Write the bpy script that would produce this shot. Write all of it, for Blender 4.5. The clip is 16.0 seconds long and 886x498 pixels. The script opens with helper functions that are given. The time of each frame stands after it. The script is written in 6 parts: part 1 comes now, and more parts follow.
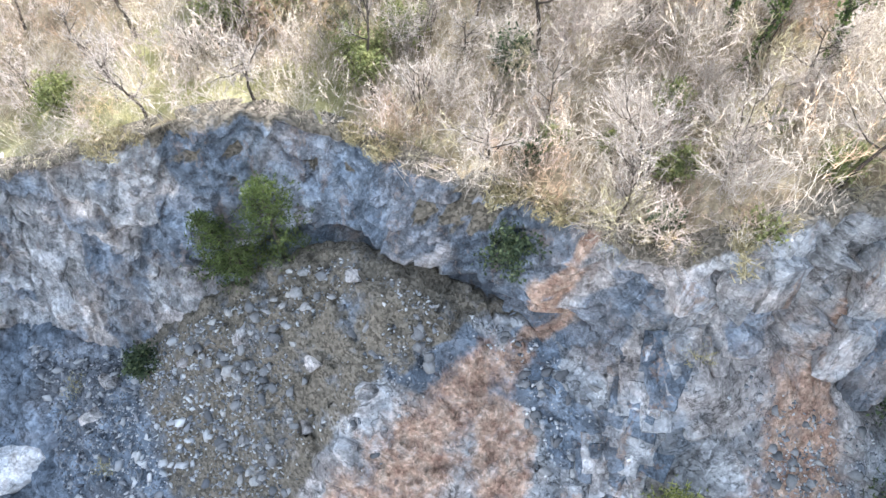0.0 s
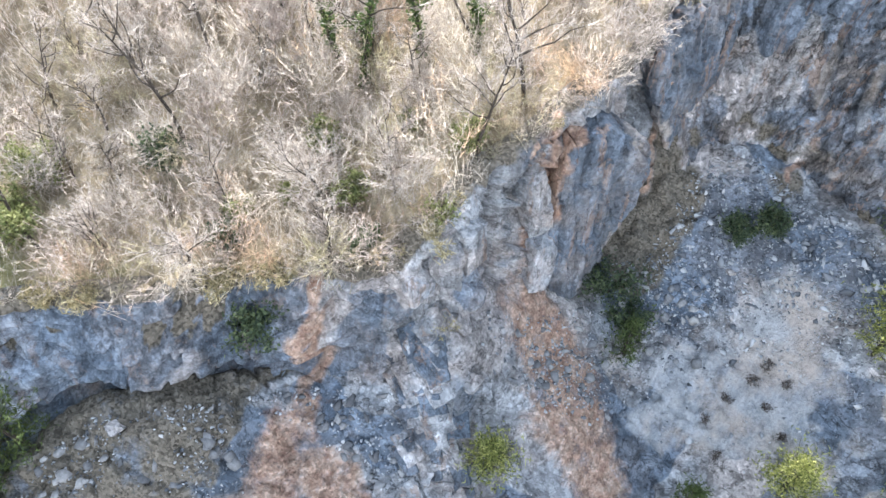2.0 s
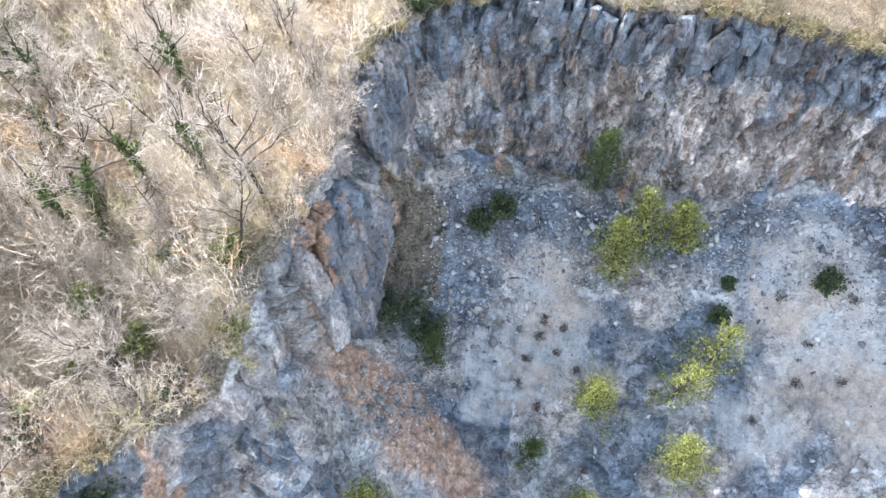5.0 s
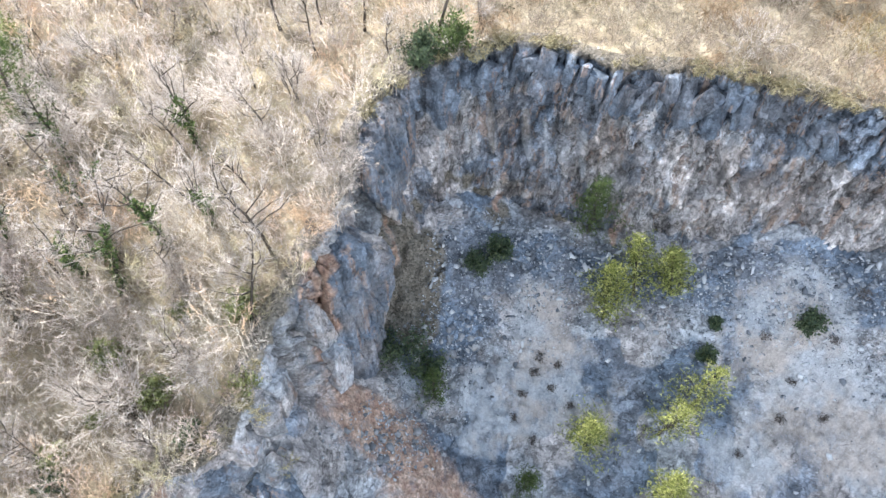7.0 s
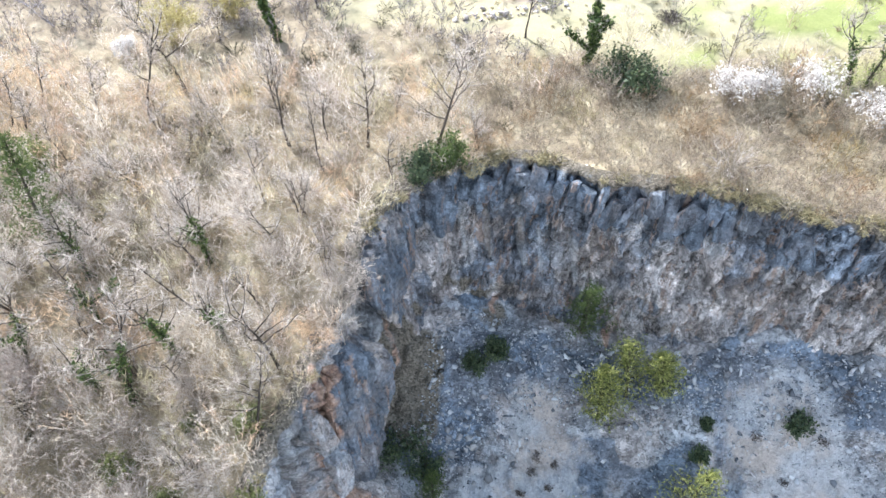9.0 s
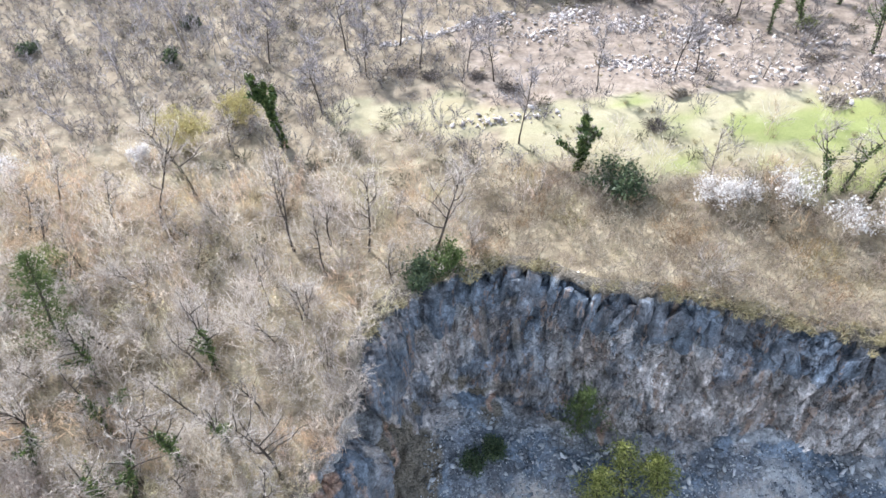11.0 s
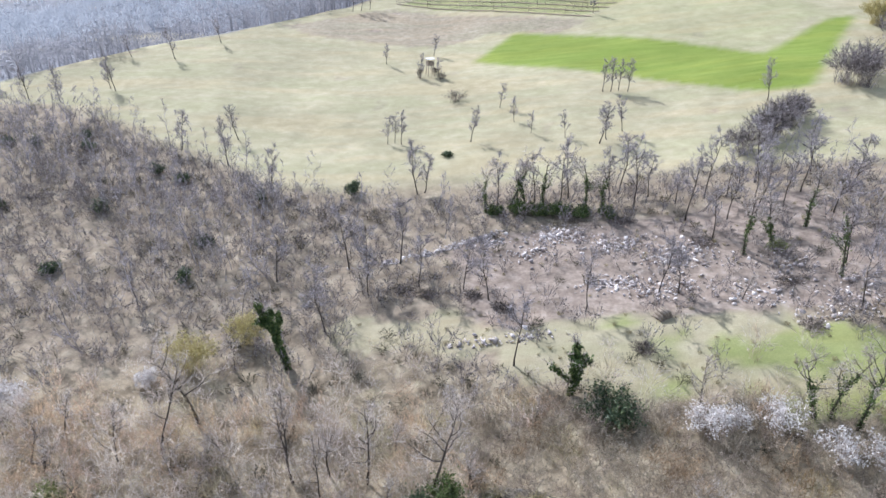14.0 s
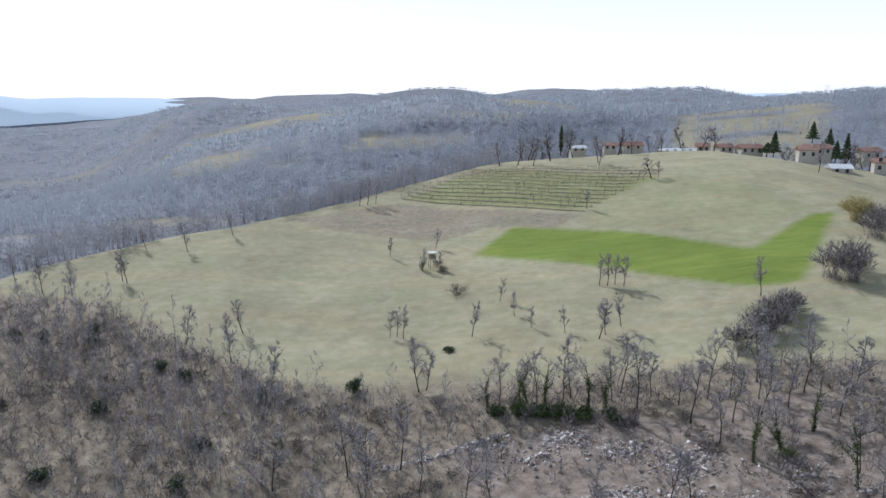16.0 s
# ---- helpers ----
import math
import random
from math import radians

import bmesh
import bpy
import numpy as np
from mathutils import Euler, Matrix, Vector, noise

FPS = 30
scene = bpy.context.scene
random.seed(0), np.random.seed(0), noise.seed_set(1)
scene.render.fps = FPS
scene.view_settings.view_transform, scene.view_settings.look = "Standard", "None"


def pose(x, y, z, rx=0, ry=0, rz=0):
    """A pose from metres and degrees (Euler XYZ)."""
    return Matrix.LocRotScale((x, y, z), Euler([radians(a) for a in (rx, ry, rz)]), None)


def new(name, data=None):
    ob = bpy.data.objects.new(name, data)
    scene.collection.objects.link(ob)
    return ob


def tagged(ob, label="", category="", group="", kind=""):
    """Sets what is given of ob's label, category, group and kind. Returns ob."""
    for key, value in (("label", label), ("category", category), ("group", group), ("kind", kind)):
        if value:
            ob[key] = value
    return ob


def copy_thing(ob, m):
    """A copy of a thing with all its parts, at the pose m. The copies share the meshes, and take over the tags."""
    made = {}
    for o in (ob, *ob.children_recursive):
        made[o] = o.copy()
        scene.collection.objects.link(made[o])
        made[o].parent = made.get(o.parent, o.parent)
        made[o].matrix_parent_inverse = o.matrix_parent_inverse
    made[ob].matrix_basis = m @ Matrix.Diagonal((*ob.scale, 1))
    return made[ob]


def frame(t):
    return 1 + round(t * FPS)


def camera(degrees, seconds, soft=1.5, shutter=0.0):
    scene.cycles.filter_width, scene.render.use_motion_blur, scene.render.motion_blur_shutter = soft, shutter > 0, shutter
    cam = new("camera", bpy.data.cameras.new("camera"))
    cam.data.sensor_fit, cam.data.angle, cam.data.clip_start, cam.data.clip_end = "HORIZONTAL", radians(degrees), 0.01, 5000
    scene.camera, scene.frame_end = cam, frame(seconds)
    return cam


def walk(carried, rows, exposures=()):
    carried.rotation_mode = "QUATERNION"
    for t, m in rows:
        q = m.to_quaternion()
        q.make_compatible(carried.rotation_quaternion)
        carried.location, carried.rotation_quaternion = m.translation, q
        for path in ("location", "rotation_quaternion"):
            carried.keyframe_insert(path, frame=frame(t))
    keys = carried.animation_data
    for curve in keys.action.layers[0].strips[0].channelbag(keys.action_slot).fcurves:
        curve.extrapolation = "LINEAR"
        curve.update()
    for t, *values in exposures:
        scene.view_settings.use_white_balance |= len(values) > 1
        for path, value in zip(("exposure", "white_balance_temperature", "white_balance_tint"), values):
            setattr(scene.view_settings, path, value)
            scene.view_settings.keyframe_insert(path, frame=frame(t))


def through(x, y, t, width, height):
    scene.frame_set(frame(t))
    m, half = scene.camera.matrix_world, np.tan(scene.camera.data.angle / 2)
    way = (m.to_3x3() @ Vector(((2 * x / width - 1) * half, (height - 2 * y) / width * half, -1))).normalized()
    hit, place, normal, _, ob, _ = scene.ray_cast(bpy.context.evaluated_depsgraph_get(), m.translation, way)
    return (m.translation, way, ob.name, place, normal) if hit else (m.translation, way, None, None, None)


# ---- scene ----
# the camera and its flight: a drone that climbs, turns to face the quarry's back wall and tilts up
cam = camera(66.1, 16.0, soft=1.5)
# seconds, place, tilt, heading
PATH = [
    (0, 1.427, -6.804, 30.601, -51.76, 64.74),
    (0.5, 1.403, -6.514, 31.450, -51.88, 55.98),
    (1, 1.413, -6.277, 32.392, -52.14, 47.21),
    (1.5, 1.517, -6.097, 33.329, -52.30, 38.39),
    (2, 1.667, -6.084, 34.244, -52.17, 29.56),
    (2.5, 1.798, -6.185, 35.074, -51.85, 20.57),
    (3, 1.905, -6.311, 35.938, -51.59, 11.62),
    (3.5, 1.954, -6.351, 36.798, -51.44, 4.93),
    (4, 1.949, -6.288, 37.716, -51.34, 1.10),
    (6.3, 1.951, -5.038, 42.028, -52.33, 0.44),
    (6.5, 1.936, -4.928, 42.391, -52.22, 0.44),
    (7, 1.932, -4.656, 43.311, -51.77, 0.39),
    (7.5, 1.949, -4.397, 44.258, -50.69, 0.38),
    (8, 1.983, -4.170, 45.218, -49.38, 0.38),
    (8.5, 1.985, -3.990, 46.214, -47.84, 0.35),
    (9, 1.997, -3.777, 47.157, -46.42, 0.31),
    (9.2, 2.000, -3.689, 47.535, -45.85, 0.27),
    (11.3, 2.029, -2.961, 51.579, -40.34, 0.10),
    (11.5, 2.025, -2.896, 51.944, -39.76, 0.06),
    (12, 2.002, -2.767, 52.866, -38.35, -0.07),
    (12.5, 1.991, -2.611, 53.791, -36.93, -0.20),
    (13, 1.976, -2.475, 54.806, -34.26, -0.19),
    (13.5, 1.928, -2.373, 55.847, -30.72, -0.20),
    (14, 1.979, -2.307, 56.773, -27.01, -0.14),
    (14.5, 2.044, -2.290, 57.662, -23.27, -0.07),
    (15, 2.095, -2.199, 58.589, -19.58, -0.02),
    (15.5, 2.064, -2.083, 59.592, -15.93, 0.01),
    (16, 1.988, -2.049, 60.635, -12.56, 0.00),
]
walk(cam, [(t, pose(x, y, z, 90 + tilt, 0, heading)) for t, x, y, z, tilt, heading in PATH],
     exposures=((0, 1.6, 6550, 11), (4, 1.52, 6520, 11), (6.5, 1.48, 6500, 11), (9, 1.18, 6250, 10), (11.5, 0.76, 6150, 12), (12.5, 0.55, 6050, 13), (14.5, 0.08, 5900, 15), (15.5, -0.36, 5850, 11), (16, -0.68, 5850, 11)))

# ---- light: clear early-spring daylight, the sun ahead of the last view and to its left ----
SUN_TO = Vector((-0.47, 0.60, 0.64)).normalized()
world = bpy.data.worlds.new("sky")
scene.world = world
world.use_nodes = True
wn = world.node_tree
sky = wn.nodes.new("ShaderNodeTexSky")
sky.sky_type = "NISHITA"
sky.sun_disc = False
sky.sun_elevation = math.asin(SUN_TO.z)
sky.sun_rotation = math.atan2(SUN_TO.x, SUN_TO.y)
sky.air_density, sky.dust_density, sky.ozone_density = 1.0, 3.0, 0.8
wn.nodes["Background"].inputs["Strength"].default_value = 0.1
# thin bright haze over the whole sky
veil = wn.nodes.new("ShaderNodeMix")
veil.data_type = "RGBA"
veil.inputs[0].default_value = 0.6
wn.links.new(sky.outputs["Color"], veil.inputs[6])
# the haze is brighter towards the horizon, all round
up = wn.nodes.new("ShaderNodeTexCoord")
part_up = wn.nodes.new("ShaderNodeSeparateXYZ")
wn.links.new(up.outputs["Generated"], part_up.inputs[0])
haze = wn.nodes.new("ShaderNodeValToRGB")
wn.links.new(part_up.outputs["Z"], haze.inputs["Fac"])
haze.color_ramp.elements[0].position, haze.color_ramp.elements[1].position = 0.05, 0.42
haze.color_ramp.elements[0].color, haze.color_ramp.elements[1].color = (1.0, 1.0, 1.0, 1), (0.19, 0.235, 0.29, 1)
bright = wn.nodes.new("ShaderNodeVectorMath")
bright.operation = "SCALE"
bright.inputs["Scale"].default_value = 27.0
wn.links.new(haze.outputs["Color"], bright.inputs[0])
wn.links.new(bright.outputs[0], veil.inputs[7])
wn.links.new(veil.outputs[2], wn.nodes["Background"].inputs["Color"])
sun = new("sun", bpy.data.lights.new("sun", "SUN"))
sun.data.energy, sun.data.angle, sun.data.color = 5.0, radians(0.6), (1.0, 0.985, 0.965)
sun.matrix_basis = Matrix.Translation((0, 0, 120)) @ (-SUN_TO).to_track_quat("-Z", "Y").to_matrix().to_4x4()

# ---- the plan: rim and foot of the quarry wall, in metres ----
RIM = [(75, 2, 13), (60, 18, 13.5), (45, 26, 13.8), (30, 29.8, 14.1), (20, 32.5, 15.0), (13.8, 33.6, 14.8), (9, 36.4, 14.4),
       (4, 36.6, 13.9), (-1.1, 34.2, 13.3), (-3.7, 30, 12.3), (-4.1, 27, 11.4), (-6.2, 20.4, 10.6), (-7.7, 16.5, 10),
       (-8.7, 12.6, 9.2), (-10.6, 9.6, 7), (-13.7, 8.1, 6), (-16, 6.4, 6.5), (-20, 2.9, 6.3), (-25.1, -0.7, 6.4),
       (-27.2, -4.8, 7.6), (-28, -10, 7.4), (-31, -16, 5), (-37, -24, 3), (-45, -42, 3), (-22, -66, 4), (40, -66, 7)]
FOOT = [(70, 0, 1), (58, 13, 2), (44, 23, 3), (29, 28, 3.4), (20, 29, 0.9), (13.8, 30.6, 0.4), (8, 32.2, 1),
        (4, 32.9, 2), (0.9, 31, 2.2), (-0.8, 28.4, 1.6), (-2, 25, -2), (-4.4, 20.8, -3.7), (-6, 16.8, 1.5),
        (-7.6, 12.4, 2.2), (-9.6, 7.8, 0.4), (-13.2, 6, 0), (-15.3, 3.8, 0.2), (-18.3, 0.2, 1.2), (-21.6, -2.4, 1),
        (-23, -6.6, -0.8), (-24.6, -10.5, -3), (-27.4, -16, -7.5), (-33, -24, -9), (-41, -41, -9), (-21, -62, -9), (38, -61, -9)]


def spline(points, step):
    """A closed Catmull-Rom line through the points: places, and the running index of the point before each."""
    p = np.array(points, float)
    n = len(p)
    out, where = [], []
    for i in range(n):
        a, b, c, d = p[i - 1], p[i], p[(i + 1) % n], p[(i + 2) % n]
        m = max(2, int(np.linalg.norm(c - b) / step))
        for k in range(m):
            t = k / m
            out.append(0.5 * (2 * b + (c - a) * t + (2 * a - 5 * b + 4 * c - d) * t ** 2 + (3 * b - a - 3 * c + d) * t ** 3))
            where.append(i + t)
    return np.array(out), np.array(where)


def rand3(i, j, k, seed):
    h = (i * 374761393 + j * 668265263 + k * 2147483647 + seed * 1274126177) & 0xFFFFFFFF
    h = ((h ^ (h >> 13)) * 1274126177) & 0xFFFFFFFF
    return ((h ^ (h >> 16)) & 0xFFFF) / 32767.5 - 1.0


def vnoise(x, y, z, seed=0):
    """Smooth noise between -1 and 1, for whole arrays."""
    x, y, z = np.broadcast_arrays(np.asarray(x, float), y, z)
    i, j, k = (np.floor(a).astype(np.int64) for a in (x, y, z))
    u, v, w = x - i, y - j, z - k
    u, v, w = (a * a * (3 - 2 * a) for a in (u, v, w))
    r = 0
    for a in (0, 1):
        for b in (0, 1):
            for c in (0, 1):
                r = r + (u if a else 1 - u) * (v if b else 1 - v) * (w if c else 1 - w) * rand3(i + a, j + b, k + c, seed)
    return r


def fbm(x, y, z, octaves=4, seed=0, gain=0.5):
    r, amp = 0, 1.0
    for o in range(octaves):
        r = r + amp * vnoise(np.asarray(x) * 2 ** o, np.asarray(y) * 2 ** o, np.asarray(z) * 2 ** o, seed + o)
        amp *= gain
    return r


def blocks(x, y, z, seed=0, tilt=0.0):
    """Broken-stone cells of size 1: a number from -1 to 1 for the cell that a place lies in (its face sloping by tilt), and how near it is to the cell's edge."""
    i, j, k = (np.floor(a).astype(np.int64) for a in (x, y, z))
    best = np.full(np.shape(x), 9.0)
    second = np.full(np.shape(x), 9.0)
    tag = np.zeros(np.shape(x))
    for a in (-1, 0, 1):
        for b in (-1, 0, 1):
            for c in (-1, 0, 1):
                p, q, r = i + a, j + b, k + c
                ox = x - (p + 0.5 + 0.45 * rand3(p, q, r, seed))
                oy = y - (q + 0.5 + 0.45 * rand3(p, q, r, seed + 1))
                oz = z - (r + 0.5 + 0.45 * rand3(p, q, r, seed + 2))
                d = np.sqrt(ox * ox + oy * oy + oz * oz)
                near = d < best
                second = np.where(near, best, np.minimum(second, d))
                t = rand3(p, q, r, seed + 3)
                if tilt:
                    t = 0.7 * t + tilt * (rand3(p, q, r, seed + 4) * ox + rand3(p, q, r, seed + 5) * oy + rand3(p, q, r, seed + 6) * oz)
                tag = np.where(near, t, tag)
                best = np.where(near, d, best)
    return tag, second - best


def smooth(a, lo, hi):
    t = np.clip((a - lo) / (hi - lo), 0, 1)
    return t * t * (3 - 2 * t)


def bump(x, y, cx, cy, r):
    return np.exp(-((x - cx) ** 2 + (y - cy) ** 2) / (2.0 * r * r))


RIM_LINE, RIM_AT = spline(RIM, 0.7)
FOOT_LINE, FOOT_AT = spline(FOOT, 0.7)


def nearest(line, x, y):
    """Distance to the line, and the line's height there, softly mixed."""
    x, y = np.ravel(x), np.ravel(y)
    d_out, z_out = np.empty(len(x)), np.empty(len(x))
    for s in range(0, len(x), 4000):
        d = np.hypot(x[s:s + 4000, None] - line[None, :, 0], y[s:s + 4000, None] - line[None, :, 1])
        d_out[s:s + 4000] = d.min(1)
        w = 1 / (d + 0.6) ** 4
        z_out[s:s + 4000] = (w * line[None, :, 2]).sum(1) / w.sum(1)
    return d_out, z_out


def inside(line, x, y):
    """Whether places lie within the closed line."""
    x, y = np.ravel(x), np.ravel(y)
    hit = np.zeros(len(x), bool)
    a, b = line, np.roll(line, -1, 0)
    for (x0, y0, _), (x1, y1, _) in zip(a, b):
        if y0 != y1:
            hit ^= ((y0 > y) != (y1 > y)) & (x < (x1 - x0) * (y - y0) / (y1 - y0) + x0)
    return hit


def floor_z(x, y, rough=True):
    """The quarry floor: scree that falls away from the foot of the wall towards the deep middle."""
    shape = np.shape(x)
    x, y = np.ravel(np.asarray(x, float)), np.ravel(np.asarray(y, float))
    d, zf = nearest(FOOT_LINE, x, y)
    d = np.where(inside(FOOT_LINE, x, y), d, 0)
    z = zf - 0.74 * np.minimum(d, 17) - 0.1 * np.clip(d - 17, 0, 30) + 0.6 * smooth(d, 0, 2)
    z = z - 3.2 * bump(x, y, -5, 5, 4.5) - 1.5 * bump(x, y, 3, 15, 4) + 1.2 * bump(x, y, 14, 24, 5) - 1.5 * smooth(x, 14, 26) * smooth(d, 3, 9)
    z = z + 3.0 * bump(x, y, -7.6, 9.8, 1.6) - 1.6 * bump(x, y, -3.5, 15, 2.5) + 1.6 * bump(x, y, -15.5, -3, 3)
    if rough:
        stony = smooth(fbm(x / 7, y / 7, 0, 2, 13) + 0.5 * smooth(-x, 0, 12) - 0.15, -0.3, 0.3)
        tag, gap = blocks(x / 1.2 + 0.12 * fbm(x, y, 0, 2, 17), y / 1.2, z / 1.2, 19, 1.0)
        z = z + 0.5 * fbm(x / 3.2, y / 3.2, 0, 4, 11) + 0.22 * np.abs(fbm(x / 0.9, y / 0.9, 0, 3, 15)) + stony * (0.36 * tag - 0.2 * (1 - smooth(gap, 0, 0.18)))
    return z.reshape(shape)


def base_z(x, y):
    """The land without the quarry: a plateau that rises to a rounded hill with fields, and falls to a wooded valley."""
    x, y = np.asarray(x, float), np.asarray(y, float)
    knots = [-80, 0, 20, 40, 60, 80, 110, 140, 170, 195, 220, 245, 275, 330, 420]
    rise = [6, 10.5, 14.2, 14.6, 15.2, 16.6, 19, 22.5, 27, 31, 34, 35.5, 34, 27, 22]
    z = np.interp(y, knots, rise)
    z = z + np.where(x > 0, 0.10, 0.0) * np.clip(x, 0, 85) * smooth(y, 30, 60) * (1 - 0.7 * smooth(y, 185, 330)) - 0.13 * np.clip(x - 100, 0, 70) * smooth(y, 120, 170)
    edge = valley_edge(y)
    z = z - smooth(edge - x, -4, 90) * 34 * smooth(y, 60, 150)
    z = z - 3.6 * bump(x, y, -22, 16, 12)
    return z + 0.5 * fbm(x / 22, y / 22, 0, 3, 31)


def valley_edge(y):
    """Where the field gives way to the wooded valley, west of it."""
    return np.interp(y, [60, 110, 150, 166, 177, 191, 200, 216, 240, 300, 600], [-135, -105, -84, -64, -45, -28, -17, -5, 14, 60, 260])


def ground_z(x, y):
    shape = np.shape(x)
    x, y = np.ravel(np.asarray(x, float)), np.ravel(np.asarray(y, float))
    z = base_z(x, y)
    near = (x > -75) & (x < 100) & (y > -95) & (y < 65)
    if near.any():
        d, zr = nearest(RIM_LINE, x[near], y[near])
        z[near] = zr + (z[near] - zr) * smooth(d, 0, 24)
    far = np.hypot(x, y - 60)
    hills = 34 + 26 * fbm(x / 420, y / 420, 0, 3, 41) + 42 * smooth(y, 900, 3200) + 16 * smooth(x, -200, 900) - 46 * bump(x, y, -700, 900, 380)
    left = smooth(-x / np.maximum(y, 60.0), 0.34, 0.56)
    hills = hills - left * (24 + 60 * smooth(far, 560, 820)) - 30 * smooth(far, 2300, 3000)
    z = z + (hills - z) * smooth(far, 330, 620)
    return z.reshape(shape)

# ---- materials ----
def material(name, rough=0.9, spec=0.25):
    m = bpy.data.materials.new(name)
    m.use_nodes = True
    bsdf = m.node_tree.nodes["Principled BSDF"]
    bsdf.inputs["Roughness"].default_value = rough
    bsdf.inputs["Specular IOR Level"].default_value = spec
    return m, m.node_tree, bsdf


def node(nt, kind, **inputs):
    n = nt.nodes.new(kind)
    for key, value in inputs.items():
        key = key.replace("_", " ")
        if hasattr(value, "node"):
            nt.links.new(value, n.inputs[key])
        else:
            n.inputs[key].default_value = value
    return n


def noise_tex(nt, scale, detail=5.0, rough=0.6, coords=None, stretch=None, warp=0.0):
    """Noise in world metres: scale is features per metre."""
    if coords is None:
        coords = nt.nodes.new("ShaderNodeNewGeometry").outputs["Position"]
    if stretch:
        mp = nt.nodes.new("ShaderNodeMapping")
        mp.inputs["Scale"].default_value = stretch[:3]
        if len(stretch) > 3:
            mp.inputs["Rotation"].default_value = stretch[3:]
        nt.links.new(coords, mp.inputs["Vector"])
        coords = mp.outputs["Vector"]
    n = node(nt, "ShaderNodeTexNoise", Vector=coords, Scale=scale, Detail=detail, Roughness=rough, Distortion=warp)
    return n.outputs["Fac"]


def ramp(nt, fac, *stops):
    """stops: (place, colour or grey)."""
    r = nt.nodes.new("ShaderNodeValToRGB")
    nt.links.new(fac, r.inputs["Fac"])
    e = r.color_ramp.elements
    while len(e) < len(stops):
        e.new(0.5)
    for el, (at, col) in zip(e, stops):
        el.position = at
        el.color = (*col, 1) if isinstance(col, tuple) else (col, col, col, 1)
    return r.outputs["Color"]


def mix(nt, fac, a, b, how="MIX"):
    m = nt.nodes.new("ShaderNodeMix")
    m.data_type, m.blend_type = "RGBA", how
    for slot, v in ((0, fac), (6, a), (7, b)):
        if hasattr(v, "node"):
            nt.links.new(v, m.inputs[slot])
        else:
            m.inputs[slot].default_value = (*v, 1) if isinstance(v, tuple) else v
    return m.outputs[2]


def attr(nt, name):
    a = nt.nodes.new("ShaderNodeAttribute")
    a.attribute_name = name
    return a.outputs["Fac"]


def relief(nt, bsdf, height, strength=0.6, distance=0.1):
    b = node(nt, "ShaderNodeBump", Strength=strength, Distance=distance, Height=height)
    nt.links.new(b.outputs["Normal"], bsdf.inputs["Normal"])


def colour(nt, bsdf, c):
    nt.links.new(c, bsdf.inputs["Base Color"])


def crackle(nt, scale, width, coords=None, stretch=None):
    """Dark joints between broken blocks: 0 in the joint, 1 on the block; and a random grey for each block."""
    if coords is None:
        coords = nt.nodes.new("ShaderNodeNewGeometry").outputs["Position"]
    warp = node(nt, "ShaderNodeTexNoise", Vector=coords, Scale=scale * 0.8, Detail=3.0)
    add = nt.nodes.new("ShaderNodeVectorMath")
    add.operation = "MULTIPLY_ADD"
    nt.links.new(warp.outputs["Color"], add.inputs[0])
    add.inputs[1].default_value = (0.9 / scale,) * 3
    nt.links.new(coords, add.inputs[2])
    vec = add.outputs[0]
    if stretch:
        mp = nt.nodes.new("ShaderNodeMapping")
        mp.inputs["Scale"].default_value = stretch
        nt.links.new(vec, mp.inputs["Vector"])
        vec = mp.outputs["Vector"]
    e = nt.nodes.new("ShaderNodeTexVoronoi")
    e.feature = "DISTANCE_TO_EDGE"
    c = nt.nodes.new("ShaderNodeTexVoronoi")
    for v in (e, c):
        v.inputs["Scale"].default_value = scale
        nt.links.new(vec, v.inputs["Vector"])
    sep = nt.nodes.new("ShaderNodeSeparateColor")
    nt.links.new(c.outputs["Color"], sep.inputs[0])
    return ramp(nt, e.outputs["Distance"], (0.0, 0.0), (width, 1.0)), sep.outputs[0]


def cracks(nt, scale, width, stretch=None):
    """Thin wandering cracks: 0 in the crack, 1 beside it."""
    n = noise_tex(nt, scale, 5, 0.58, stretch=stretch, warp=0.4)
    return ramp(nt, n, (0.5 - width, 1.0), (0.5, 0.0), (0.5 + width, 1.0))


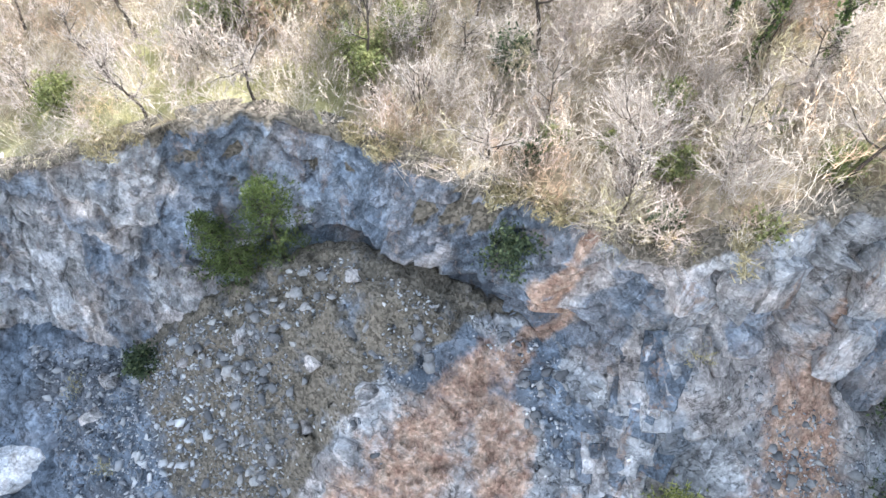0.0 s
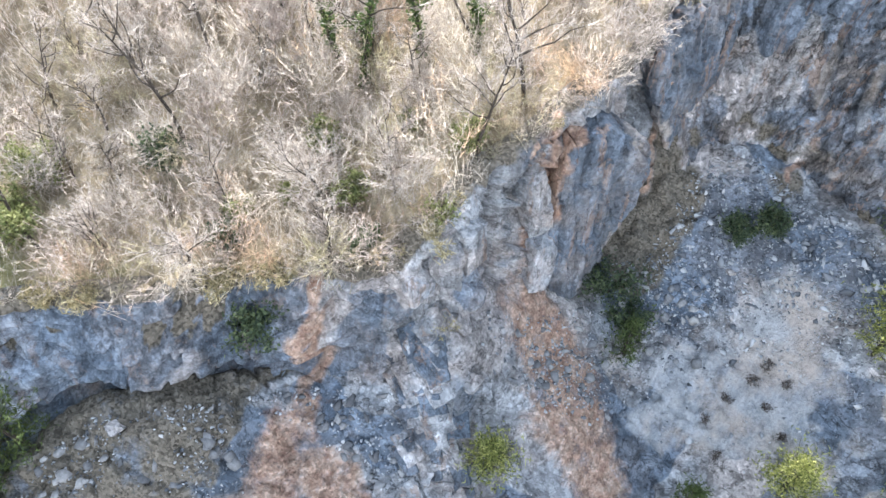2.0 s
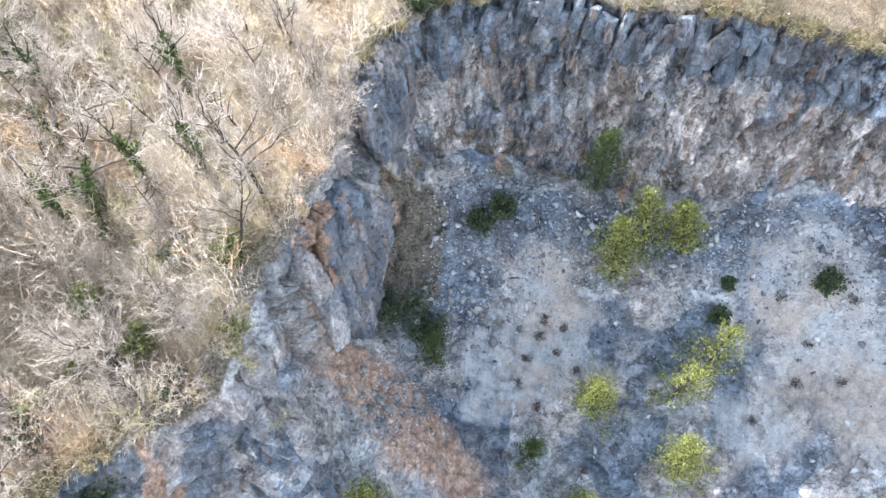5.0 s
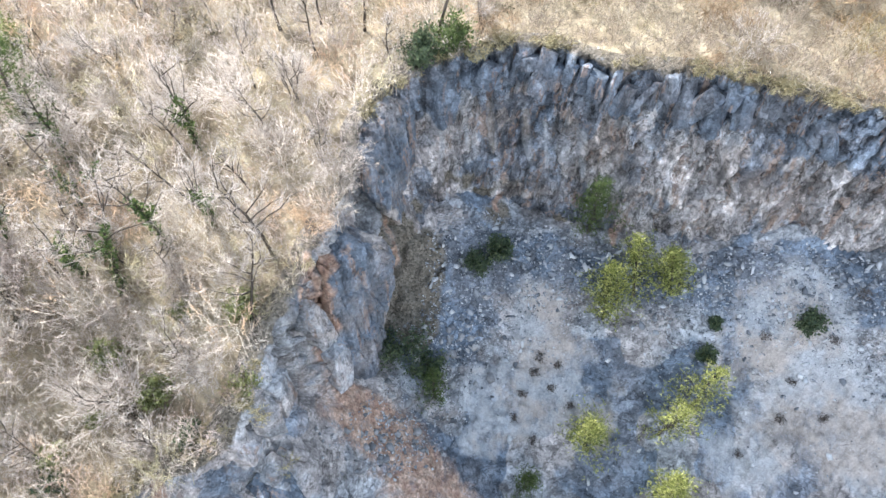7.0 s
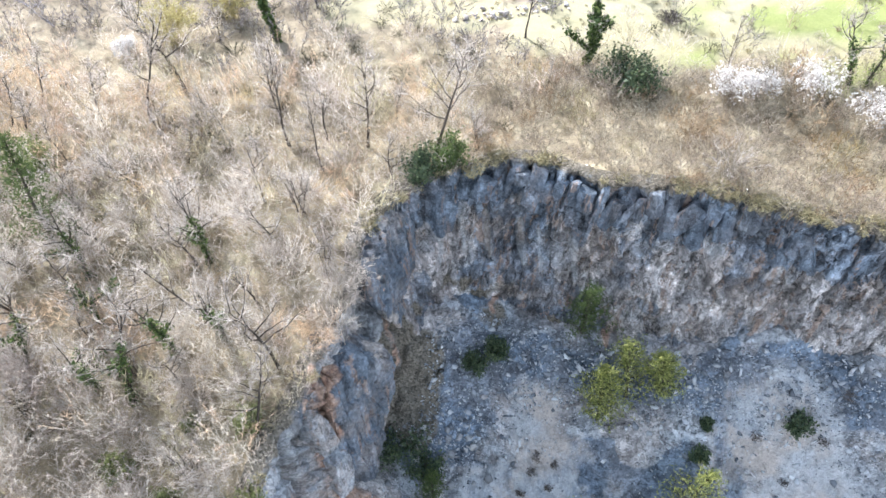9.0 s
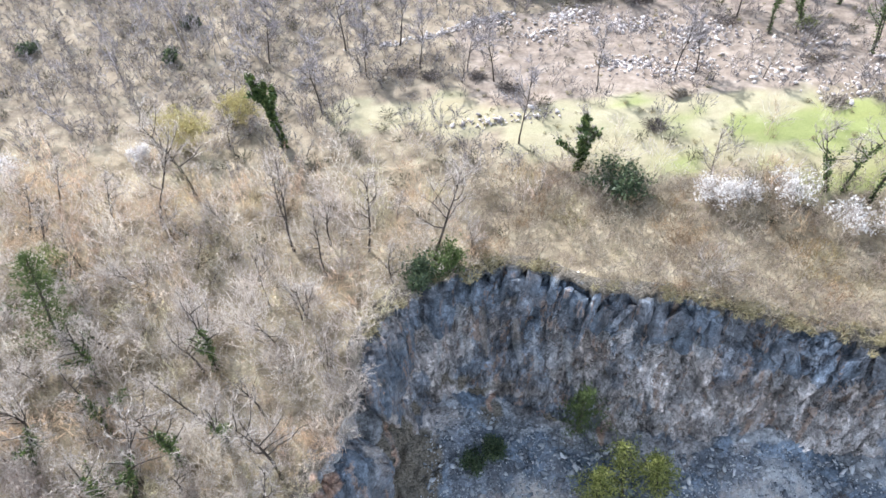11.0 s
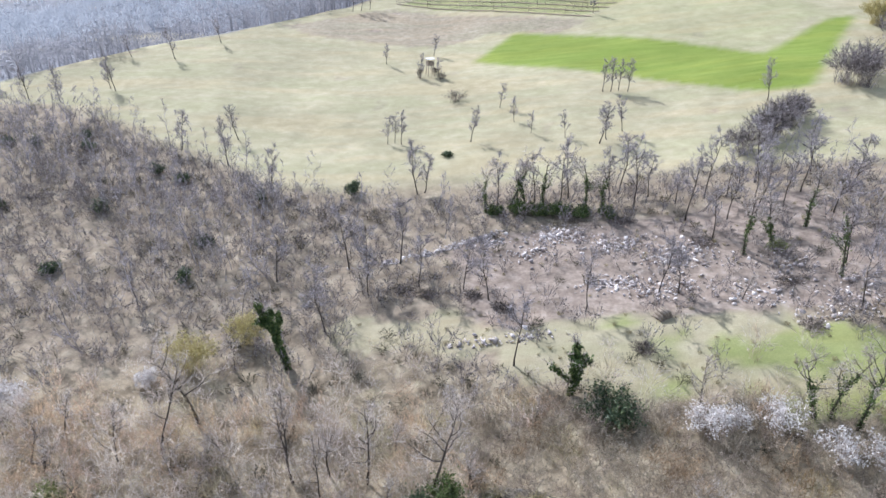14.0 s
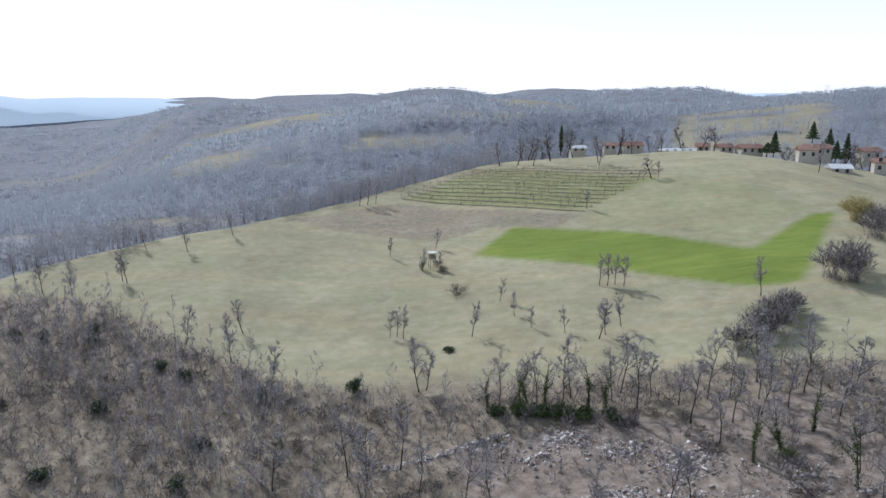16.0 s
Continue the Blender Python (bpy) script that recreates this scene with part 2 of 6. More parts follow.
def rock_material(name, plain=0.0, pale=1.0):
    """Grey-blue limestone: broken faces of differing tone, dark joints, weathering, rust and soil where the masks say so."""
    m, nt, bsdf = material(name, 0.92, 0.2)
    steep = attr(nt, "steep")
    big = noise_tex(nt, 0.2, 4, 0.6)
    mid = noise_tex(nt, 0.7, 5, 0.6)
    fine = noise_tex(nt, 6.0, 6, 0.7)
    tone_f = crackle(nt, 1.0, 0.05)[1]
    tone_s = crackle(nt, 1.0, 0.05, stretch=(1.35, 1.35, 0.4))[1]
    tone2 = crackle(nt, 2.9, 0.07)[1]
    joint3, tone3 = crackle(nt, 7.0, 0.10)
    tone = mix(nt, steep, tone_f, tone_s)
    joint = mix(nt, steep, cracks(nt, 0.42, 0.016), cracks(nt, 0.55, 0.024, (1.5, 1.5, 0.3, 0.0, 0.25, 0)))
    joint2 = mix(nt, steep, cracks(nt, 1.2, 0.034, (0.8, 1.5, 1.5, 0.3, 0.2, 0.5)), cracks(nt, 1.5, 0.036, (1.0, 1.0, 0.7, 0.0, 0.5, 0)))
    k = pale
    grey = ramp(nt, mid, (0.3, (0.24 * k, 0.25 * k, 0.268 * k)), (0.5, (0.335 * k, 0.348 * k, 0.37 * k)), (0.7, (0.46 * k, 0.472 * k, 0.49 * k)))
    warm = ramp(nt, mid, (0.3, (0.27 * k, 0.245 * k, 0.24 * k)), (0.5, (0.40 * k, 0.365 * k, 0.352 * k)), (0.72, (0.56 * k, 0.52 * k, 0.50 * k)))
    c = mix(nt, mix(nt, 1.0, ramp(nt, big, (0.46, 0.0), (0.56, 0.85)), attr(nt, "pink"), "ADD"), grey, warm)
    # multiplied to a darker blue-grey where the mask is high
    blue = ramp(nt, mix(nt, 0.5, attr(nt, "bluegrey"), noise_tex(nt, 0.35, 6, 0.68)), (0.56, 0.0), (0.67, 1.0))
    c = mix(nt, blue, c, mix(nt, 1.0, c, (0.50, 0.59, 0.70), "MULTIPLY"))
    # upright bands of the steep faces, with hard edges
    bands = ramp(nt, noise_tex(nt, 0.5, 5, 0.62, stretch=(1.9, 1.9, 0.24, 0.0, 0.25, 0)), (0.39, 0.48), (0.42, 0.9), (0.55, 1.05), (0.585, 1.45))
    c = mix(nt, steep, c, mix(nt, 1.0, c, bands, "MULTIPLY"))
    _, tone0 = crackle(nt, 0.32, 0.05)
    c = mix(nt, 0.8 - 0.4 * plain, c, ramp(nt, tone0, (0.0, 0.7), (1.0, 1.3)), "MULTIPLY")
    c = mix(nt, 0.8 - 0.5 * plain, c, ramp(nt, tone, (0.0, 0.64), (1.0, 1.34)), "MULTIPLY")
    c = mix(nt, 0.6 - 0.3 * plain, c, ramp(nt, tone2, (0.0, 0.6), (1.0, 1.4)), "MULTIPLY")
    c = mix(nt, 0.55 - 0.2 * plain, c, ramp(nt, tone3, (0.0, 0.62), (1.0, 1.4)), "MULTIPLY")
    c = mix(nt, 0.5, c, ramp(nt, fine, (0.3, 0.68), (0.5, 1.0), (0.7, 1.3)), "MULTIPLY")
    # rust earth
    rust = ramp(nt, noise_tex(nt, 1.3, 6, 0.7), (0.3, (0.23, 0.12, 0.088)), (0.5, (0.44, 0.295, 0.22)), (0.7, (0.62, 0.49, 0.40)))
    rust = mix(nt, 0.75, rust, mix(nt, 1.0, ramp(nt, tone3, (0.0, 0.62), (1.0, 1.4)), ramp(nt, tone2, (0.0, 0.72), (1.0, 1.28)), "MULTIPLY"), "MULTIPLY")
    soil = ramp(nt, mix(nt, 0.58, attr(nt, "soil"), noise_tex(nt, 0.8, 8, 0.75)), (0.53, 0.0), (0.70, 0.95))
    c = mix(nt, soil, c, rust)
    streak = ramp(nt, noise_tex(nt, 0.6, 6, 0.72, stretch=(1.8, 1.8, 0.26, 0.0, 0.3, 0)), (0.555, 0.0), (0.61, 0.8))
    c = mix(nt, mix(nt, 1.0, streak, steep, "MULTIPLY"), c, ramp(nt, mix(nt, 0.5, tone2, fine), (0.2, (0.18, 0.12, 0.095)), (0.8, (0.46, 0.345, 0.28))))
    # joints: broken dark lines
    gap_at = ramp(nt, noise_tex(nt, 0.9, 4, 0.6), (0.44, 0.0), (0.56, 1.0))
    gaps = mix(nt, 1.0, mix(nt, gap_at, (1.0, 1.0, 1.0), joint), mix(nt, ramp(nt, noise_tex(nt, 1.7, 4, 0.6), (0.46, 0.0), (0.58, 0.9)), (1.0, 1.0, 1.0), joint2), "MULTIPLY")
    gaps = mix(nt, 1.0, gaps, mix(nt, ramp(nt, noise_tex(nt, 0.8, 5, 0.65), (0.54, 0.0), (0.64, 0.7)), (1.0, 1.0, 1.0), joint3), "MULTIPLY")
    dark = mix(nt, ramp(nt, soil, (0.0, 0.8), (1.0, 0.4)), (1.0, 1.0, 1.0), ramp(nt, gaps, (0.0, 0.12), (1.0, 1.0)))
    c = mix(nt, 1.0 - 0.4 * plain, c, dark, "MULTIPLY")
    # chalk and sand
    dust = ramp(nt, mix(nt, 0.56, attr(nt, "dust"), noise_tex(nt, 0.75, 8, 0.74, stretch=(1.7, 0.6, 1, 0, 0, 0.35))), (0.55, 0.0), (0.76, 0.9))
    chalk = ramp(nt, fine, (0.3, (0.39, 0.405, 0.425)), (0.7, (0.61, 0.62, 0.635)))
    sand = ramp(nt, fine, (0.3, (0.44, 0.385, 0.345)), (0.7, (0.61, 0.545, 0.495)))
    powder = mix(nt, ramp(nt, noise_tex(nt, 0.16, 4, 0.6), (0.45, 0.0), (0.55, 1.0)), chalk, sand)
    powder = mix(nt, mix(nt, 0.6, (0.45, 0.45, 0.45), steep), powder, mix(nt, 1.0, powder, ramp(nt, mix(nt, 0.5, tone2, tone3), (0.2, 0.55), (0.8, 1.25)), "MULTIPLY"))
    c = mix(nt, dust, c, powder)
    moss = mix(nt, soil, ramp(nt, mix(nt, 0.5, attr(nt, "moss"), noise_tex(nt, 0.6, 7, 0.7)), (0.58, 0.0), (0.68, 1.0)), (0.0, 0.0, 0.0))
    c = mix(nt, moss, c, ramp(nt, mix(nt, 0.5, fine, tone3), (0.25, (0.085, 0.075, 0.06)), (0.75, (0.26, 0.23, 0.19))))
    colour(nt, bsdf, c)
    relief(nt, bsdf, mix(nt, 0.5, mix(nt, 0.5, tone, tone2), mix(nt, 0.5, tone3, mix(nt, 0.6, fine, gaps))), 0.9 - 0.3 * plain, 0.25)
    return m


def ground_material():
    m, nt, bsdf = material("leaf_litter_and_grass", 0.95, 0.1)
    fine = noise_tex(nt, 7.0, 6, 0.75)
    mid = noise_tex(nt, 0.55, 6, 0.65)
    big = noise_tex(nt, 0.06, 4, 0.6)
    litter = ramp(nt, mid, (0.3, (0.13, 0.105, 0.075)), (0.5, (0.29, 0.24, 0.17)), (0.7, (0.47, 0.41, 0.30)))
    litter = mix(nt, 0.8, litter, ramp(nt, fine, (0.3, 0.5), (0.5, 1.0), (0.72, 1.5)), "MULTIPLY")
    dry = ramp(nt, noise_tex(nt, 0.35, 6, 0.7, stretch=(1, 1.4, 1)), (0.25, (0.325, 0.30, 0.19)), (0.5, (0.395, 0.362, 0.24)), (0.75, (0.48, 0.435, 0.31)))
    dry = mix(nt, 0.6, dry, ramp(nt, fine, (0.3, 0.7), (0.7, 1.25)), "MULTIPLY")
    green = ramp(nt, noise_tex(nt, 0.3, 5, 0.6, stretch=(0.35, 2.5, 1)), (0.3, (0.165, 0.235, 0.035)), (0.7, (0.24, 0.31, 0.06)))
    green = mix(nt, 0.7, green, ramp(nt, fine, (0.3, 0.65), (0.7, 1.3)), "MULTIPLY")
    clay = ramp(nt, noise_tex(nt, 0.8, 7, 0.72), (0.3, (0.14, 0.112, 0.092)), (0.5, (0.28, 0.228, 0.19)), (0.7, (0.43, 0.37, 0.32)))
    c = mix(nt, attr(nt, "field"), litter, dry)
    c = mix(nt, attr(nt, "bare"), c, clay)
    c = mix(nt, attr(nt, "crop"), c, green)
    # wooded ground far off, with distance haze put into its pale blue-grey
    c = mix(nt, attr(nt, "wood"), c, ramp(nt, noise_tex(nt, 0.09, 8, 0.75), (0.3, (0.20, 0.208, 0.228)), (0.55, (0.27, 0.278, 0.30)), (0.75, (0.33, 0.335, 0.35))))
    c = mix(nt, 0.4, c, ramp(nt, big, (0.3, 0.7), (0.7, 1.25)), "MULTIPLY")
    c = mix(nt, mix(nt, 1.0, attr(nt, "field"), (0.5, 0.5, 0.5), "MULTIPLY"), c, mix(nt, 1.0, c, ramp(nt, noise_tex(nt, 0.11, 5, 0.6, stretch=(0.3, 2.0, 1, 0, 0, 0.3)), (0.38, (0.88, 0.95, 0.84)), (0.5, (1.0, 1.0, 1.0)), (0.6, (1.12, 1.03, 0.95))), "MULTIPLY"))
    colour(nt, bsdf, c)
    relief(nt, bsdf, fine, 0.15, 0.08)
    return m


MAT_ROCK = rock_material("limestone")
MAT_CRAG = rock_material("bedded_limestone", 0.35, 1.05)
MAT_SLAB = rock_material("smooth_limestone", 0.8, 0.75)
MAT_BLUE = rock_material("blue_limestone", 0.3, 0.85)
MAT_PALE = rock_material("white_limestone", 0.6, 1.9)
MAT_GROUND = ground_material()


def island_material(name, stops, rough=0.85, spread=0.0, through=0.0, drift=None):
    """Colour that differs from piece to piece (twig, leaf, needle tuft), with a slow drift over the ground."""
    m, nt, bsdf = material(name, rough, 0.2)
    geo = nt.nodes.new("ShaderNodeNewGeometry")
    c = ramp(nt, geo.outputs["Random Per Island"], *stops)
    if drift:
        c = mix(nt, ramp(nt, noise_tex(nt, 0.3, 3, 0.6), (0.42, 0.0), (0.58, 0.8)), c, mix(nt, 1.0, c, drift, "MULTIPLY"))
        c = mix(nt, ramp(nt, noise_tex(nt, 0.16, 4, 0.65), (0.55, 0.0), (0.60, 0.9)), c, mix(nt, 1.0, c, (0.97, 0.80, 0.62), "MULTIPLY"))
        c = mix(nt, ramp(nt, noise_tex(nt, 0.21, 3, 0.6, stretch=(1, 1, 1, 0.4, 0.3, 0.7)), (0.57, 0.0), (0.61, 0.8)), c, mix(nt, 1.0, c, (0.86, 0.88, 0.62), "MULTIPLY"))
        c = mix(nt, 0.8, c, ramp(nt, noise_tex(nt, 0.55, 2, 0.5), (0.40, 0.66), (0.5, 1.0), (0.62, 1.2)), "MULTIPLY")
    if spread:
        c = mix(nt, spread, c, ramp(nt, noise_tex(nt, 0.13, 4, 0.6), (0.3, 0.55), (0.5, 1.0), (0.7, 1.45)), "MULTIPLY")
    colour(nt, bsdf, c)
    if through:
        bsdf.inputs["Subsurface Weight"].default_value = 0.0
        bsdf.inputs["Transmission Weight"].default_value = 0.0
        tr = nt.nodes.new("ShaderNodeBsdfTranslucent")
        nt.links.new(c, tr.inputs["Color"])
        mx = nt.nodes.new("ShaderNodeMixShader")
        mx.inputs[0].default_value = through
        nt.links.new(bsdf.outputs[0], mx.inputs[1])
        nt.links.new(tr.outputs[0], mx.inputs[2])
        nt.links.new(mx.outputs[0], nt.nodes["Material Output"].inputs["Surface"])
    return m


def bark_material(name, dark, light):
    m, nt, bsdf = material(name, 0.9, 0.15)
    n = noise_tex(nt, 3.0, 6, 0.7, stretch=(1, 1, 0.35))
    c = ramp(nt, n, (0.3, dark), (0.7, light))
    info = nt.nodes.new("ShaderNodeObjectInfo")
    c = mix(nt, 0.6, c, ramp(nt, info.outputs["Random"], (0.0, 0.6), (1.0, 1.3)), "MULTIPLY")
    colour(nt, bsdf, c)
    relief(nt, bsdf, n, 0.5, 0.03)
    return m


MAT_STONE = island_material("broken_limestone", ((0.0, (0.12, 0.13, 0.15)), (0.5, (0.31, 0.33, 0.36)), (1.0, (0.62, 0.635, 0.655))), 0.92, 0.5)
MAT_BARK = bark_material("grey_bark", (0.03, 0.025, 0.021), (0.13, 0.11, 0.095))
MAT_TWIG = island_material("bare_twigs", ((0.0, (0.16, 0.135, 0.12)), (0.4, (0.40, 0.355, 0.325)), (1.0, (0.74, 0.69, 0.64))), 0.8, 0.3, 0.5)
MAT_SCRUB = island_material("dry_scrub", ((0.0, (0.33, 0.285, 0.24)), (0.4, (0.60, 0.54, 0.47)), (1.0, (0.84, 0.79, 0.71))), 0.85, 0.15, 0.6, (0.84, 0.80, 0.86))
MAT_BELT = island_material("brown_shrubs", ((0.0, (0.17, 0.145, 0.11)), (0.45, (0.36, 0.315, 0.245)), (1.0, (0.62, 0.56, 0.47))), 0.85, 0.3, 0.4, (0.86, 0.80, 0.84))
MAT_WOODSIDE = island_material("grey_wood", ((0.0, (0.13, 0.12, 0.125)), (0.5, (0.33, 0.305, 0.315)), (1.0, (0.58, 0.54, 0.56))), 0.85, 0.3, 0.1)
MAT_PALE_TWIG = island_material("pale_twigs", ((0.0, (0.36, 0.315, 0.285)), (0.5, (0.62, 0.565, 0.52)), (1.0, (0.86, 0.81, 0.76))), 0.8, 0.2, 0.5)
MAT_BRAMBLE = island_material("dark_brambles", ((0.0, (0.03, 0.03, 0.02)), (0.6, (0.085, 0.08, 0.055)), (1.0, (0.17, 0.155, 0.105))), 0.8, 0.3, 0.1)
MAT_PINE = island_material("pine_needles", ((0.0, (0.08, 0.11, 0.035)), (0.5, (0.30, 0.33, 0.10)), (1.0, (0.66, 0.66, 0.27))), 0.6, 0.0, 0.45)
MAT_EVERGREEN = island_material("evergreen_leaves", ((0.0, (0.04, 0.065, 0.04)), (0.7, (0.10, 0.135, 0.075)), (1.0, (0.18, 0.225, 0.11))), 0.5, 0.0, 0.25)
MAT_LEAF = island_material("fresh_leaves", ((0.0, (0.12, 0.15, 0.055)), (1.0, (0.38, 0.40, 0.19))), 0.55, 0.0, 0.4)
# duller needles with shade painted in for quarry pines; plain green elsewhere
MAT_DULL = island_material("dull_needles", ((0.0, (0.05, 0.08, 0.03)), (1.0, (0.17, 0.22, 0.08))), 0.6, 0.0, 0.3)
MAT_IVY = island_material("ivy_leaves", ((0.0, (0.035, 0.06, 0.022)), (0.7, (0.10, 0.15, 0.05)), (1.0, (0.21, 0.26, 0.09))), 0.45, 0.0, 0.25)
MAT_BLOSSOM = island_material("white_blossom", ((0.0, (0.6, 0.56, 0.54)), (1.0, (0.85, 0.83, 0.82))), 0.7, 0.0, 0.3)
MAT_CATKIN = island_material("yellow_catkins", ((0.0, (0.34, 0.29, 0.12)), (1.0, (0.58, 0.52, 0.27))), 0.7, 0.0, 0.3)
# valley twigs lightened and blued: the haze is in the base colour
MAT_FARWOOD = island_material("far_wood_haze_tint", ((0.0, (0.27, 0.275, 0.30)), (1.0, (0.36, 0.36, 0.385))), 0.95, 0.25, 0.5)
# distance haze painted into the twigs: paler and bluer than near wood
MAT_HILL = island_material("hill_wood_painted_haze", ((0.0, (0.40, 0.43, 0.48)), (1.0, (0.47, 0.50, 0.545))), 0.95, 0.15, 0.5)
MAT_BRUSH = island_material("cut_brushwood", ((0.0, (0.05, 0.04, 0.035)), (0.6, (0.13, 0.11, 0.10)), (1.0, (0.27, 0.23, 0.21))), 0.9)
MAT_CATKIN_DRY = island_material("dry_rim_grass", ((0.0, (0.20, 0.17, 0.09)), (0.5, (0.40, 0.35, 0.21)), (1.0, (0.58, 0.52, 0.36))), 0.85, 0.5, 0.2)
MAT_THICKET = island_material("grey_thicket", ((0.0, (0.045, 0.04, 0.04)), (0.6, (0.22, 0.195, 0.195)), (1.0, (0.56, 0.515, 0.52))), 0.85, 0.6, 0.12)


def loose_stone_material():
    m, nt, bsdf = material("loose_stone", 0.92, 0.2)
    info = nt.nodes.new("ShaderNodeObjectInfo")
    c = ramp(nt, info.outputs["Random"], (0.0, (0.12, 0.125, 0.135)), (0.6, (0.25, 0.255, 0.265)), (1.0, (0.44, 0.44, 0.44)))
    c = mix(nt, 0.7, c, ramp(nt, noise_tex(nt, 5.0, 6, 0.7), (0.3, 0.6), (0.7, 1.35)), "MULTIPLY")
    colour(nt, bsdf, c)
    return m


MAT_LOOSE = loose_stone_material()

# ---- the land ----
def mesh_from(name, verts, faces, mats, masks=None, smooth_shade=False, uneven=None):
    me = bpy.data.meshes.new(name)
    me.vertices.add(len(verts))
    me.vertices.foreach_set("co", np.asarray(verts, np.float32).ravel())
    f = np.asarray(faces, np.int32)
    k = f.shape[1]
    me.loops.add(f.size)
    me.loops.foreach_set("vertex_index", f.ravel())
    me.polygons.add(len(f))
    me.polygons.foreach_set("loop_start", np.arange(0, f.size, k, dtype=np.int32))
    me.polygons.foreach_set("loop_total", np.full(len(f), k, np.int32))
    if smooth_shade:
        me.polygons.foreach_set("use_smooth", np.ones(len(f), bool))
    for m in mats:
        me.materials.append(m)
    for key, values in (masks or {}).items():
        a = me.attributes.new(key, "FLOAT", "POINT")
        a.data.foreach_set("value", np.asarray(values, np.float32))
    me.update()
    me.validate()
    return me


def grid_faces(rows, cols, keep=None):
    i = np.arange((rows - 1) * (cols - 1))
    r, c = i // (cols - 1), i % (cols - 1)
    a = r * cols + c
    f = np.stack([a, a + 1, a + cols + 1, a + cols], 1)
    return f if keep is None else f[keep]


def compact(verts, faces, masks):
    used = np.unique(faces)
    at = np.full(len(verts), -1)
    at[used] = np.arange(len(used))
    return verts[used], at[faces], {k: v[used] for k, v in masks.items()}


def axis(lo, hi, step, far_lo, far_hi, grow=1.12, step2=1.5, more_lo=0, more_hi=0):
    mid = list(np.arange(lo - more_lo, lo - 0.01, step2)) + list(np.arange(lo, hi + 0.01, step)) + list(np.arange(hi + step2, hi + more_hi, step2))
    lo, hi, step = mid[0], mid[-1], step2
    up, s = [], step
    while (up[-1] if up else hi) < far_hi:
        s *= grow
        up.append((up[-1] if up else mid[-1]) + s)
    down, s = [], step
    while (down[-1] if down else lo) > far_lo:
        s *= grow
        down.append((down[-1] if down else lo) - s)
    return np.array(down[::-1] + mid + up)


def poly_mask(x, y, corners, soft=0.0):
    line = np.array([(a, b, 0) for a, b in corners], float)
    if not soft:
        return inside(line, x, y).astype(float)
    return sum(inside(line, x + soft * a, y + soft * b).astype(float) for a, b in ((0, 0), (1, 0), (-1, 0), (0, 1), (0, -1), (0.7, 0.7), (-0.7, -0.7))) / 7


# fields on the hill, as corners in plan
CROP = [(9.1, 151.5), (19.3, 167.8), (37, 161), (53.7, 152), (67.7, 139.6), (90, 158), (95.7, 158.8), (86, 145), (69, 120.5), (60, 121), (39.2, 135.4)]
TILLED = [(-12, 194), (38, 172.5), (30, 165), (13, 170), (2, 162), (-31, 172), (-38, 178)]
CLEARING = [(15, 50), (48, 43), (60, 46), (44, 55), (26, 61), (2, 63), (-8, 62), (-8, 57), (4, 55)]


def terraces(x, y):
    """Open terraced fields on the slope behind the village."""
    return poly_mask(x, y, [(112, 345), (205, 360), (395, 700), (235, 690)]) * (np.sin(y * 0.16 + 0.02 * x) > -0.75)


def rubble_zone(x, y):
    """Cleared stony ground between the wood and the hedge under the field."""
    return smooth(x, 0, 8) * (1 - smooth(x, 50, 58)) * smooth(y, 57, 61) * (1 - smooth(y - 0.1 * (x - 20), 78, 82))


def field_line(x):
    """How far north the woods reach before the open field."""
    return np.interp(x, [-130, -95, -78, -60, -42, -33, -24, -10, 10, 30, 50, 70], [130, 128, 127, 122, 108, 102, 95, 90, 90, 91, 92, 86])


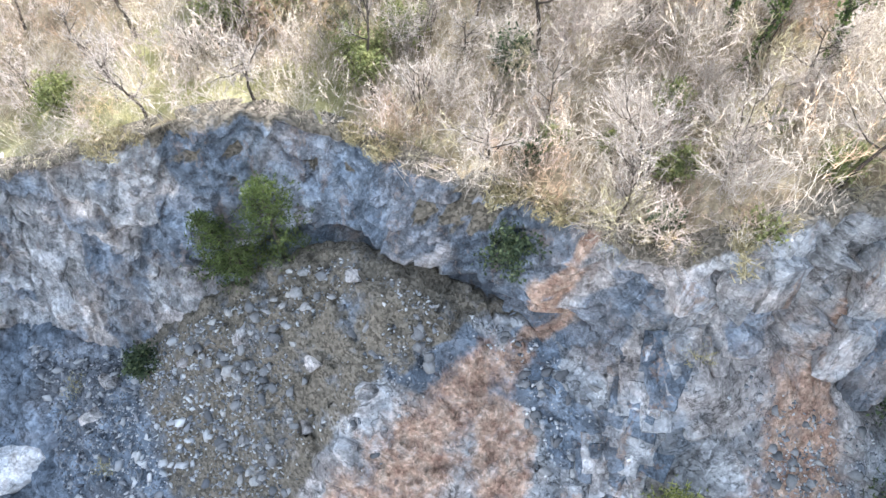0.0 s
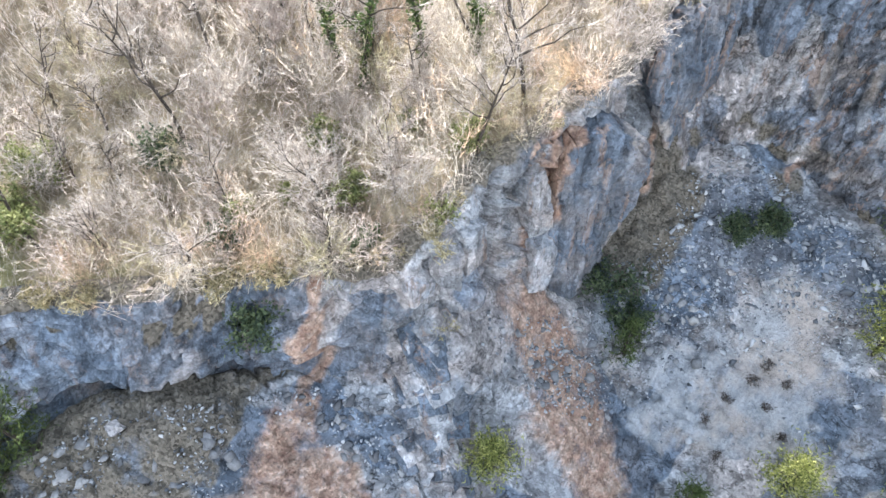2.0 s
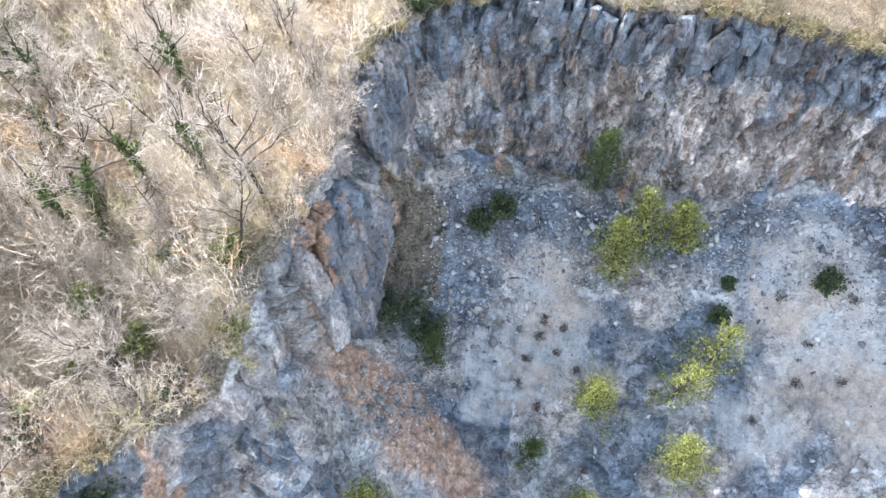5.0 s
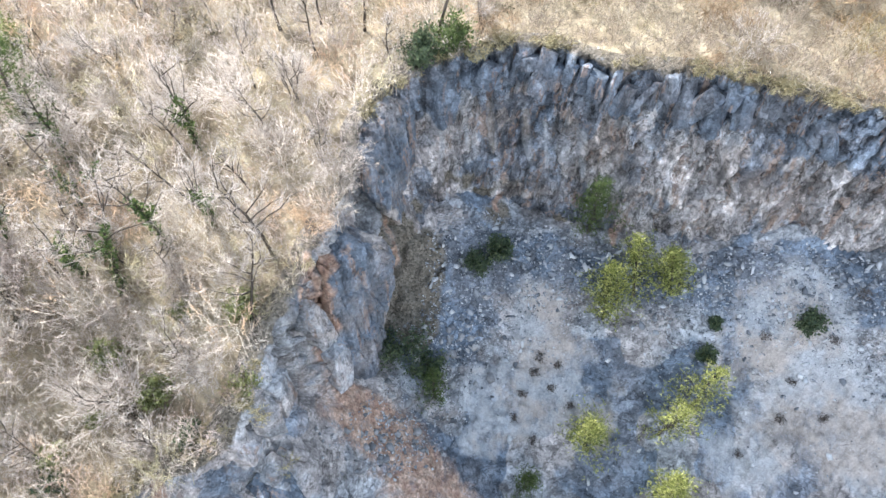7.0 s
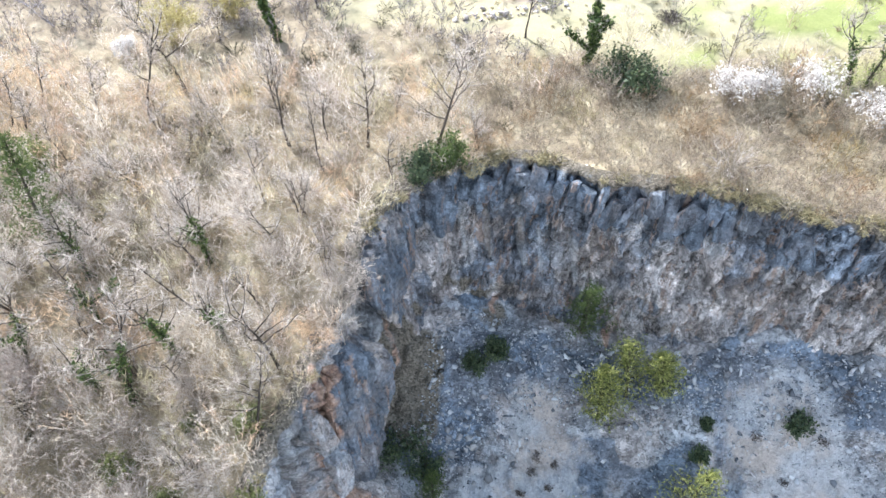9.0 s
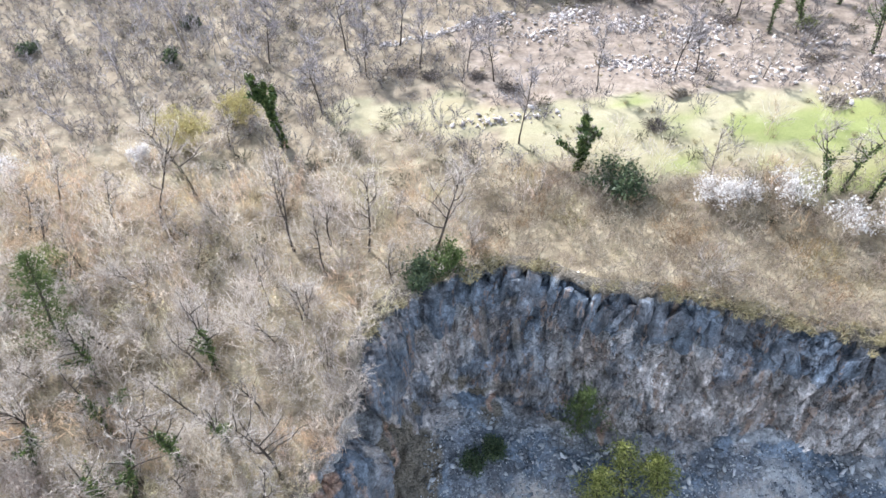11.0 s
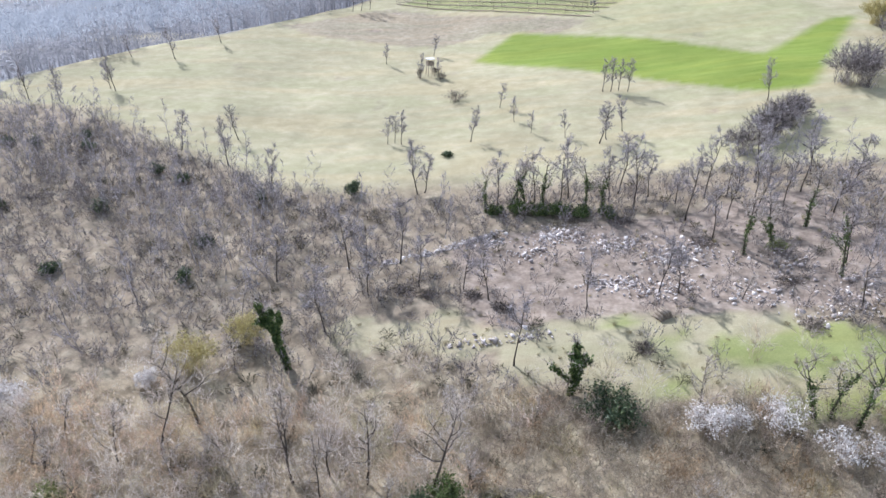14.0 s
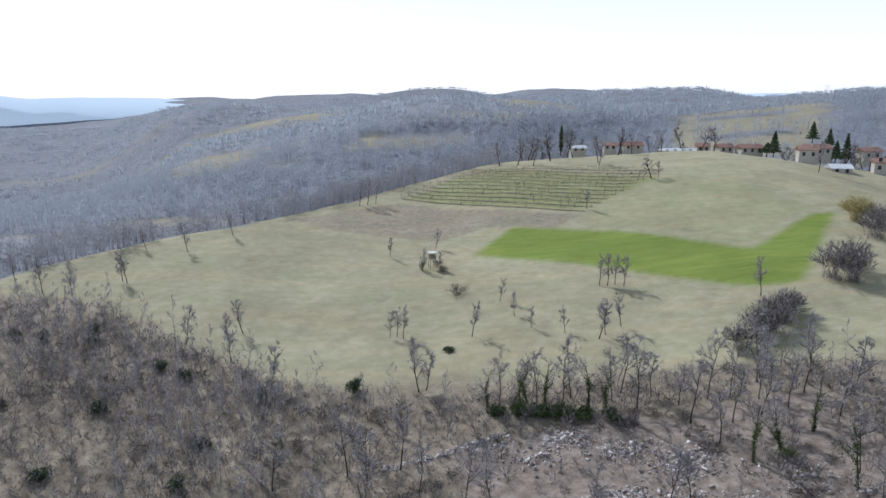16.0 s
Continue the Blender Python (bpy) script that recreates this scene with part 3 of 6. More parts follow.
def build_ground():
    xs = axis(-60, 70, 1.1, -3800, 3800, 1.12, 1.5, 40, 65)
    ys = axis(-24, 100, 1.0, -2500, 4200, 1.06, 1.5, 0, 150)
    gx, gy = np.meshgrid(xs, ys)
    x, y = gx.ravel(), gy.ravel()
    z = ground_z(x, y)
    near = (np.abs(x) < 90) & (y < 130)
    z = z + np.where(near, 0.16 * fbm(x / 1.7, y / 1.7, 0, 3, 51), 0)
    hole = inside(RIM_LINE, x, y)
    d, _ = nearest(RIM_LINE, np.where(near, x, 999), np.where(near, y, 999))
    hole |= (d < 0.25)
    edge = valley_edge(y)
    wig = 6 * fbm(x / 25, y / 25, 0, 3, 61)
    field = smooth(y + wig * 0.6 - 6 * bump(x, y, 20, 84, 30), 84, 92) * smooth(x - edge + wig, -12, -4) * (1 - smooth(y, 300, 360)) * (1 - smooth(x + wig, 150, 170))
    jx, jy = x + 2.2 * fbm(x / 4, y / 4, 0, 3, 62), y + 2.2 * fbm(x / 4, y / 4, 0, 3, 64)
    open_ = poly_mask(jx, jy, CLEARING)
    field = field * smooth(y - field_line(x) + 0.5 * wig, -3, 3)
    field = np.maximum(field, 0.8 * open_)
    crop = 0.4 * poly_mask(x, y, [(-10, 198), (38, 175), (66, 198), (15, 232)]) + 0.3 * smooth(fbm(x / 3, y / 3, 0, 3, 69) + 0.9 * bump(x, y, -28, -3, 4) + 0.6 * bump(x, y, -33, -12, 4), 0.45, 0.9) * (y < 8) + 0.92 * poly_mask(x, y, CROP, 1.0) + 0.13 * poly_mask(x, y, [(37, 163), (54, 154), (68, 142), (92, 164), (84, 190), (62, 195), (40, 176)], 2.0) + 0.58 * open_ * smooth(fbm(x / 6, y / 4, 0, 3, 63) + 0.09 * (x - 29), 0.0, 0.7)
    bare = 0.55 * poly_mask(x, y, TILLED) + 0.95 * smooth(rubble_zone(x, y) + 0.35 * fbm(x / 5, y / 5, 0, 3, 65), 0.3, 0.6)
    bare = np.maximum(bare, 0.3 * smooth(y + 4 * fbm(x / 6, y / 6, 0, 2, 66), 50, 60) * (1 - field) * (y < 135))
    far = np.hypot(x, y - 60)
    # far wooded ground, which takes the haze-tinted colour
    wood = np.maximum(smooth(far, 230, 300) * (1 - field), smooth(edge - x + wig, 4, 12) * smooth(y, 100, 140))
    patch = smooth(fbm(x / 130, y / 60, 0, 3, 67), 0.42, 0.5) * smooth(far, 300, 380) * (1 - smooth(far, 1100, 1600))
    patch = np.maximum(patch, terraces(x, y))
    wood = wood * (1 - 0.85 * patch)
    field = np.maximum(field, 0.6 * patch)
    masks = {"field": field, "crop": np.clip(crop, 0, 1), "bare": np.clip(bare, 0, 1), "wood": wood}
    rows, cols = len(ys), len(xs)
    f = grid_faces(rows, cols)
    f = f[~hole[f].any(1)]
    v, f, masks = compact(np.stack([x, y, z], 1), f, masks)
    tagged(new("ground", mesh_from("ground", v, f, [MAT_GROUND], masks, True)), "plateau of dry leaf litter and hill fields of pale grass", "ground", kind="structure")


def build_backdrop():
    """The last ridges, kilometres off; spring haze painted in as pale blue glow."""
    m, nt, bsdf = material("ridge_painted_haze", 1.0, 0.0)
    # pale blue base and emission stand in for the distance haze
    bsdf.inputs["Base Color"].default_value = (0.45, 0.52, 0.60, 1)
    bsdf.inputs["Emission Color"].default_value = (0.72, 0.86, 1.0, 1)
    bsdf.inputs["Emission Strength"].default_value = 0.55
    a = np.linspace(-0.85, 0.85, 260)
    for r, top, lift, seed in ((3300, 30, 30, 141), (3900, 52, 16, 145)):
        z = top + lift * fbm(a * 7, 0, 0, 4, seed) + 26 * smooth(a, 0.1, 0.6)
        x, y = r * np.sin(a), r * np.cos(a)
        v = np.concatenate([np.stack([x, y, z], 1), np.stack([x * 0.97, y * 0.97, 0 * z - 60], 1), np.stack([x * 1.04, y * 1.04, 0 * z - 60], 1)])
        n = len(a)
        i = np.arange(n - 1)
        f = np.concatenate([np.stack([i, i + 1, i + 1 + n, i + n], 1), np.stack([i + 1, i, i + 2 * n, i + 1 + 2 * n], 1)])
        tagged(new("backdrop", mesh_from("backdrop", v, f, [m], None, True)), "ridge on the horizon, haze painted on as pale blue glow", "hills", kind="structure")


def soil_mask(x, y):
    """Rust-red earth: in the gullies of the west wall and the fan under them."""
    s = np.zeros(np.shape(x))
    x, y = x + 0.7 * fbm(x / 2.2, y / 2.2, 0, 3, 151), y + 0.7 * fbm(x / 2.2, y / 2.2, 0, 3, 155)
    for x0, y0, x1, y1, w in ((-13.6, 8.2, -13.2, 5.5, 0.35), (-13.2, 5.5, -12.7, 3, 0.7), (-13, 3, -11.5, -2, 1.6), (-11.5, -2, -10, -6, 2.6), (-6.2, 19.6, -5.9, 18.6, 0.6), (-4.6, 15.8, -1.9, 15.2, 2.2), (-1.9, 15.2, 0.8, 12.6, 2.6), (0.8, 12.6, 3.6, 10.6, 2.2), (-4.6, 16.6, -2.6, 15.6, 1.5), (-10.4, 2.5, -8, 0.5, 1.4),
                             (-2.6, 28.6, -2.0, 27.6, 0.5), (16.6, 32, 15.2, 29.4, 0.35), (7.2, 36, 6.4, 32.5, 0.4)):
        t = np.clip(((x - x0) * (x1 - x0) + (y - y0) * (y1 - y0)) / ((x1 - x0) ** 2 + (y1 - y0) ** 2), 0, 1)
        dd = np.hypot(x - x0 - t * (x1 - x0), y - y0 - t * (y1 - y0))
        s = np.maximum(s, 1 - smooth(dd, 0.3 * w, 1.9 * w))
    return s


def build_floor():
    xs = np.concatenate([np.arange(-50, -35, 1.5), np.arange(-35, 42, 0.24), np.arange(42.4, 82, 1.5)])
    ys = np.concatenate([np.arange(-72, -26, 1.5), np.arange(-26, 35.1, 0.24), np.arange(35.5, 42, 1.0)])
    gx, gy = np.meshgrid(xs, ys)
    x, y = gx.ravel(), gy.ravel()
    z = floor_z(x, y)
    d, _ = nearest(FOOT_LINE, x, y)
    keep = inside(RIM_LINE, x, y) | (nearest(RIM_LINE, x, y)[0] < 0.2)
    inner = inside(FOOT_LINE, x, y)
    z = np.where(inner | (d < 1.2), z, z - 1.2 * (d - 1.2))
    dust = smooth(x, 0, 6) * smooth(d + 1.6 * fbm(x / 3, y / 3, 0, 2, 70), 4.0, 7.0) * smooth(fbm(x / 6, y / 6, 0, 3, 71), -0.45, 0.1)
    pale = ((9.6, 26.2, 1.4), (10.5, 22.6, 2.4), (5.2, 20.0, 1.8), (4.6, 16.4, 1.0), (25, 23.4, 2.6), (29.2, 23.4, 2.2), (24.3, 14.7, 2.6), (29.5, 19.0, 2.4), (32.6, 15, 2.6), (8.5, 19.5, 2.0), (14, 18.5, 1.6))
    dust = np.clip(0.34 * dust + 1.0 * sum(bump(x + fbm(x / 2, y / 2, 0, 3, 76), y + fbm(x / 2, y / 2, 0, 3, 78), a, b, r) for a, b, r in pale), 0, 1)
    moss = 0.88 * smooth(-x - 0.25 * y, 9, 13) * smooth(y, -19, -14) * (1 - smooth(soil_mask(x, y), 0.1, 0.5)) * smooth(fbm(x / 4, y / 4, 0, 3, 73) + 0.9 * np.exp(-(d / 7) ** 2), -0.7, -0.1) + 1.5 * bump(x, y, -0.4, 28.2, 2.0) + 1.1 * bump(x, y, -1.0, 24.9, 1.5) + 0.9 * bump(x, y, 6, 32, 1.8) + 0.7 * bump(x, y, 12.3, 30, 1.4) + 0.8 * bump(x, y, 0, 23.4, 1.2) + 0.8 * bump(x, y, 22, 18, 1.4) + 0.7 * bump(x, y, 17, 12, 2.0)
    # darker blue-grey band along the back wall's foot, and patches
    bluegrey = np.clip(np.exp(-((d - 3.2) / 2.6) ** 2) * smooth(x, -4, 1) + smooth(fbm(x / 5, y / 5, 0, 3, 74), 0.15, 0.45) + bump(x, y, 3.8, 25.5, 2.0) + 0.8 * bump(x, y, 12, 14.4, 2.0) + 0.8 * bump(x, y, 25, 19.6, 1.4) + 1.0 * smooth(-x, 12, 18) * smooth(-y, -2, 2) + 0.8 * bump(x, y, 1.5, 14.5, 2.0) + 0.7 * bump(x, y, -6, 9, 3), 0, 1)
    masks = {"soil": soil_mask(x, y), "dust": dust, "moss": np.clip(moss, 0, 1), "steep": 0 * x, "bluegrey": bluegrey}
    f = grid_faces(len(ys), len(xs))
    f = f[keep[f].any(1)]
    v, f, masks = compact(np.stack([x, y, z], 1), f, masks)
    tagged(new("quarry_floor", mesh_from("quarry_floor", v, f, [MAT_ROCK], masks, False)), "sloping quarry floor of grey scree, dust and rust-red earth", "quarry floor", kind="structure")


def wall_lines(step=0.19):
    n = len(RIM)
    at = []
    for i in range(n):
        p, q = np.array(RIM[i], float), np.array(RIM[(i + 1) % n], float)
        seen = i <= 21
        m = max(2, int(np.linalg.norm(q - p) / (step if seen else 2.0)))
        at += [i + k / m for k in range(m)]
    at = np.array(at)

    def run(points):
        p = np.array(points, float)
        i = np.floor(at).astype(int)
        t = (at - i)[:, None]
        a, b, c, d = p[(i - 1) % n], p[i % n], p[(i + 1) % n], p[(i + 2) % n]
        return 0.5 * (2 * b + (c - a) * t + (2 * a - 5 * b + 4 * c - d) * t ** 2 + (3 * b - a - 3 * c + d) * t ** 3)
    return at, run(RIM), run(FOOT)


def build_wall():
    at, top, foot = wall_lines()
    foot = foot.copy()
    foot[:, 2] -= 1.0
    out = foot[:, :2] - top[:, :2]
    out /= np.maximum(np.linalg.norm(out, axis=1), 0.3)[:, None]
    for _ in range(12):
        out = (np.roll(out, 1, 0) + out * 2 + np.roll(out, -1, 0)) / 4
    out /= np.linalg.norm(out, axis=1)[:, None]
    vs = np.concatenate([[-0.16, -0.12, -0.08, -0.04], np.linspace(0, 1, 78)])
    n, m = len(top), len(vs)
    T, F, O = top[:, None, :], foot[:, None, :], np.concatenate([out, 0 * out[:, :1]], 1)[:, None, :]
    V = np.maximum(vs, 0)[None, :, None]
    u = np.where(V < 0.55, 0.55 * V, 0.3025 + 1.55 * (V - 0.55))
    P = T + (F - T) * np.concatenate([np.broadcast_to(u, (n, m, 2)), np.broadcast_to(V, (n, m, 1))], 2)
    back = np.minimum(vs, 0)[None, :, None] * 12
    P = P + O * back
    lip = (vs < 0)[None, :] & np.ones((n, 1), bool)
    gz = ground_z(P[..., 0], P[..., 1]) + np.where(vs < -0.14, -0.35, 0.06)[None, :]
    P[..., 2] = np.where(lip, gz, P[..., 2])
    x, y, z = P[..., 0], P[..., 1], P[..., 2]
    # broken blocks, flutes under the rim of the back wall, tilted beds, cracks
    vv = np.broadcast_to(vs[None, :], (n, m))
    face = smooth(vv, -0.02, 0.05) * (1 - 0.5 * smooth(vv, 0.85, 1.0))
    s = np.cumsum(np.r_[0, np.linalg.norm(np.diff(top, axis=0), axis=1)])[:, None] + 0 * z
    at2 = np.broadcast_to(at[:, None], (n, m))
    backwall = smooth(at2, 1.0, 2.0) * (1 - smooth(at2, 8.3, 9.2))
    west = 1 - backwall
    low_west = smooth(at2, 14.4, 15.2) * (1 - smooth(at2, 19.4, 20.4))
    wob = 0.5 * fbm(x / 1.4, y / 1.4, z / 1.4, 3, 82)
    lean = s + 0.30 * z + wob
    col, crease = blocks(lean / 1.25, z / 7.0 + wob * 0.15, 0 * z + 0.5, 81, 0.9)
    col2, crease2 = blocks(lean / 0.75, z / 2.6, 0 * z + 0.5, 85, 1.0)
    col3, _ = blocks(lean / 0.55, z / 0.7 + wob * 0.3, 0 * z + 0.5, 88, 1.2)
    big, gap = blocks((x + 0.4 * z) / 2.6 + wob * 0.4, (y - 0.2 * z) / 2.6, (z - 0.3 * x) / 1.9, 91, 1.0)
    small, gap2 = blocks((x + 0.4 * z) / 0.9, y / 0.9, (z - 0.3 * x) / 0.75 + 0.4 * wob, 95, 1.2)
    pits = smooth(fbm(x / 1.1, y / 1.1, z / 0.8, 3, 99), 0.22, 0.5)
    disp = low_west * (0.1 * fbm(x / 0.7, y / 0.7, z / 0.6, 3, 97) - 0.6 * pits * (1 - smooth(vv, 0.45, 0.7)) + 0.05 * vnoise(x / 0.31, y / 0.31, z / 0.31, 101)) + 0.7 * fbm(x / 3.8, y / 3.8, z / 3.8, 3, 83) + 0.06 * fbm(x / 0.7, y / 0.7, z / 0.7, 3, 87)
    disp += backwall * (0.8 * col * (1.15 - 0.8 * vv) - 1.1 * (1 - smooth(crease, 0, 0.2)) * (1.15 - 0.9 * vv) + 0.36 * col2 - 0.28 * (1 - smooth(crease2, 0, 0.2)) + 0.2 * col3)
    # one broad smooth face near the corner of the back wall
    flat = backwall * np.exp(-((x - 1.9 + 0.08 * (z - 10)) / 0.95) ** 4) * smooth(vv, 0.02, 0.06) * (1 - smooth(vv, 0.42, 0.46))
    disp = disp * (1 - 0.85 * flat) + 0.35 * flat
    disp += west * ((0.62 - 0.32 * low_west) * big - 0.5 * (1 - smooth(gap, 0, 0.12)) + (0.26 - 0.18 * low_west) * small - (0.16 - 0.1 * low_west) * (1 - smooth(gap2, 0, 0.16)))
    # a deep cleft beside the leaning slab, an overhang along the low west wall
    cleft = np.exp(-((at2 - 12.22) / 0.13) ** 4) * smooth(vv, 0.1, 0.3) * (1 - smooth(vv, 0.92, 1.0))
    disp -= 6.0 * cleft
    disp += low_west * (1.5 * bump(vv, 0, 0.5, 0, 0.2) - 2.2 * bump(vv, 0, 0.84, 0, 0.09))
    P = P + O * (disp * face)[..., None]
    P[..., 2] += smooth(vv, -0.02, 0.0) * (0.35 * vnoise(s / 0.9, 0, 5.0, 93) + 0.3 * backwall * col2) * (1 - smooth(vv, 0.1, 0.4))
    x, y, z = P[..., 0], P[..., 1], P[..., 2]
    a = np.broadcast_to(at[:, None], (n, m))
    v2 = np.broadcast_to(vs[None, :], (n, m))
    moss = (1 - smooth(v2, 0.0, 0.10)) * 0.9 + low_west * pits * (1 - smooth(v2, 0.3, 0.55))
    dust = 0.5 * smooth(v2 + 0.25 * fbm(s / 5, z / 3, 0, 3, 92), 0.35, 0.6) * (1 - smooth(v2, 0.7, 0.85)) * backwall 
    # chalky runs on the lower face, a pinkish stretch to the east, brown earth along the foot
    runs = sum(np.exp(-((x + 0.12 * (z - 6) - c) / w) ** 2) for c, w in ((1.6, 0.5), (5.6, 0.55), (8.3, 0.6), (3.6, 0.35), (12.5, 0.5), (9.8, 0.3)))
    dust = np.maximum(dust, backwall * np.clip(runs, 0, 1) * smooth(v2, 0.33, 0.42) * (1 - smooth(v2, 0.62, 0.72)))
    dust = np.maximum(dust, 0.6 * backwall * smooth(x, 14, 17) * smooth(v2 + 0.2 * fbm(s / 2.5, z / 2.5, 0, 3, 96), 0.22, 0.45) * (1 - smooth(v2, 0.8, 0.9)))
    dust = dust * (1 - flat)
    moss = np.maximum(moss, (0.62 + 0.5 * fbm(s / 2.2, z, 0, 2, 100)) * backwall * smooth(v2, 0.68, 0.8) * (1 - smooth(x, 12, 16)))
    moss = np.maximum(moss, 1.2 * smooth(at2, 8.3, 8.8) * (1 - smooth(at2, 11.0, 11.6)) * smooth(v2, 0.45, 0.6))
    # darker blue-grey: upper back wall, low west wall and its pits
    masks = {"soil": (np.maximum(soil_mask(x, y) * (1 - 0.9 * cleft), 0.75 * backwall * np.clip(sum(np.exp(-((x + 0.2 * (z - 8) - c) / 0.22) ** 2) for c in (4.4, 6.9, 11.4, 18.2, 21.5, 25.5)), 0, 1) * smooth(v2, 0.1, 0.3)) * (1 - 0.3 * backwall)).ravel(), "dust": dust.ravel(), "moss": moss.ravel(), "pink": (backwall * smooth(v2 + 0.15 * fbm(s / 3, z / 3, 0, 2, 98), 0.22, 0.4) * (0.25 + 0.45 * smooth(x, 8, 15))).ravel(), "steep": (0.35 + 0.65 * backwall * (1 - 0.8 * flat) + 0.15 * low_west).ravel(), "bluegrey": np.clip(1.2 * backwall * (1 - smooth(v2 + 0.12 * fbm(s / 2, 0, 0, 2, 90), 0.25, 0.45)) + 0.6 * backwall * smooth(v2, 0.85, 0.95) + 0.8 * smooth(fbm(s / 4, z / 4, 0, 3, 94), 0.0, 0.4) + low_west * (0.85 + 0.25 * pits) + flat, 0, 1).ravel()}
    verts = P.reshape(-1, 3)
    i = np.arange(n * (m - 1))
    r, c = i // (m - 1), i % (m - 1)
    r2 = (r + 1) % n
    f = np.stack([r * m + c, r * m + c + 1, r2 * m + c + 1, r2 * m + c], 1)
    tagged(new("quarry_wall", mesh_from("quarry_wall", verts, f, [MAT_ROCK], masks, False)), "fractured grey limestone quarry wall with rust streaks", "rock wall", kind="structure")


def stone_shape(rng, flat=0.6, points=14):
    """An angular stone of about unit size: a box with its corners cut and shifted."""
    b = bmesh.new()
    pts = rng.normal(size=(points, 3))
    pts /= np.linalg.norm(pts, axis=1)[:, None]
    pts *= rng.uniform(0.75, 1.1, points)[:, None] * np.array([0.62, 0.5, 0.5 * flat])
    for p in pts:
        b.verts.new(p)
    r = bmesh.ops.convex_hull(b, input=b.verts)
    bmesh.ops.delete(b, geom=[g for g in r["geom_interior"] if isinstance(g, bmesh.types.BMVert)], context="VERTS")
    bmesh.ops.triangulate(b, faces=b.faces)
    b.verts.index_update()
    v = np.array([p.co for p in b.verts])
    f = np.array([[q.index for q in fc.verts] for fc in b.faces])
    b.free()
    return v, f


def spin(rng, n):
    q = rng.normal(size=(n, 4)) * np.array([1, 0.35, 0.35, 1])
    q /= np.linalg.norm(q, axis=1)[:, None]
    w, x, y, z = q.T
    return np.stack([1 - 2 * (y * y + z * z), 2 * (x * y - z * w), 2 * (x * z + y * w), 2 * (x * y + z * w), 1 - 2 * (x * x + z * z), 2 * (y * z - x * w),
                     2 * (x * z - y * w), 2 * (y * z + x * w), 1 - 2 * (x * x + y * y)], 1).reshape(n, 3, 3)


def stone_heap(name, label, category, places, sizes, mat, seed, z_of, sink=0.12):
    rng = np.random.default_rng(seed)
    shapes = [stone_shape(rng, 0.55, 9) for _ in range(14)]
    zs = z_of(places[:, 0], places[:, 1])
    rot = spin(rng, len(places))
    vs, fs, base = [], [], 0
    for (x, y), z, s, R in zip(places, zs, sizes, rot):
        v, f = shapes[int(rng.integers(0, 14))]
        w = (v * s) @ R.T + np.array([x, y, z + s * sink])
        vs.append(w)
        fs.append(f + base)
        base += len(w)
    return tagged(new(name, mesh_from(name, np.concatenate(vs), np.concatenate(fs), [mat])), label, category, kind="stuff")


def build_scree():
    rng = np.random.default_rng(21)
    # grey broken stone under the walls, thinner over the dusty middle
    c = np.stack([rng.uniform(-34, 42, 150000), rng.uniform(-22, 33, 150000)], 1)
    x, y = c.T
    d, _ = nearest(FOOT_LINE, x, y)
    want = 0.03 + 0.9 * np.exp(-((d - 4) / 3.2) ** 2) * smooth(fbm(x / 5, y / 5, 0, 2, 75), -0.35, 0.35) + 0.7 * smooth(-x, 8, 14) * smooth(fbm(x / 3.5, y / 3.5, 0, 2, 77), -0.2, 0.3)
    want += 0.8 * np.exp(-((d - 3.2) / 2.2) ** 2) * smooth(x, -3, 2) + 0.9 * bump(x, y, -1, 16, 2.2) + 1.0 * bump(x, y, 22.5, 27, 3) + 0.9 * bump(x, y, 4.5, 26, 2.5) + 0.7 * bump(x, y, 3.8, 30, 1.6) - 0.6 * soil_mask(x, y) - 0.9 * bump(x, y, -0.6, 27.0, 2.2) + 1.2 * bump(x, y, -25, -19, 4.5)
    ok = inside(FOOT_LINE, x, y) & (d > 0.5) & (rng.uniform(0, 1, len(x)) < want)
    c = c[ok][:17000]
    sizes = np.clip(0.12 * rng.pareto(2.3, len(c)) + 0.13, 0.13, 0.8)
    # the larger stones of the stretch under the west wall lie there one by one
    here = (c[:, 0] > -24) & (c[:, 0] < 6) & (c[:, 1] > -12) & (c[:, 1] < 24)
    order = np.argsort(-np.where(here, sizes, 0))[:290]
    rest = np.ones(len(c), bool)
    rest[order] = False
    stone_heap("scree", "angular grey limestone rubble on the quarry floor", "scree", c[rest], sizes[rest], MAT_STONE, 22, floor_z)
    bed = bpy.data.objects["quarry_floor"]
    shapes = []
    for i in range(14):
        v, f = stone_shape(rng)
        shapes.append(mesh_from("stone", v, f, [MAT_LOOSE]))
    zs = floor_z(c[order, 0], c[order, 1])
    for n, (i, R) in enumerate(zip(order, spin(rng, len(order)))):
        ob = new("stone", shapes[n % 14])
        ob.parent = bed
        ob.matrix_basis = Matrix.Translation((c[i, 0], c[i, 1], zs[n] + 0.1 * sizes[i])) @ Matrix(R.tolist()).to_4x4() @ Matrix.Scale(sizes[i] * 0.95, 4)


def boulder(seed, size, flat, mat, name="boulder"):
    rng = np.random.default_rng(seed)
    v, f = stone_shape(rng, flat)
    b = bmesh.new()
    vv = [b.verts.new(p * size) for p in v]
    for q in f:
        b.faces.new([vv[i] for i in q])
    bmesh.ops.subdivide_edges(b, edges=b.edges, cuts=3, use_grid_fill=True)
    for p in b.verts:
        q = p.co
        k = 0.10 * size * noise.fractal(q * (2.2 / size) + Vector((seed, 0, 0)), 1.0, 2.0, 4)
        p.co = q * (1 + k / max(0.2, q.length) * 0.9)
    me = bpy.data.meshes.new(name)
    b.to_mesh(me)
    b.free()
    me.materials.append(mat)
    return new(name, me)


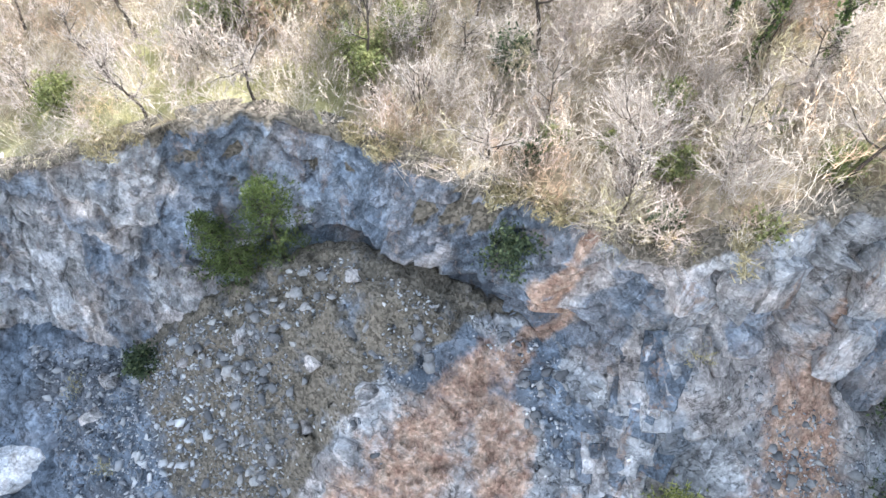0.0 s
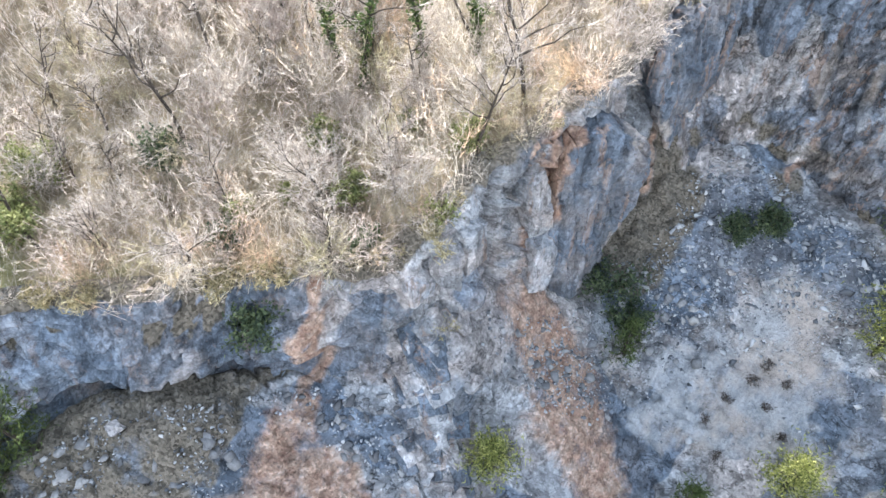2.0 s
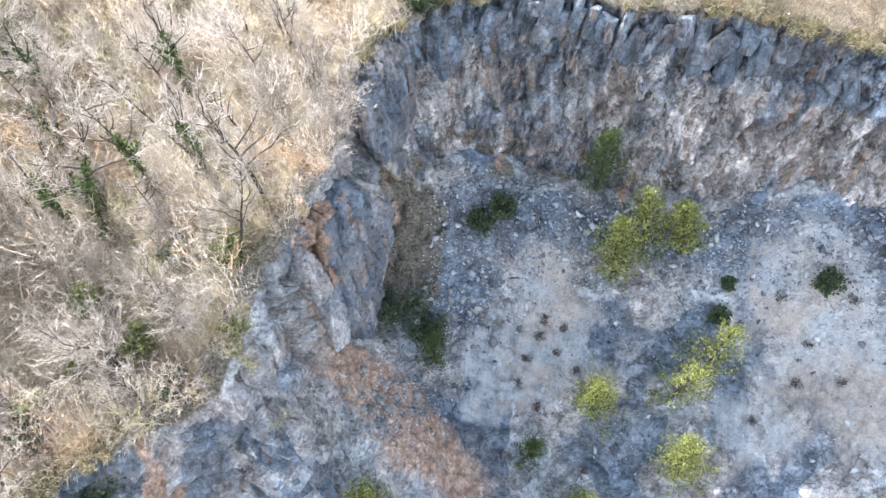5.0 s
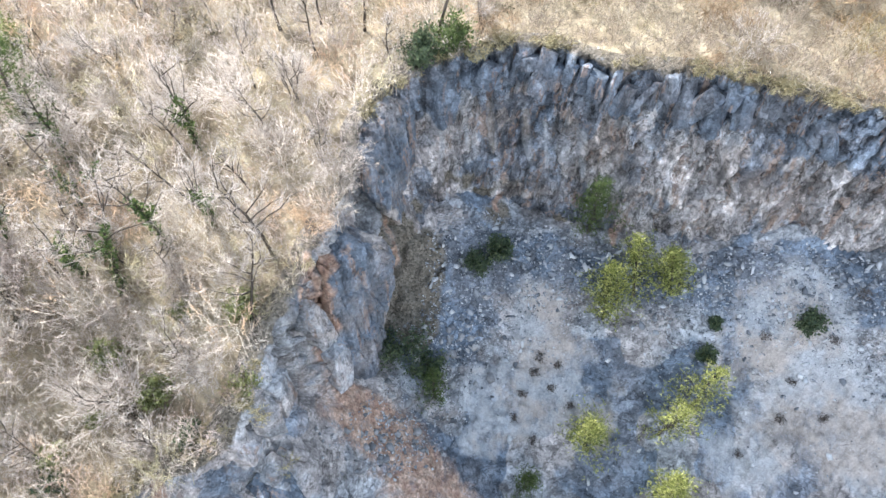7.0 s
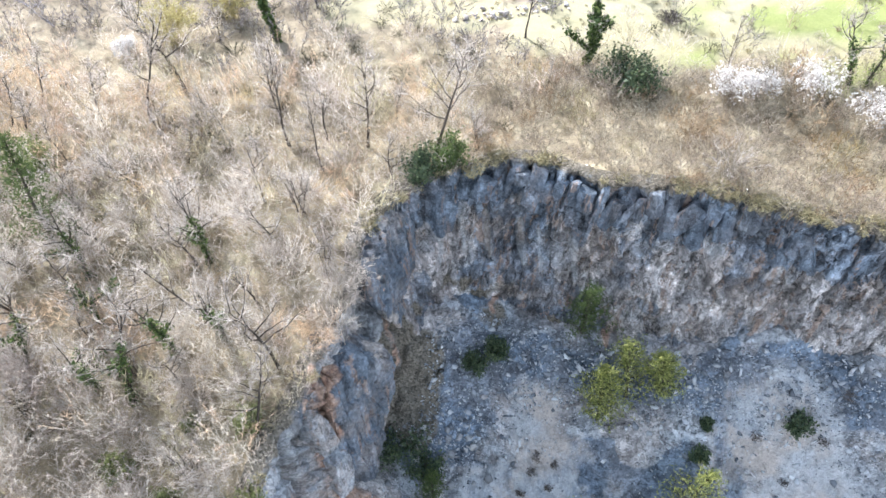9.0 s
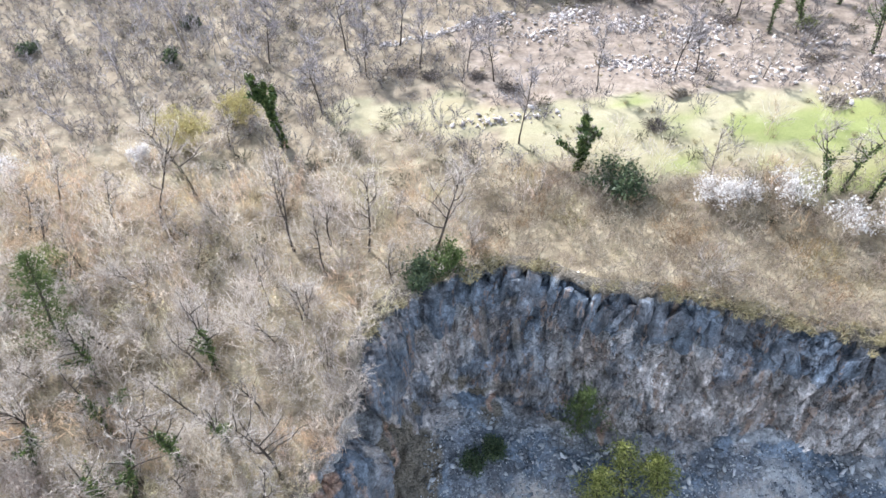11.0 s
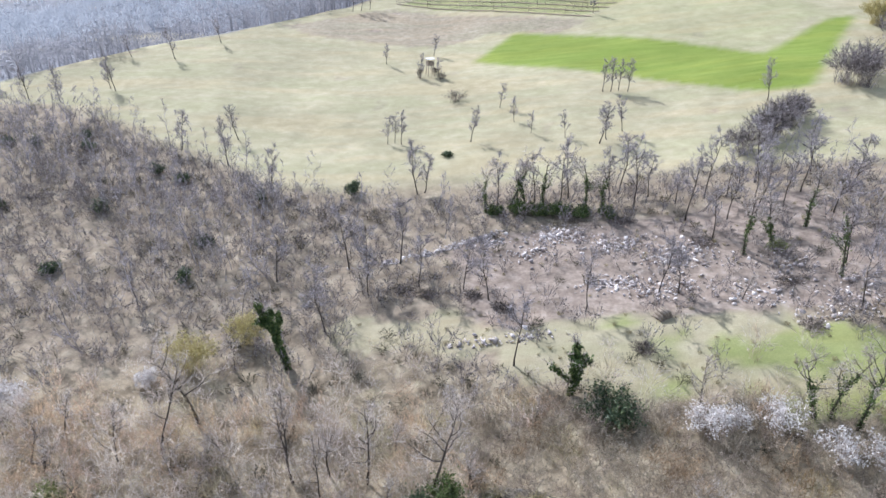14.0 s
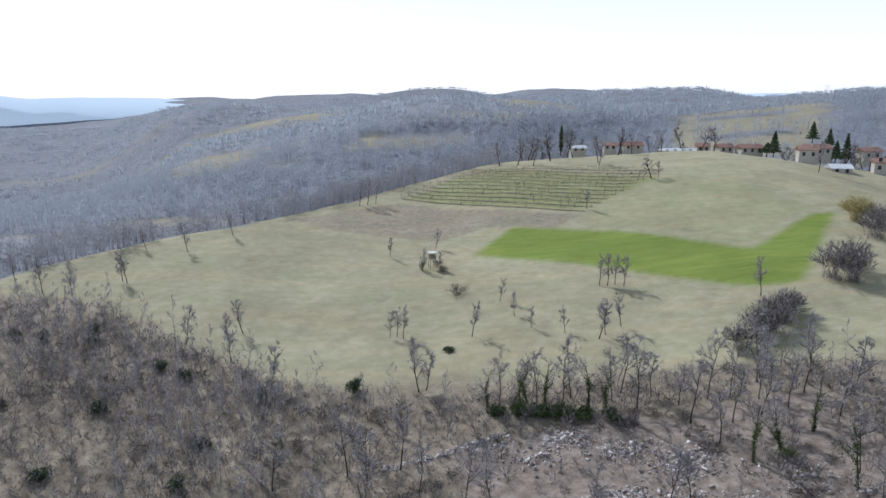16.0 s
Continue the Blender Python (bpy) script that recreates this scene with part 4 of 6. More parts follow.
def build_boulders():
    big = ((-8.4, 13.1, 0.9, 1), (2.1, 20.9, 1.1, 0), (-21.6, -8.4, 1.6, 0), (-17.5, -5.5, 1.2, 0), (-19.4, -2.2, 1.0, 0), (-14.6, -3.6, 1.3, 0), (-15.8, -7.0, 1.0, 0), (-13.2, -5.6, 1.4, 0), (-24.6, -24.8, 4.2, 1), (-24.5, -19.0, 1.6, 0),
           (-22.5, -12.2, 0.9, 0), (-25.4, -17.2, 1.2, 0))
    big += ((5.2, 26.6, 0.8, 0), (7.7, 26.0, 0.7, 0), (24.3, 26.2, 0.8, 0), (26.0, 20.6, 0.9, 0), (-5.6, 10.0, 1.5, 0), (-6.4, 8.2, 1.6, 0), (-7.2, 11.6, 1.3, 0), (-5.0, 7.0, 1.5, 0), (-7.9, 7.4, 1.4, 0), (-4.6, 9.0, 1.2, 0), (-6.0, 5.4, 1.3, 0), (-8.6, 9.9, 1.6, 0), (28.6, 15.2, 0.9, 0), (21.5, 10.5, 1.0, 0),
           (-8.9, 8.6, 1.2, 0), (-6.9, 6.6, 1.0, 0), (-3.9, 6.0, 1.1, 0), (-5.4, 3.6, 1.2, 0))
    for i, (x, y, s, pale) in enumerate(big):
        b = boulder(900 + i, s, 0.75, MAT_PALE if pale else MAT_ROCK)
        b.matrix_basis = pose(x, y, float(floor_z(np.array([x]), np.array([y]))[0]) + 0.12 * s, 20 * math.sin(i), 14 * math.cos(i * 2), 57 * i)
        tagged(b, "white block of limestone among broken rock" if pale else "grey angular limestone boulder lying on scree", "boulder", "" if pale else "boulders on the scree")


def rock_sheet(front, push, near, deep, name, label, chalky, rusty, mat):
    """A thick smooth sheet of rock: its outline, the way into the wall, how far it stands out and reaches in."""
    b = bmesh.new()
    push = Vector(push).normalized()
    f0 = [b.verts.new(Vector(p) - push * near) for p in front]
    f1 = [b.verts.new(Vector(p) + push * deep) for p in front]
    b.faces.new(f0)
    b.faces.new(f1[::-1])
    for i in range(len(front)):
        j = (i + 1) % len(front)
        b.faces.new((f0[j], f0[i], f1[i], f1[j]))
    bmesh.ops.recalc_face_normals(b, faces=b.faces)
    bmesh.ops.bevel(b, geom=[e for e in b.edges], offset=0.18, segments=1, affect="EDGES")
    bmesh.ops.triangulate(b, faces=b.faces)
    for _ in range(6):
        bmesh.ops.subdivide_edges(b, edges=[e for e in b.edges if e.calc_length() > 0.24], cuts=1)
        bmesh.ops.triangulate(b, faces=b.faces)
    b.normal_update()
    me = bpy.data.meshes.new(name)
    b.to_mesh(me)
    nv = len(me.vertices)
    co, no = np.empty(nv * 3, np.float32), np.empty(nv * 3, np.float32)
    me.vertices.foreach_get("co", co)
    me.vertices.foreach_get("normal", no)
    b.free()
    co, no = co.reshape(-1, 3).astype(float), no.reshape(-1, 3).astype(float)
    x, y, z = co.T
    s = x + y
    plate, crack = blocks(s / 1.5, z / 4.0 + 0.2 * s, (x - y) / 3.0, 131, 0.9)
    chip, crack2 = blocks(s / 0.6, z / 1.1 + 0.3 * s, (x - y) / 0.9, 137, 1.0)
    k = 0.3 * fbm(x / 2.5, y / 2.5, z / 3.5, 3, 133) + 0.22 * plate - 0.3 * (1 - smooth(crack, 0, 0.07)) + 0.08 * chip - 0.06 * (1 - smooth(crack2, 0, 0.12))
    co = co + no * k[:, None]
    me.vertices.foreach_set("co", co.astype(np.float32).ravel())
    me.update()
    me.materials.append(mat)

    def along(line, lo, hi):
        best = np.full(len(co), 99.0)
        for p, q in zip(line[:-1], line[1:]):
            p, q = np.array(p), np.array(q)
            t = np.clip((co - p) @ (q - p) / ((q - p) @ (q - p)), 0, 1)
            best = np.minimum(best, np.linalg.norm(co - p - t[:, None] * (q - p), axis=1))
        return 1 - smooth(best + 0.3 * fbm(x / 0.8, y / 0.8, z / 0.8, 2, 141), lo, hi)
    for key, values in (("dust", along(chalky, 0.5, 1.2)), ("soil", along(rusty, 0.7, 1.5)), ("steep", np.full(len(co), 0.85)), ("bluegrey", np.full(len(co), 0.8))):
        me.attributes.new(key, "FLOAT", "POINT").data.foreach_set("value", values.astype(np.float32))
    return tagged(new(name, me), label, "rock slab")


def build_slab():
    """The smooth leaning slab at the corner of the west wall, and the hanging face between it and the back wall."""
    front = [(-5.8, 20.7, 9.3), (-4.7, 22.0, 9.4), (-3.2, 23.9, 8.6), (-2.2, 25.1, 6.3), (-2.5, 24.0, 2.3), (-3.4, 22.2, -1.0), (-4.2, 20.4, -3.6), (-5.2, 19.4, -1.8), (-6.0, 19.4, 3.4), (-6.1, 19.8, 7.5)]
    rock_sheet(front, (-0.79, 0.61, -0.06), 1.0, 2.4, "rock_slab", "huge smooth grey rock slab leaning on the quarry wall", front[2:6], [front[0], front[9], (-6.0, 19.6, 5.0)], MAT_SLAB)
    face = [(-3.9, 27.6, 11.1), (-3.7, 29.6, 12.0), (-2.4, 32.2, 12.6), (-0.6, 34.0, 12.4), (-0.5, 33.6, 8.5), (-1.2, 32.8, 3.9), (-2.0, 29.6, 2.7), (-2.9, 28.0, 6.5)]
    rock_sheet(face, (-0.87, 0.45, 0.05), 0.5, 2.0, "rock_slab", "hanging grey rock face with a pale lower edge", face[5:8], [(-2.2, 28.9, 3.2), (-2.2, 28.5, 2.0)], MAT_SLAB)


def crag(name, seed, size, mat=None, rust=0.0, cuts=3):
    """A jointed block of the wall, longer one way."""
    rng = np.random.default_rng(seed)
    b = bmesh.new()
    sc = Vector(size)
    # a skewed box with some corners broken off
    for cx in (-1, 1):
        for cy in (-1, 1):
            for cz in (-1, 1):
                k = rng.uniform(0.72, 1.05, 3)
                p = np.array([cx, cy, cz]) * k
                if rng.random() < 0.45:
                    for a in range(3):
                        q = p.copy()
                        q[a] *= rng.uniform(0.25, 0.6)
                        b.verts.new((q[0] * sc.x, q[1] * sc.y, q[2] * sc.z))
                else:
                    b.verts.new((p[0] * sc.x, p[1] * sc.y, p[2] * sc.z))
    r = bmesh.ops.convex_hull(b, input=b.verts)
    bmesh.ops.delete(b, geom=[g for g in r["geom_interior"] if isinstance(g, bmesh.types.BMVert)], context="VERTS")
    bmesh.ops.triangulate(b, faces=b.faces)
    for _ in range(cuts):
        bmesh.ops.subdivide_edges(b, edges=[e for e in b.edges if e.calc_length() > 0.3], cuts=1)
        bmesh.ops.triangulate(b, faces=b.faces)
    b.normal_update()
    for p in b.verts:
        q = p.co + Vector((seed, 0, 0))
        p.co += p.normal * (0.07 * noise.fractal(q * 1.1, 1.0, 2.0, 3) + 0.05 * noise.cell(q * 2.2))
    me = bpy.data.meshes.new(name)
    b.to_mesh(me)
    b.free()
    me.materials.append(mat or MAT_ROCK)
    n = len(me.vertices)
    for key, value in (("steep", 0.8), ("bluegrey", 0.9 if mat is MAT_BLUE else 0.6), ("soil", rust)):
        me.attributes.new(key, "FLOAT", "POINT").data.foreach_set("value", np.full(n, value, np.float32))
    return new(name, me)


def build_crags():
    rng = np.random.default_rng(61)
    # upright blocks along the brink of the back wall
    at, top, foot = wall_lines(0.5)
    pick = [i for i in range(len(at)) if 2.6 < at[i] < 8.2]
    n = 0
    for i in pick[::2]:
        if rng.random() < (0.1 if 8.5 < top[i, 0] < 22 else 0.4):
            continue
        w = rng.uniform(0.26, 0.75)
        h = rng.uniform(0.6, 1.9)
        o = (foot[i] - top[i]) / max(0.5, np.linalg.norm((foot[i] - top[i])[:2]))
        ob = crag("rim_block", 950 + n, (w, w * 0.8, h), MAT_BLUE)
        ob.matrix_basis = pose(top[i, 0] + 0.6 * o[0], top[i, 1] + 0.6 * o[1], top[i, 2] - 1.0 * h + rng.uniform(-1.1, 0.0), rng.normal(-6, 9), rng.normal(10, 9), rng.uniform(-45, 45))
        tagged(ob, "upright blue-grey limestone block at the brink", "rock", "blocks along the rim")
        n += 1
    # thick dipping beds of the outcrop under the low rim
    for i in range(120):
        t = i / 119
        x, y = -9.6 + 6.2 * t + rng.normal(0, 0.8), 10.2 - 5.4 * t + rng.normal(0, 1.0)
        k = rng.uniform(0.5, 1.15)
        ob = crag("rock_outcrop", 1100 + i, (k, k * rng.uniform(0.5, 0.9), rng.uniform(0.12, 0.3)), MAT_CRAG if i % 3 else MAT_BLUE, 0.0, 2)
        ob.matrix_basis = pose(x, y, float(floor_z(np.array([x]), np.array([y]))[0]) + 0.2, rng.normal(10, 6), rng.normal(34, 7), rng.normal(-28, 14))
        tagged(ob, "blue-grey bedded outcrop dipping to the quarry floor", "rock", "beds of the outcrop")
    # pillars beside the dark cleft
    for i, (x, y, z, sx, sy, sz, tilt) in enumerate(((-6.5, 18.4, 6.0, 0.8, 0.7, 2.6, 8), (-6.2, 19.0, 3.6, 0.8, 0.7, 2.8, 10), (-7.9, 13.4, 7.0, 0.9, 0.8, 1.4, -6), (-8.4, 12.0, 6.6, 1.0, 0.8, 1.2, 4), (-9.6, 10.6, 6.0, 1.1, 0.9, 1.0, 10), (-8.6, 13.6, 8.6, 0.6, 0.6, 0.8, 0), (-5.4, 18.0, 1.6, 0.9, 0.7, 1.9, 12))):
        ob = crag("rock_pillar", 1030 + i, (sx, sy, sz), MAT_CRAG, 0.25 if i in (0, 1, 6) else 0.0)
        ob.matrix_basis = pose(x, y, z, tilt, -tilt, 40 * i)
        tagged(ob, "jagged grey rock pillar beside a dark cleft", "rock", "pillars of the west wall")


build_ground()
build_backdrop()
build_floor()
build_wall()
build_scree()
build_boulders()
build_slab()
build_crags()

# ---- plants: shapes ----
def unit(v):
    return v / max(1e-9, np.linalg.norm(v))


def tubes(segs, sides=5):
    """Tapered tubes: rows of x0 y0 z0 r0 x1 y1 z1 r1."""
    s = np.asarray(segs, float).reshape(-1, 8)
    a, ra, b, rb = s[:, :3], s[:, 3], s[:, 4:7], s[:, 7]
    d = b - a
    d /= np.maximum(np.linalg.norm(d, axis=1), 1e-9)[:, None]
    ref = np.where(np.abs(d[:, 2:3]) < 0.9, [[0, 0, 1.0]], [[1.0, 0, 0]])
    u = np.cross(d, ref)
    u /= np.linalg.norm(u, axis=1)[:, None]
    w = np.cross(d, u)
    ang = np.arange(sides) * 2 * np.pi / sides
    ring = u[:, None, :] * np.cos(ang)[None, :, None] + w[:, None, :] * np.sin(ang)[None, :, None]
    va = a[:, None, :] + ring * ra[:, None, None]
    vb = b[:, None, :] + ring * rb[:, None, None]
    n = len(s)
    v = np.concatenate([va, vb], 1).reshape(-1, 3)
    i = np.arange(sides)
    f = np.stack([i, (i + 1) % sides, (i + 1) % sides + sides, i + sides], 1)
    f = (f[None] + (np.arange(n) * 2 * sides)[:, None, None]).reshape(-1, 4)
    return v, f


def strips(a, b, w0, w1, rng):
    """Thin flat twigs from a to b, each running out to a point."""
    a, b = np.asarray(a, float), np.asarray(b, float)
    d = b - a
    r = np.cross(d, rng.normal(size=d.shape))
    r /= np.maximum(np.linalg.norm(r, axis=1), 1e-9)[:, None]
    w = 0.7 * (w0 + w1)
    v = np.stack([a - r * w / 2, a + r * w / 2, b], 1).reshape(-1, 3)
    return v, np.arange(len(v)).reshape(-1, 3)


def ribbons(segs, k=1.0):
    """Flat strips for thin branches, the same rows as tubes takes."""
    s = np.asarray(segs, float).reshape(-1, 8)
    a, b = s[:, :3], s[:, 4:7]
    d = b - a
    r = np.cross(d, np.array([0.35, -0.75, 0.55])[None, :])
    r /= np.maximum(np.linalg.norm(r, axis=1), 1e-9)[:, None]
    v = np.stack([a - r * s[:, 3:4] * k, a + r * s[:, 3:4] * k, b + r * s[:, 7:8] * k, b - r * s[:, 7:8] * k], 1).reshape(-1, 3)
    i = np.arange(0, len(v), 4)
    return v, np.concatenate([np.stack([i, i + 1, i + 2], 1), np.stack([i, i + 2, i + 3], 1)])


def leaves(c, size, rng, flat=0.0):
    """Small quads round the places c."""
    c = np.asarray(c, float)
    n = len(c)
    u = rng.normal(size=(n, 3))
    u[:, 2] *= 1 - flat
    u /= np.linalg.norm(u, axis=1)[:, None]
    w = np.cross(u, rng.normal(size=(n, 3)))
    w /= np.maximum(np.linalg.norm(w, axis=1), 1e-9)[:, None]
    s = (size * rng.uniform(0.6, 1.4, n))[:, None]
    v = np.stack([c - u * s - w * s * 0.5, c + u * s * 0.2 - w * s * 0.6, c + u * s + w * s * 0.4, c - u * s * 0.3 + w * s * 0.6], 1).reshape(-1, 3)
    return v, np.arange(len(v)).reshape(-1, 4)


def joined(*pieces):
    vs, fs, base = [], [], 0
    for v, f in pieces:
        if len(v):
            vs.append(v)
            fs.append(f + base)
            base += len(v)
    return np.concatenate(vs), np.concatenate(fs)


def skeleton(rng, height, radius, lean=0.12, limbs=9, spread=0.42, low=0.3, twigs=12, upright=0.7, stems=1):
    """A bare tree: thick wood, thin branches, twig ends."""
    thick, thin, ta, tb = [], [], [], []
    for st in range(stems):
        p = np.array([rng.normal(0, 0.15 * (stems > 1)), rng.normal(0, 0.15 * (stems > 1)), 0.0])
        way = unit(np.array([rng.normal(0, lean + 0.18 * (stems > 1)), rng.normal(0, lean + 0.18 * (stems > 1)), 1]))
        pts, n = [p - way * 0.3], 7
        h = height * (1 if st == 0 else rng.uniform(0.6, 0.95))
        for k in range(n):
            way = unit(way + rng.normal(0, 0.10, 3) + np.array([0, 0, 0.05]))
            pts.append(pts[-1] + way * h / n)
        pts = np.array(pts)
        rad = radius * (1 - 0.88 * np.linspace(0, 1, n + 1)) * (1 if st == 0 else 0.8)
        for k in range(n):
            thick.append([*pts[k], rad[k] * (1.35 if k == 0 else 1), *pts[k + 1], rad[k + 1]])
        for i in range(max(3, limbs // stems)):
            t = low + (1 - low) * (i + rng.uniform(0, 0.9)) / max(3, limbs // stems) * 0.97
            k = min(n - 1, int(t * n))
            q = pts[k] + (pts[k + 1] - pts[k]) * (t * n - k)
            az = rng.uniform(0, 2 * np.pi)
            w = unit(np.array([math.cos(az), math.sin(az), upright * rng.uniform(0.5, 1.5)]))
            length = height * spread * (1.15 - 0.7 * t) * rng.uniform(0.7, 1.25)
            r = radius * 0.42 * (1.15 - 0.75 * t)
            m = 4
            for j in range(m):
                w = unit(w + rng.normal(0, 0.2, 3) + np.array([0, 0, 0.12]))
                q2 = q + w * length / m
                thick.append([*q, r * (1 - j / m) + 0.012, *q2, r * (1 - (j + 1) / m) + 0.012])
                for _ in range(2 if j else 1):
                    bw = unit(w + rng.normal(0, 0.65, 3) + np.array([0, 0, 0.15]))
                    bl = length * rng.uniform(0.25, 0.5)
                    b0 = q + (q2 - q) * rng.uniform(0, 1)
                    b1 = b0 + bw * bl * 0.55
                    b2 = b1 + unit(bw + rng.normal(0, 0.35, 3)) * bl * 0.5
                    thin += [[*b0, 0.02, *b1, 0.014], [*b1, 0.014, *b2, 0.007]]
                    for _ in range(twigs):
                        s = b0 + (b1 - b0) * rng.uniform(0.3, 1) if rng.random() < 0.5 else b1 + (b2 - b1) * rng.uniform(0, 1)
                        ta.append(s)
                        tb.append(s + unit(bw + rng.normal(0, 0.7, 3)) * rng.uniform(0.25, 0.75) * (0.4 + height / 12))
                q = q2
    return thick, thin, np.array(ta), np.array(tb)


def part(name, me, parent, label=""):
    ob = new(name, me)
    ob.parent = parent
    if label:
        ob["label"] = label
    return ob


def shell(name):
    e = new(name)
    e.empty_display_size = 0.3
    return e


def bare_tree(seed, height, radius, name="bare_tree", twig=None, wide=0.03, **k):
    rng = np.random.default_rng(seed)
    thick, thin, a, b = skeleton(rng, height, radius, **k)
    t = shell(name)
    part("trunk", mesh_from("trunk", *tubes(thick, 5), [MAT_BARK]), t)
    part("crown", mesh_from("crown", *joined(ribbons(thin, 1.3 * (wide / 0.03) ** 0.5), strips(a, b, wide, 0.4 * wide, rng)), [twig or MAT_TWIG]), t, "bare grey-brown twigs")
    return t


def ivy_tree(seed, height, radius, cover=0.75, name="ivy_tree", leaf=0.13, count=1500, **k):
    rng = np.random.default_rng(seed)
    thick, thin, a, b = skeleton(rng, height, radius, **k)
    t = shell(name)
    part("trunk", mesh_from("trunk", *tubes(thick, 5), [MAT_BARK]), t)
    part("crown", mesh_from("crown", *joined(ribbons(thin, 1.3), strips(a, b, 0.03, 0.012, rng)), [MAT_TWIG]), t, "bare grey-brown twigs")
    s = np.array(thick)
    s = np.concatenate([s[:7][s[:7, 2] < height * cover]] * 3 + [s[7:][s[7:, 2] < height * cover * 0.8][:10 if cover < 0.8 else 60]])
    pick = rng.integers(0, len(s), count)
    f = rng.uniform(0, 1, count)[:, None]
    c = s[pick, :3] * (1 - f) + s[pick, 4:7] * f + rng.normal(0, 0.16, (count, 3))
    part("ivy", mesh_from("ivy", *leaves(c, leaf, rng), [MAT_IVY]), t, "dark green ivy leaves")
    return t


def pine_tree(seed, height, width, name="pine_tree", sparse=1.0, mat=None):
    rng = np.random.default_rng(seed)
    t = shell(name)
    trunk, limbs, c = [], [], []
    p = np.array([0, 0, -0.3])
    way = unit(np.array([rng.normal(0, 0.06), rng.normal(0, 0.06), 1]))
    n = 8
    pts = [p]
    for k in range(n):
        way = unit(way + rng.normal(0, 0.05, 3))
        pts.append(pts[-1] + way * (height + 0.3) / n)
    for k in range(n):
        trunk.append([*pts[k], 0.13 * (1 - k / n) + 0.02, *pts[k + 1], 0.13 * (1 - (k + 1) / n) + 0.02])
    pts = np.array(pts)
    for h in np.arange(0.14, 0.99, 0.07):
        q = pts[min(n - 1, int(h * n))] + (pts[min(n, int(h * n) + 1)] - pts[min(n - 1, int(h * n))]) * (h * n % 1)
        reach = width / 2 * (1.0 - 0.85 * h ** 1.6) * (0.75 + 0.25 * smooth(h, 0.1, 0.3))
        for az in np.arange(0, 6.28, 6.28 / 6) + rng.uniform(0, 6.28):
            if rng.random() > 0.92 * sparse:
                continue
            w = unit(np.array([math.cos(az), math.sin(az), 0.35 + 0.5 * h + rng.normal(0, 0.12)]))
            length = reach * rng.uniform(0.5, 1.3)
            e = q + w * length
            limbs.append([*q, 0.025, *e, 0.008])
            m = int(10 * sparse + 6 * length)
            f = rng.uniform(0.3, 1.05, m)[:, None]
            c.append(q + (e - q) * f + rng.normal(0, 0.13 + 0.08 * length, (m, 3)) * np.array([1, 1, 0.75]))
    c = np.concatenate(c)
    part("trunk", mesh_from("trunk", *tubes(trunk, 6), [MAT_BARK]), t)
    part("branchwork", mesh_from("branchwork", *tubes(limbs, 3), [MAT_BARK]), t)
    # needle tufts: a few thin blades from each centre
    a = np.repeat(c, 5, 0)
    b = a + rng.normal(0, 0.13, a.shape) + np.array([0, 0, 0.05])
    part("foliage", mesh_from("foliage", *strips(a, b, 0.055, 0.03, rng), [mat or MAT_PINE]), t, "yellow-green needle tufts")
    return t


def leafy_bush(seed, height, width, mat, name="evergreen_bush", leaf=0.09, count=1600, lumps=17):
    """Stems that fan out from one foot, each with a ragged cloud of leaves."""
    rng = np.random.default_rng(seed)
    t = shell(name)
    stems, c = [], []
    for i in range(lumps):
        az, r = rng.uniform(0, 6.28), width / 2 * math.sqrt(rng.uniform(0, 0.95))
        e = np.array([r * math.cos(az), r * math.sin(az), height * (0.95 - 0.55 * (2 * r / width) ** 2) * rng.uniform(0.55, 1.0)])
        stems.append([0, 0, -0.2, 0.04, *e, 0.015])
        m = int(count / lumps * rng.uniform(0.5, 1.5))
        q = rng.normal(0, 1, (m, 3)) * np.array([width * 0.085, width * 0.085, height * 0.10])
        along = rng.uniform(0.45, 1.05, m)[:, None]
        c.append(e * along + q)
    c = np.concatenate(c)
    c[:, 2] = np.maximum(c[:, 2], 0.03)
    part("stem", mesh_from("stem", *tubes(stems, 4), [MAT_BARK]), t)
    part("foliage", mesh_from("foliage", *leaves(c, leaf, rng), [mat]), t)
    return t


def twig_bush(seed, height, width, mat, name="bare_shrub", stems=26, twigs=9, tips=None, wide=0.02):
    """Many stems from one foot, fanning out into twigs; tips: blossom or catkins."""
    rng = np.random.default_rng(seed)
    v, f, c = bush_shape(rng, height, width, stems, twigs, wide)
    t = shell(name)
    part("twig_crown", mesh_from("twig_crown", v, f, [mat]), t)
    if tips:
        pick = c[rng.integers(0, len(c), 1500)] + rng.normal(0, 0.12, (1500, 3))
        part("blossom", mesh_from("blossom", *leaves(pick, 0.085, rng), [tips]), t)
    return t


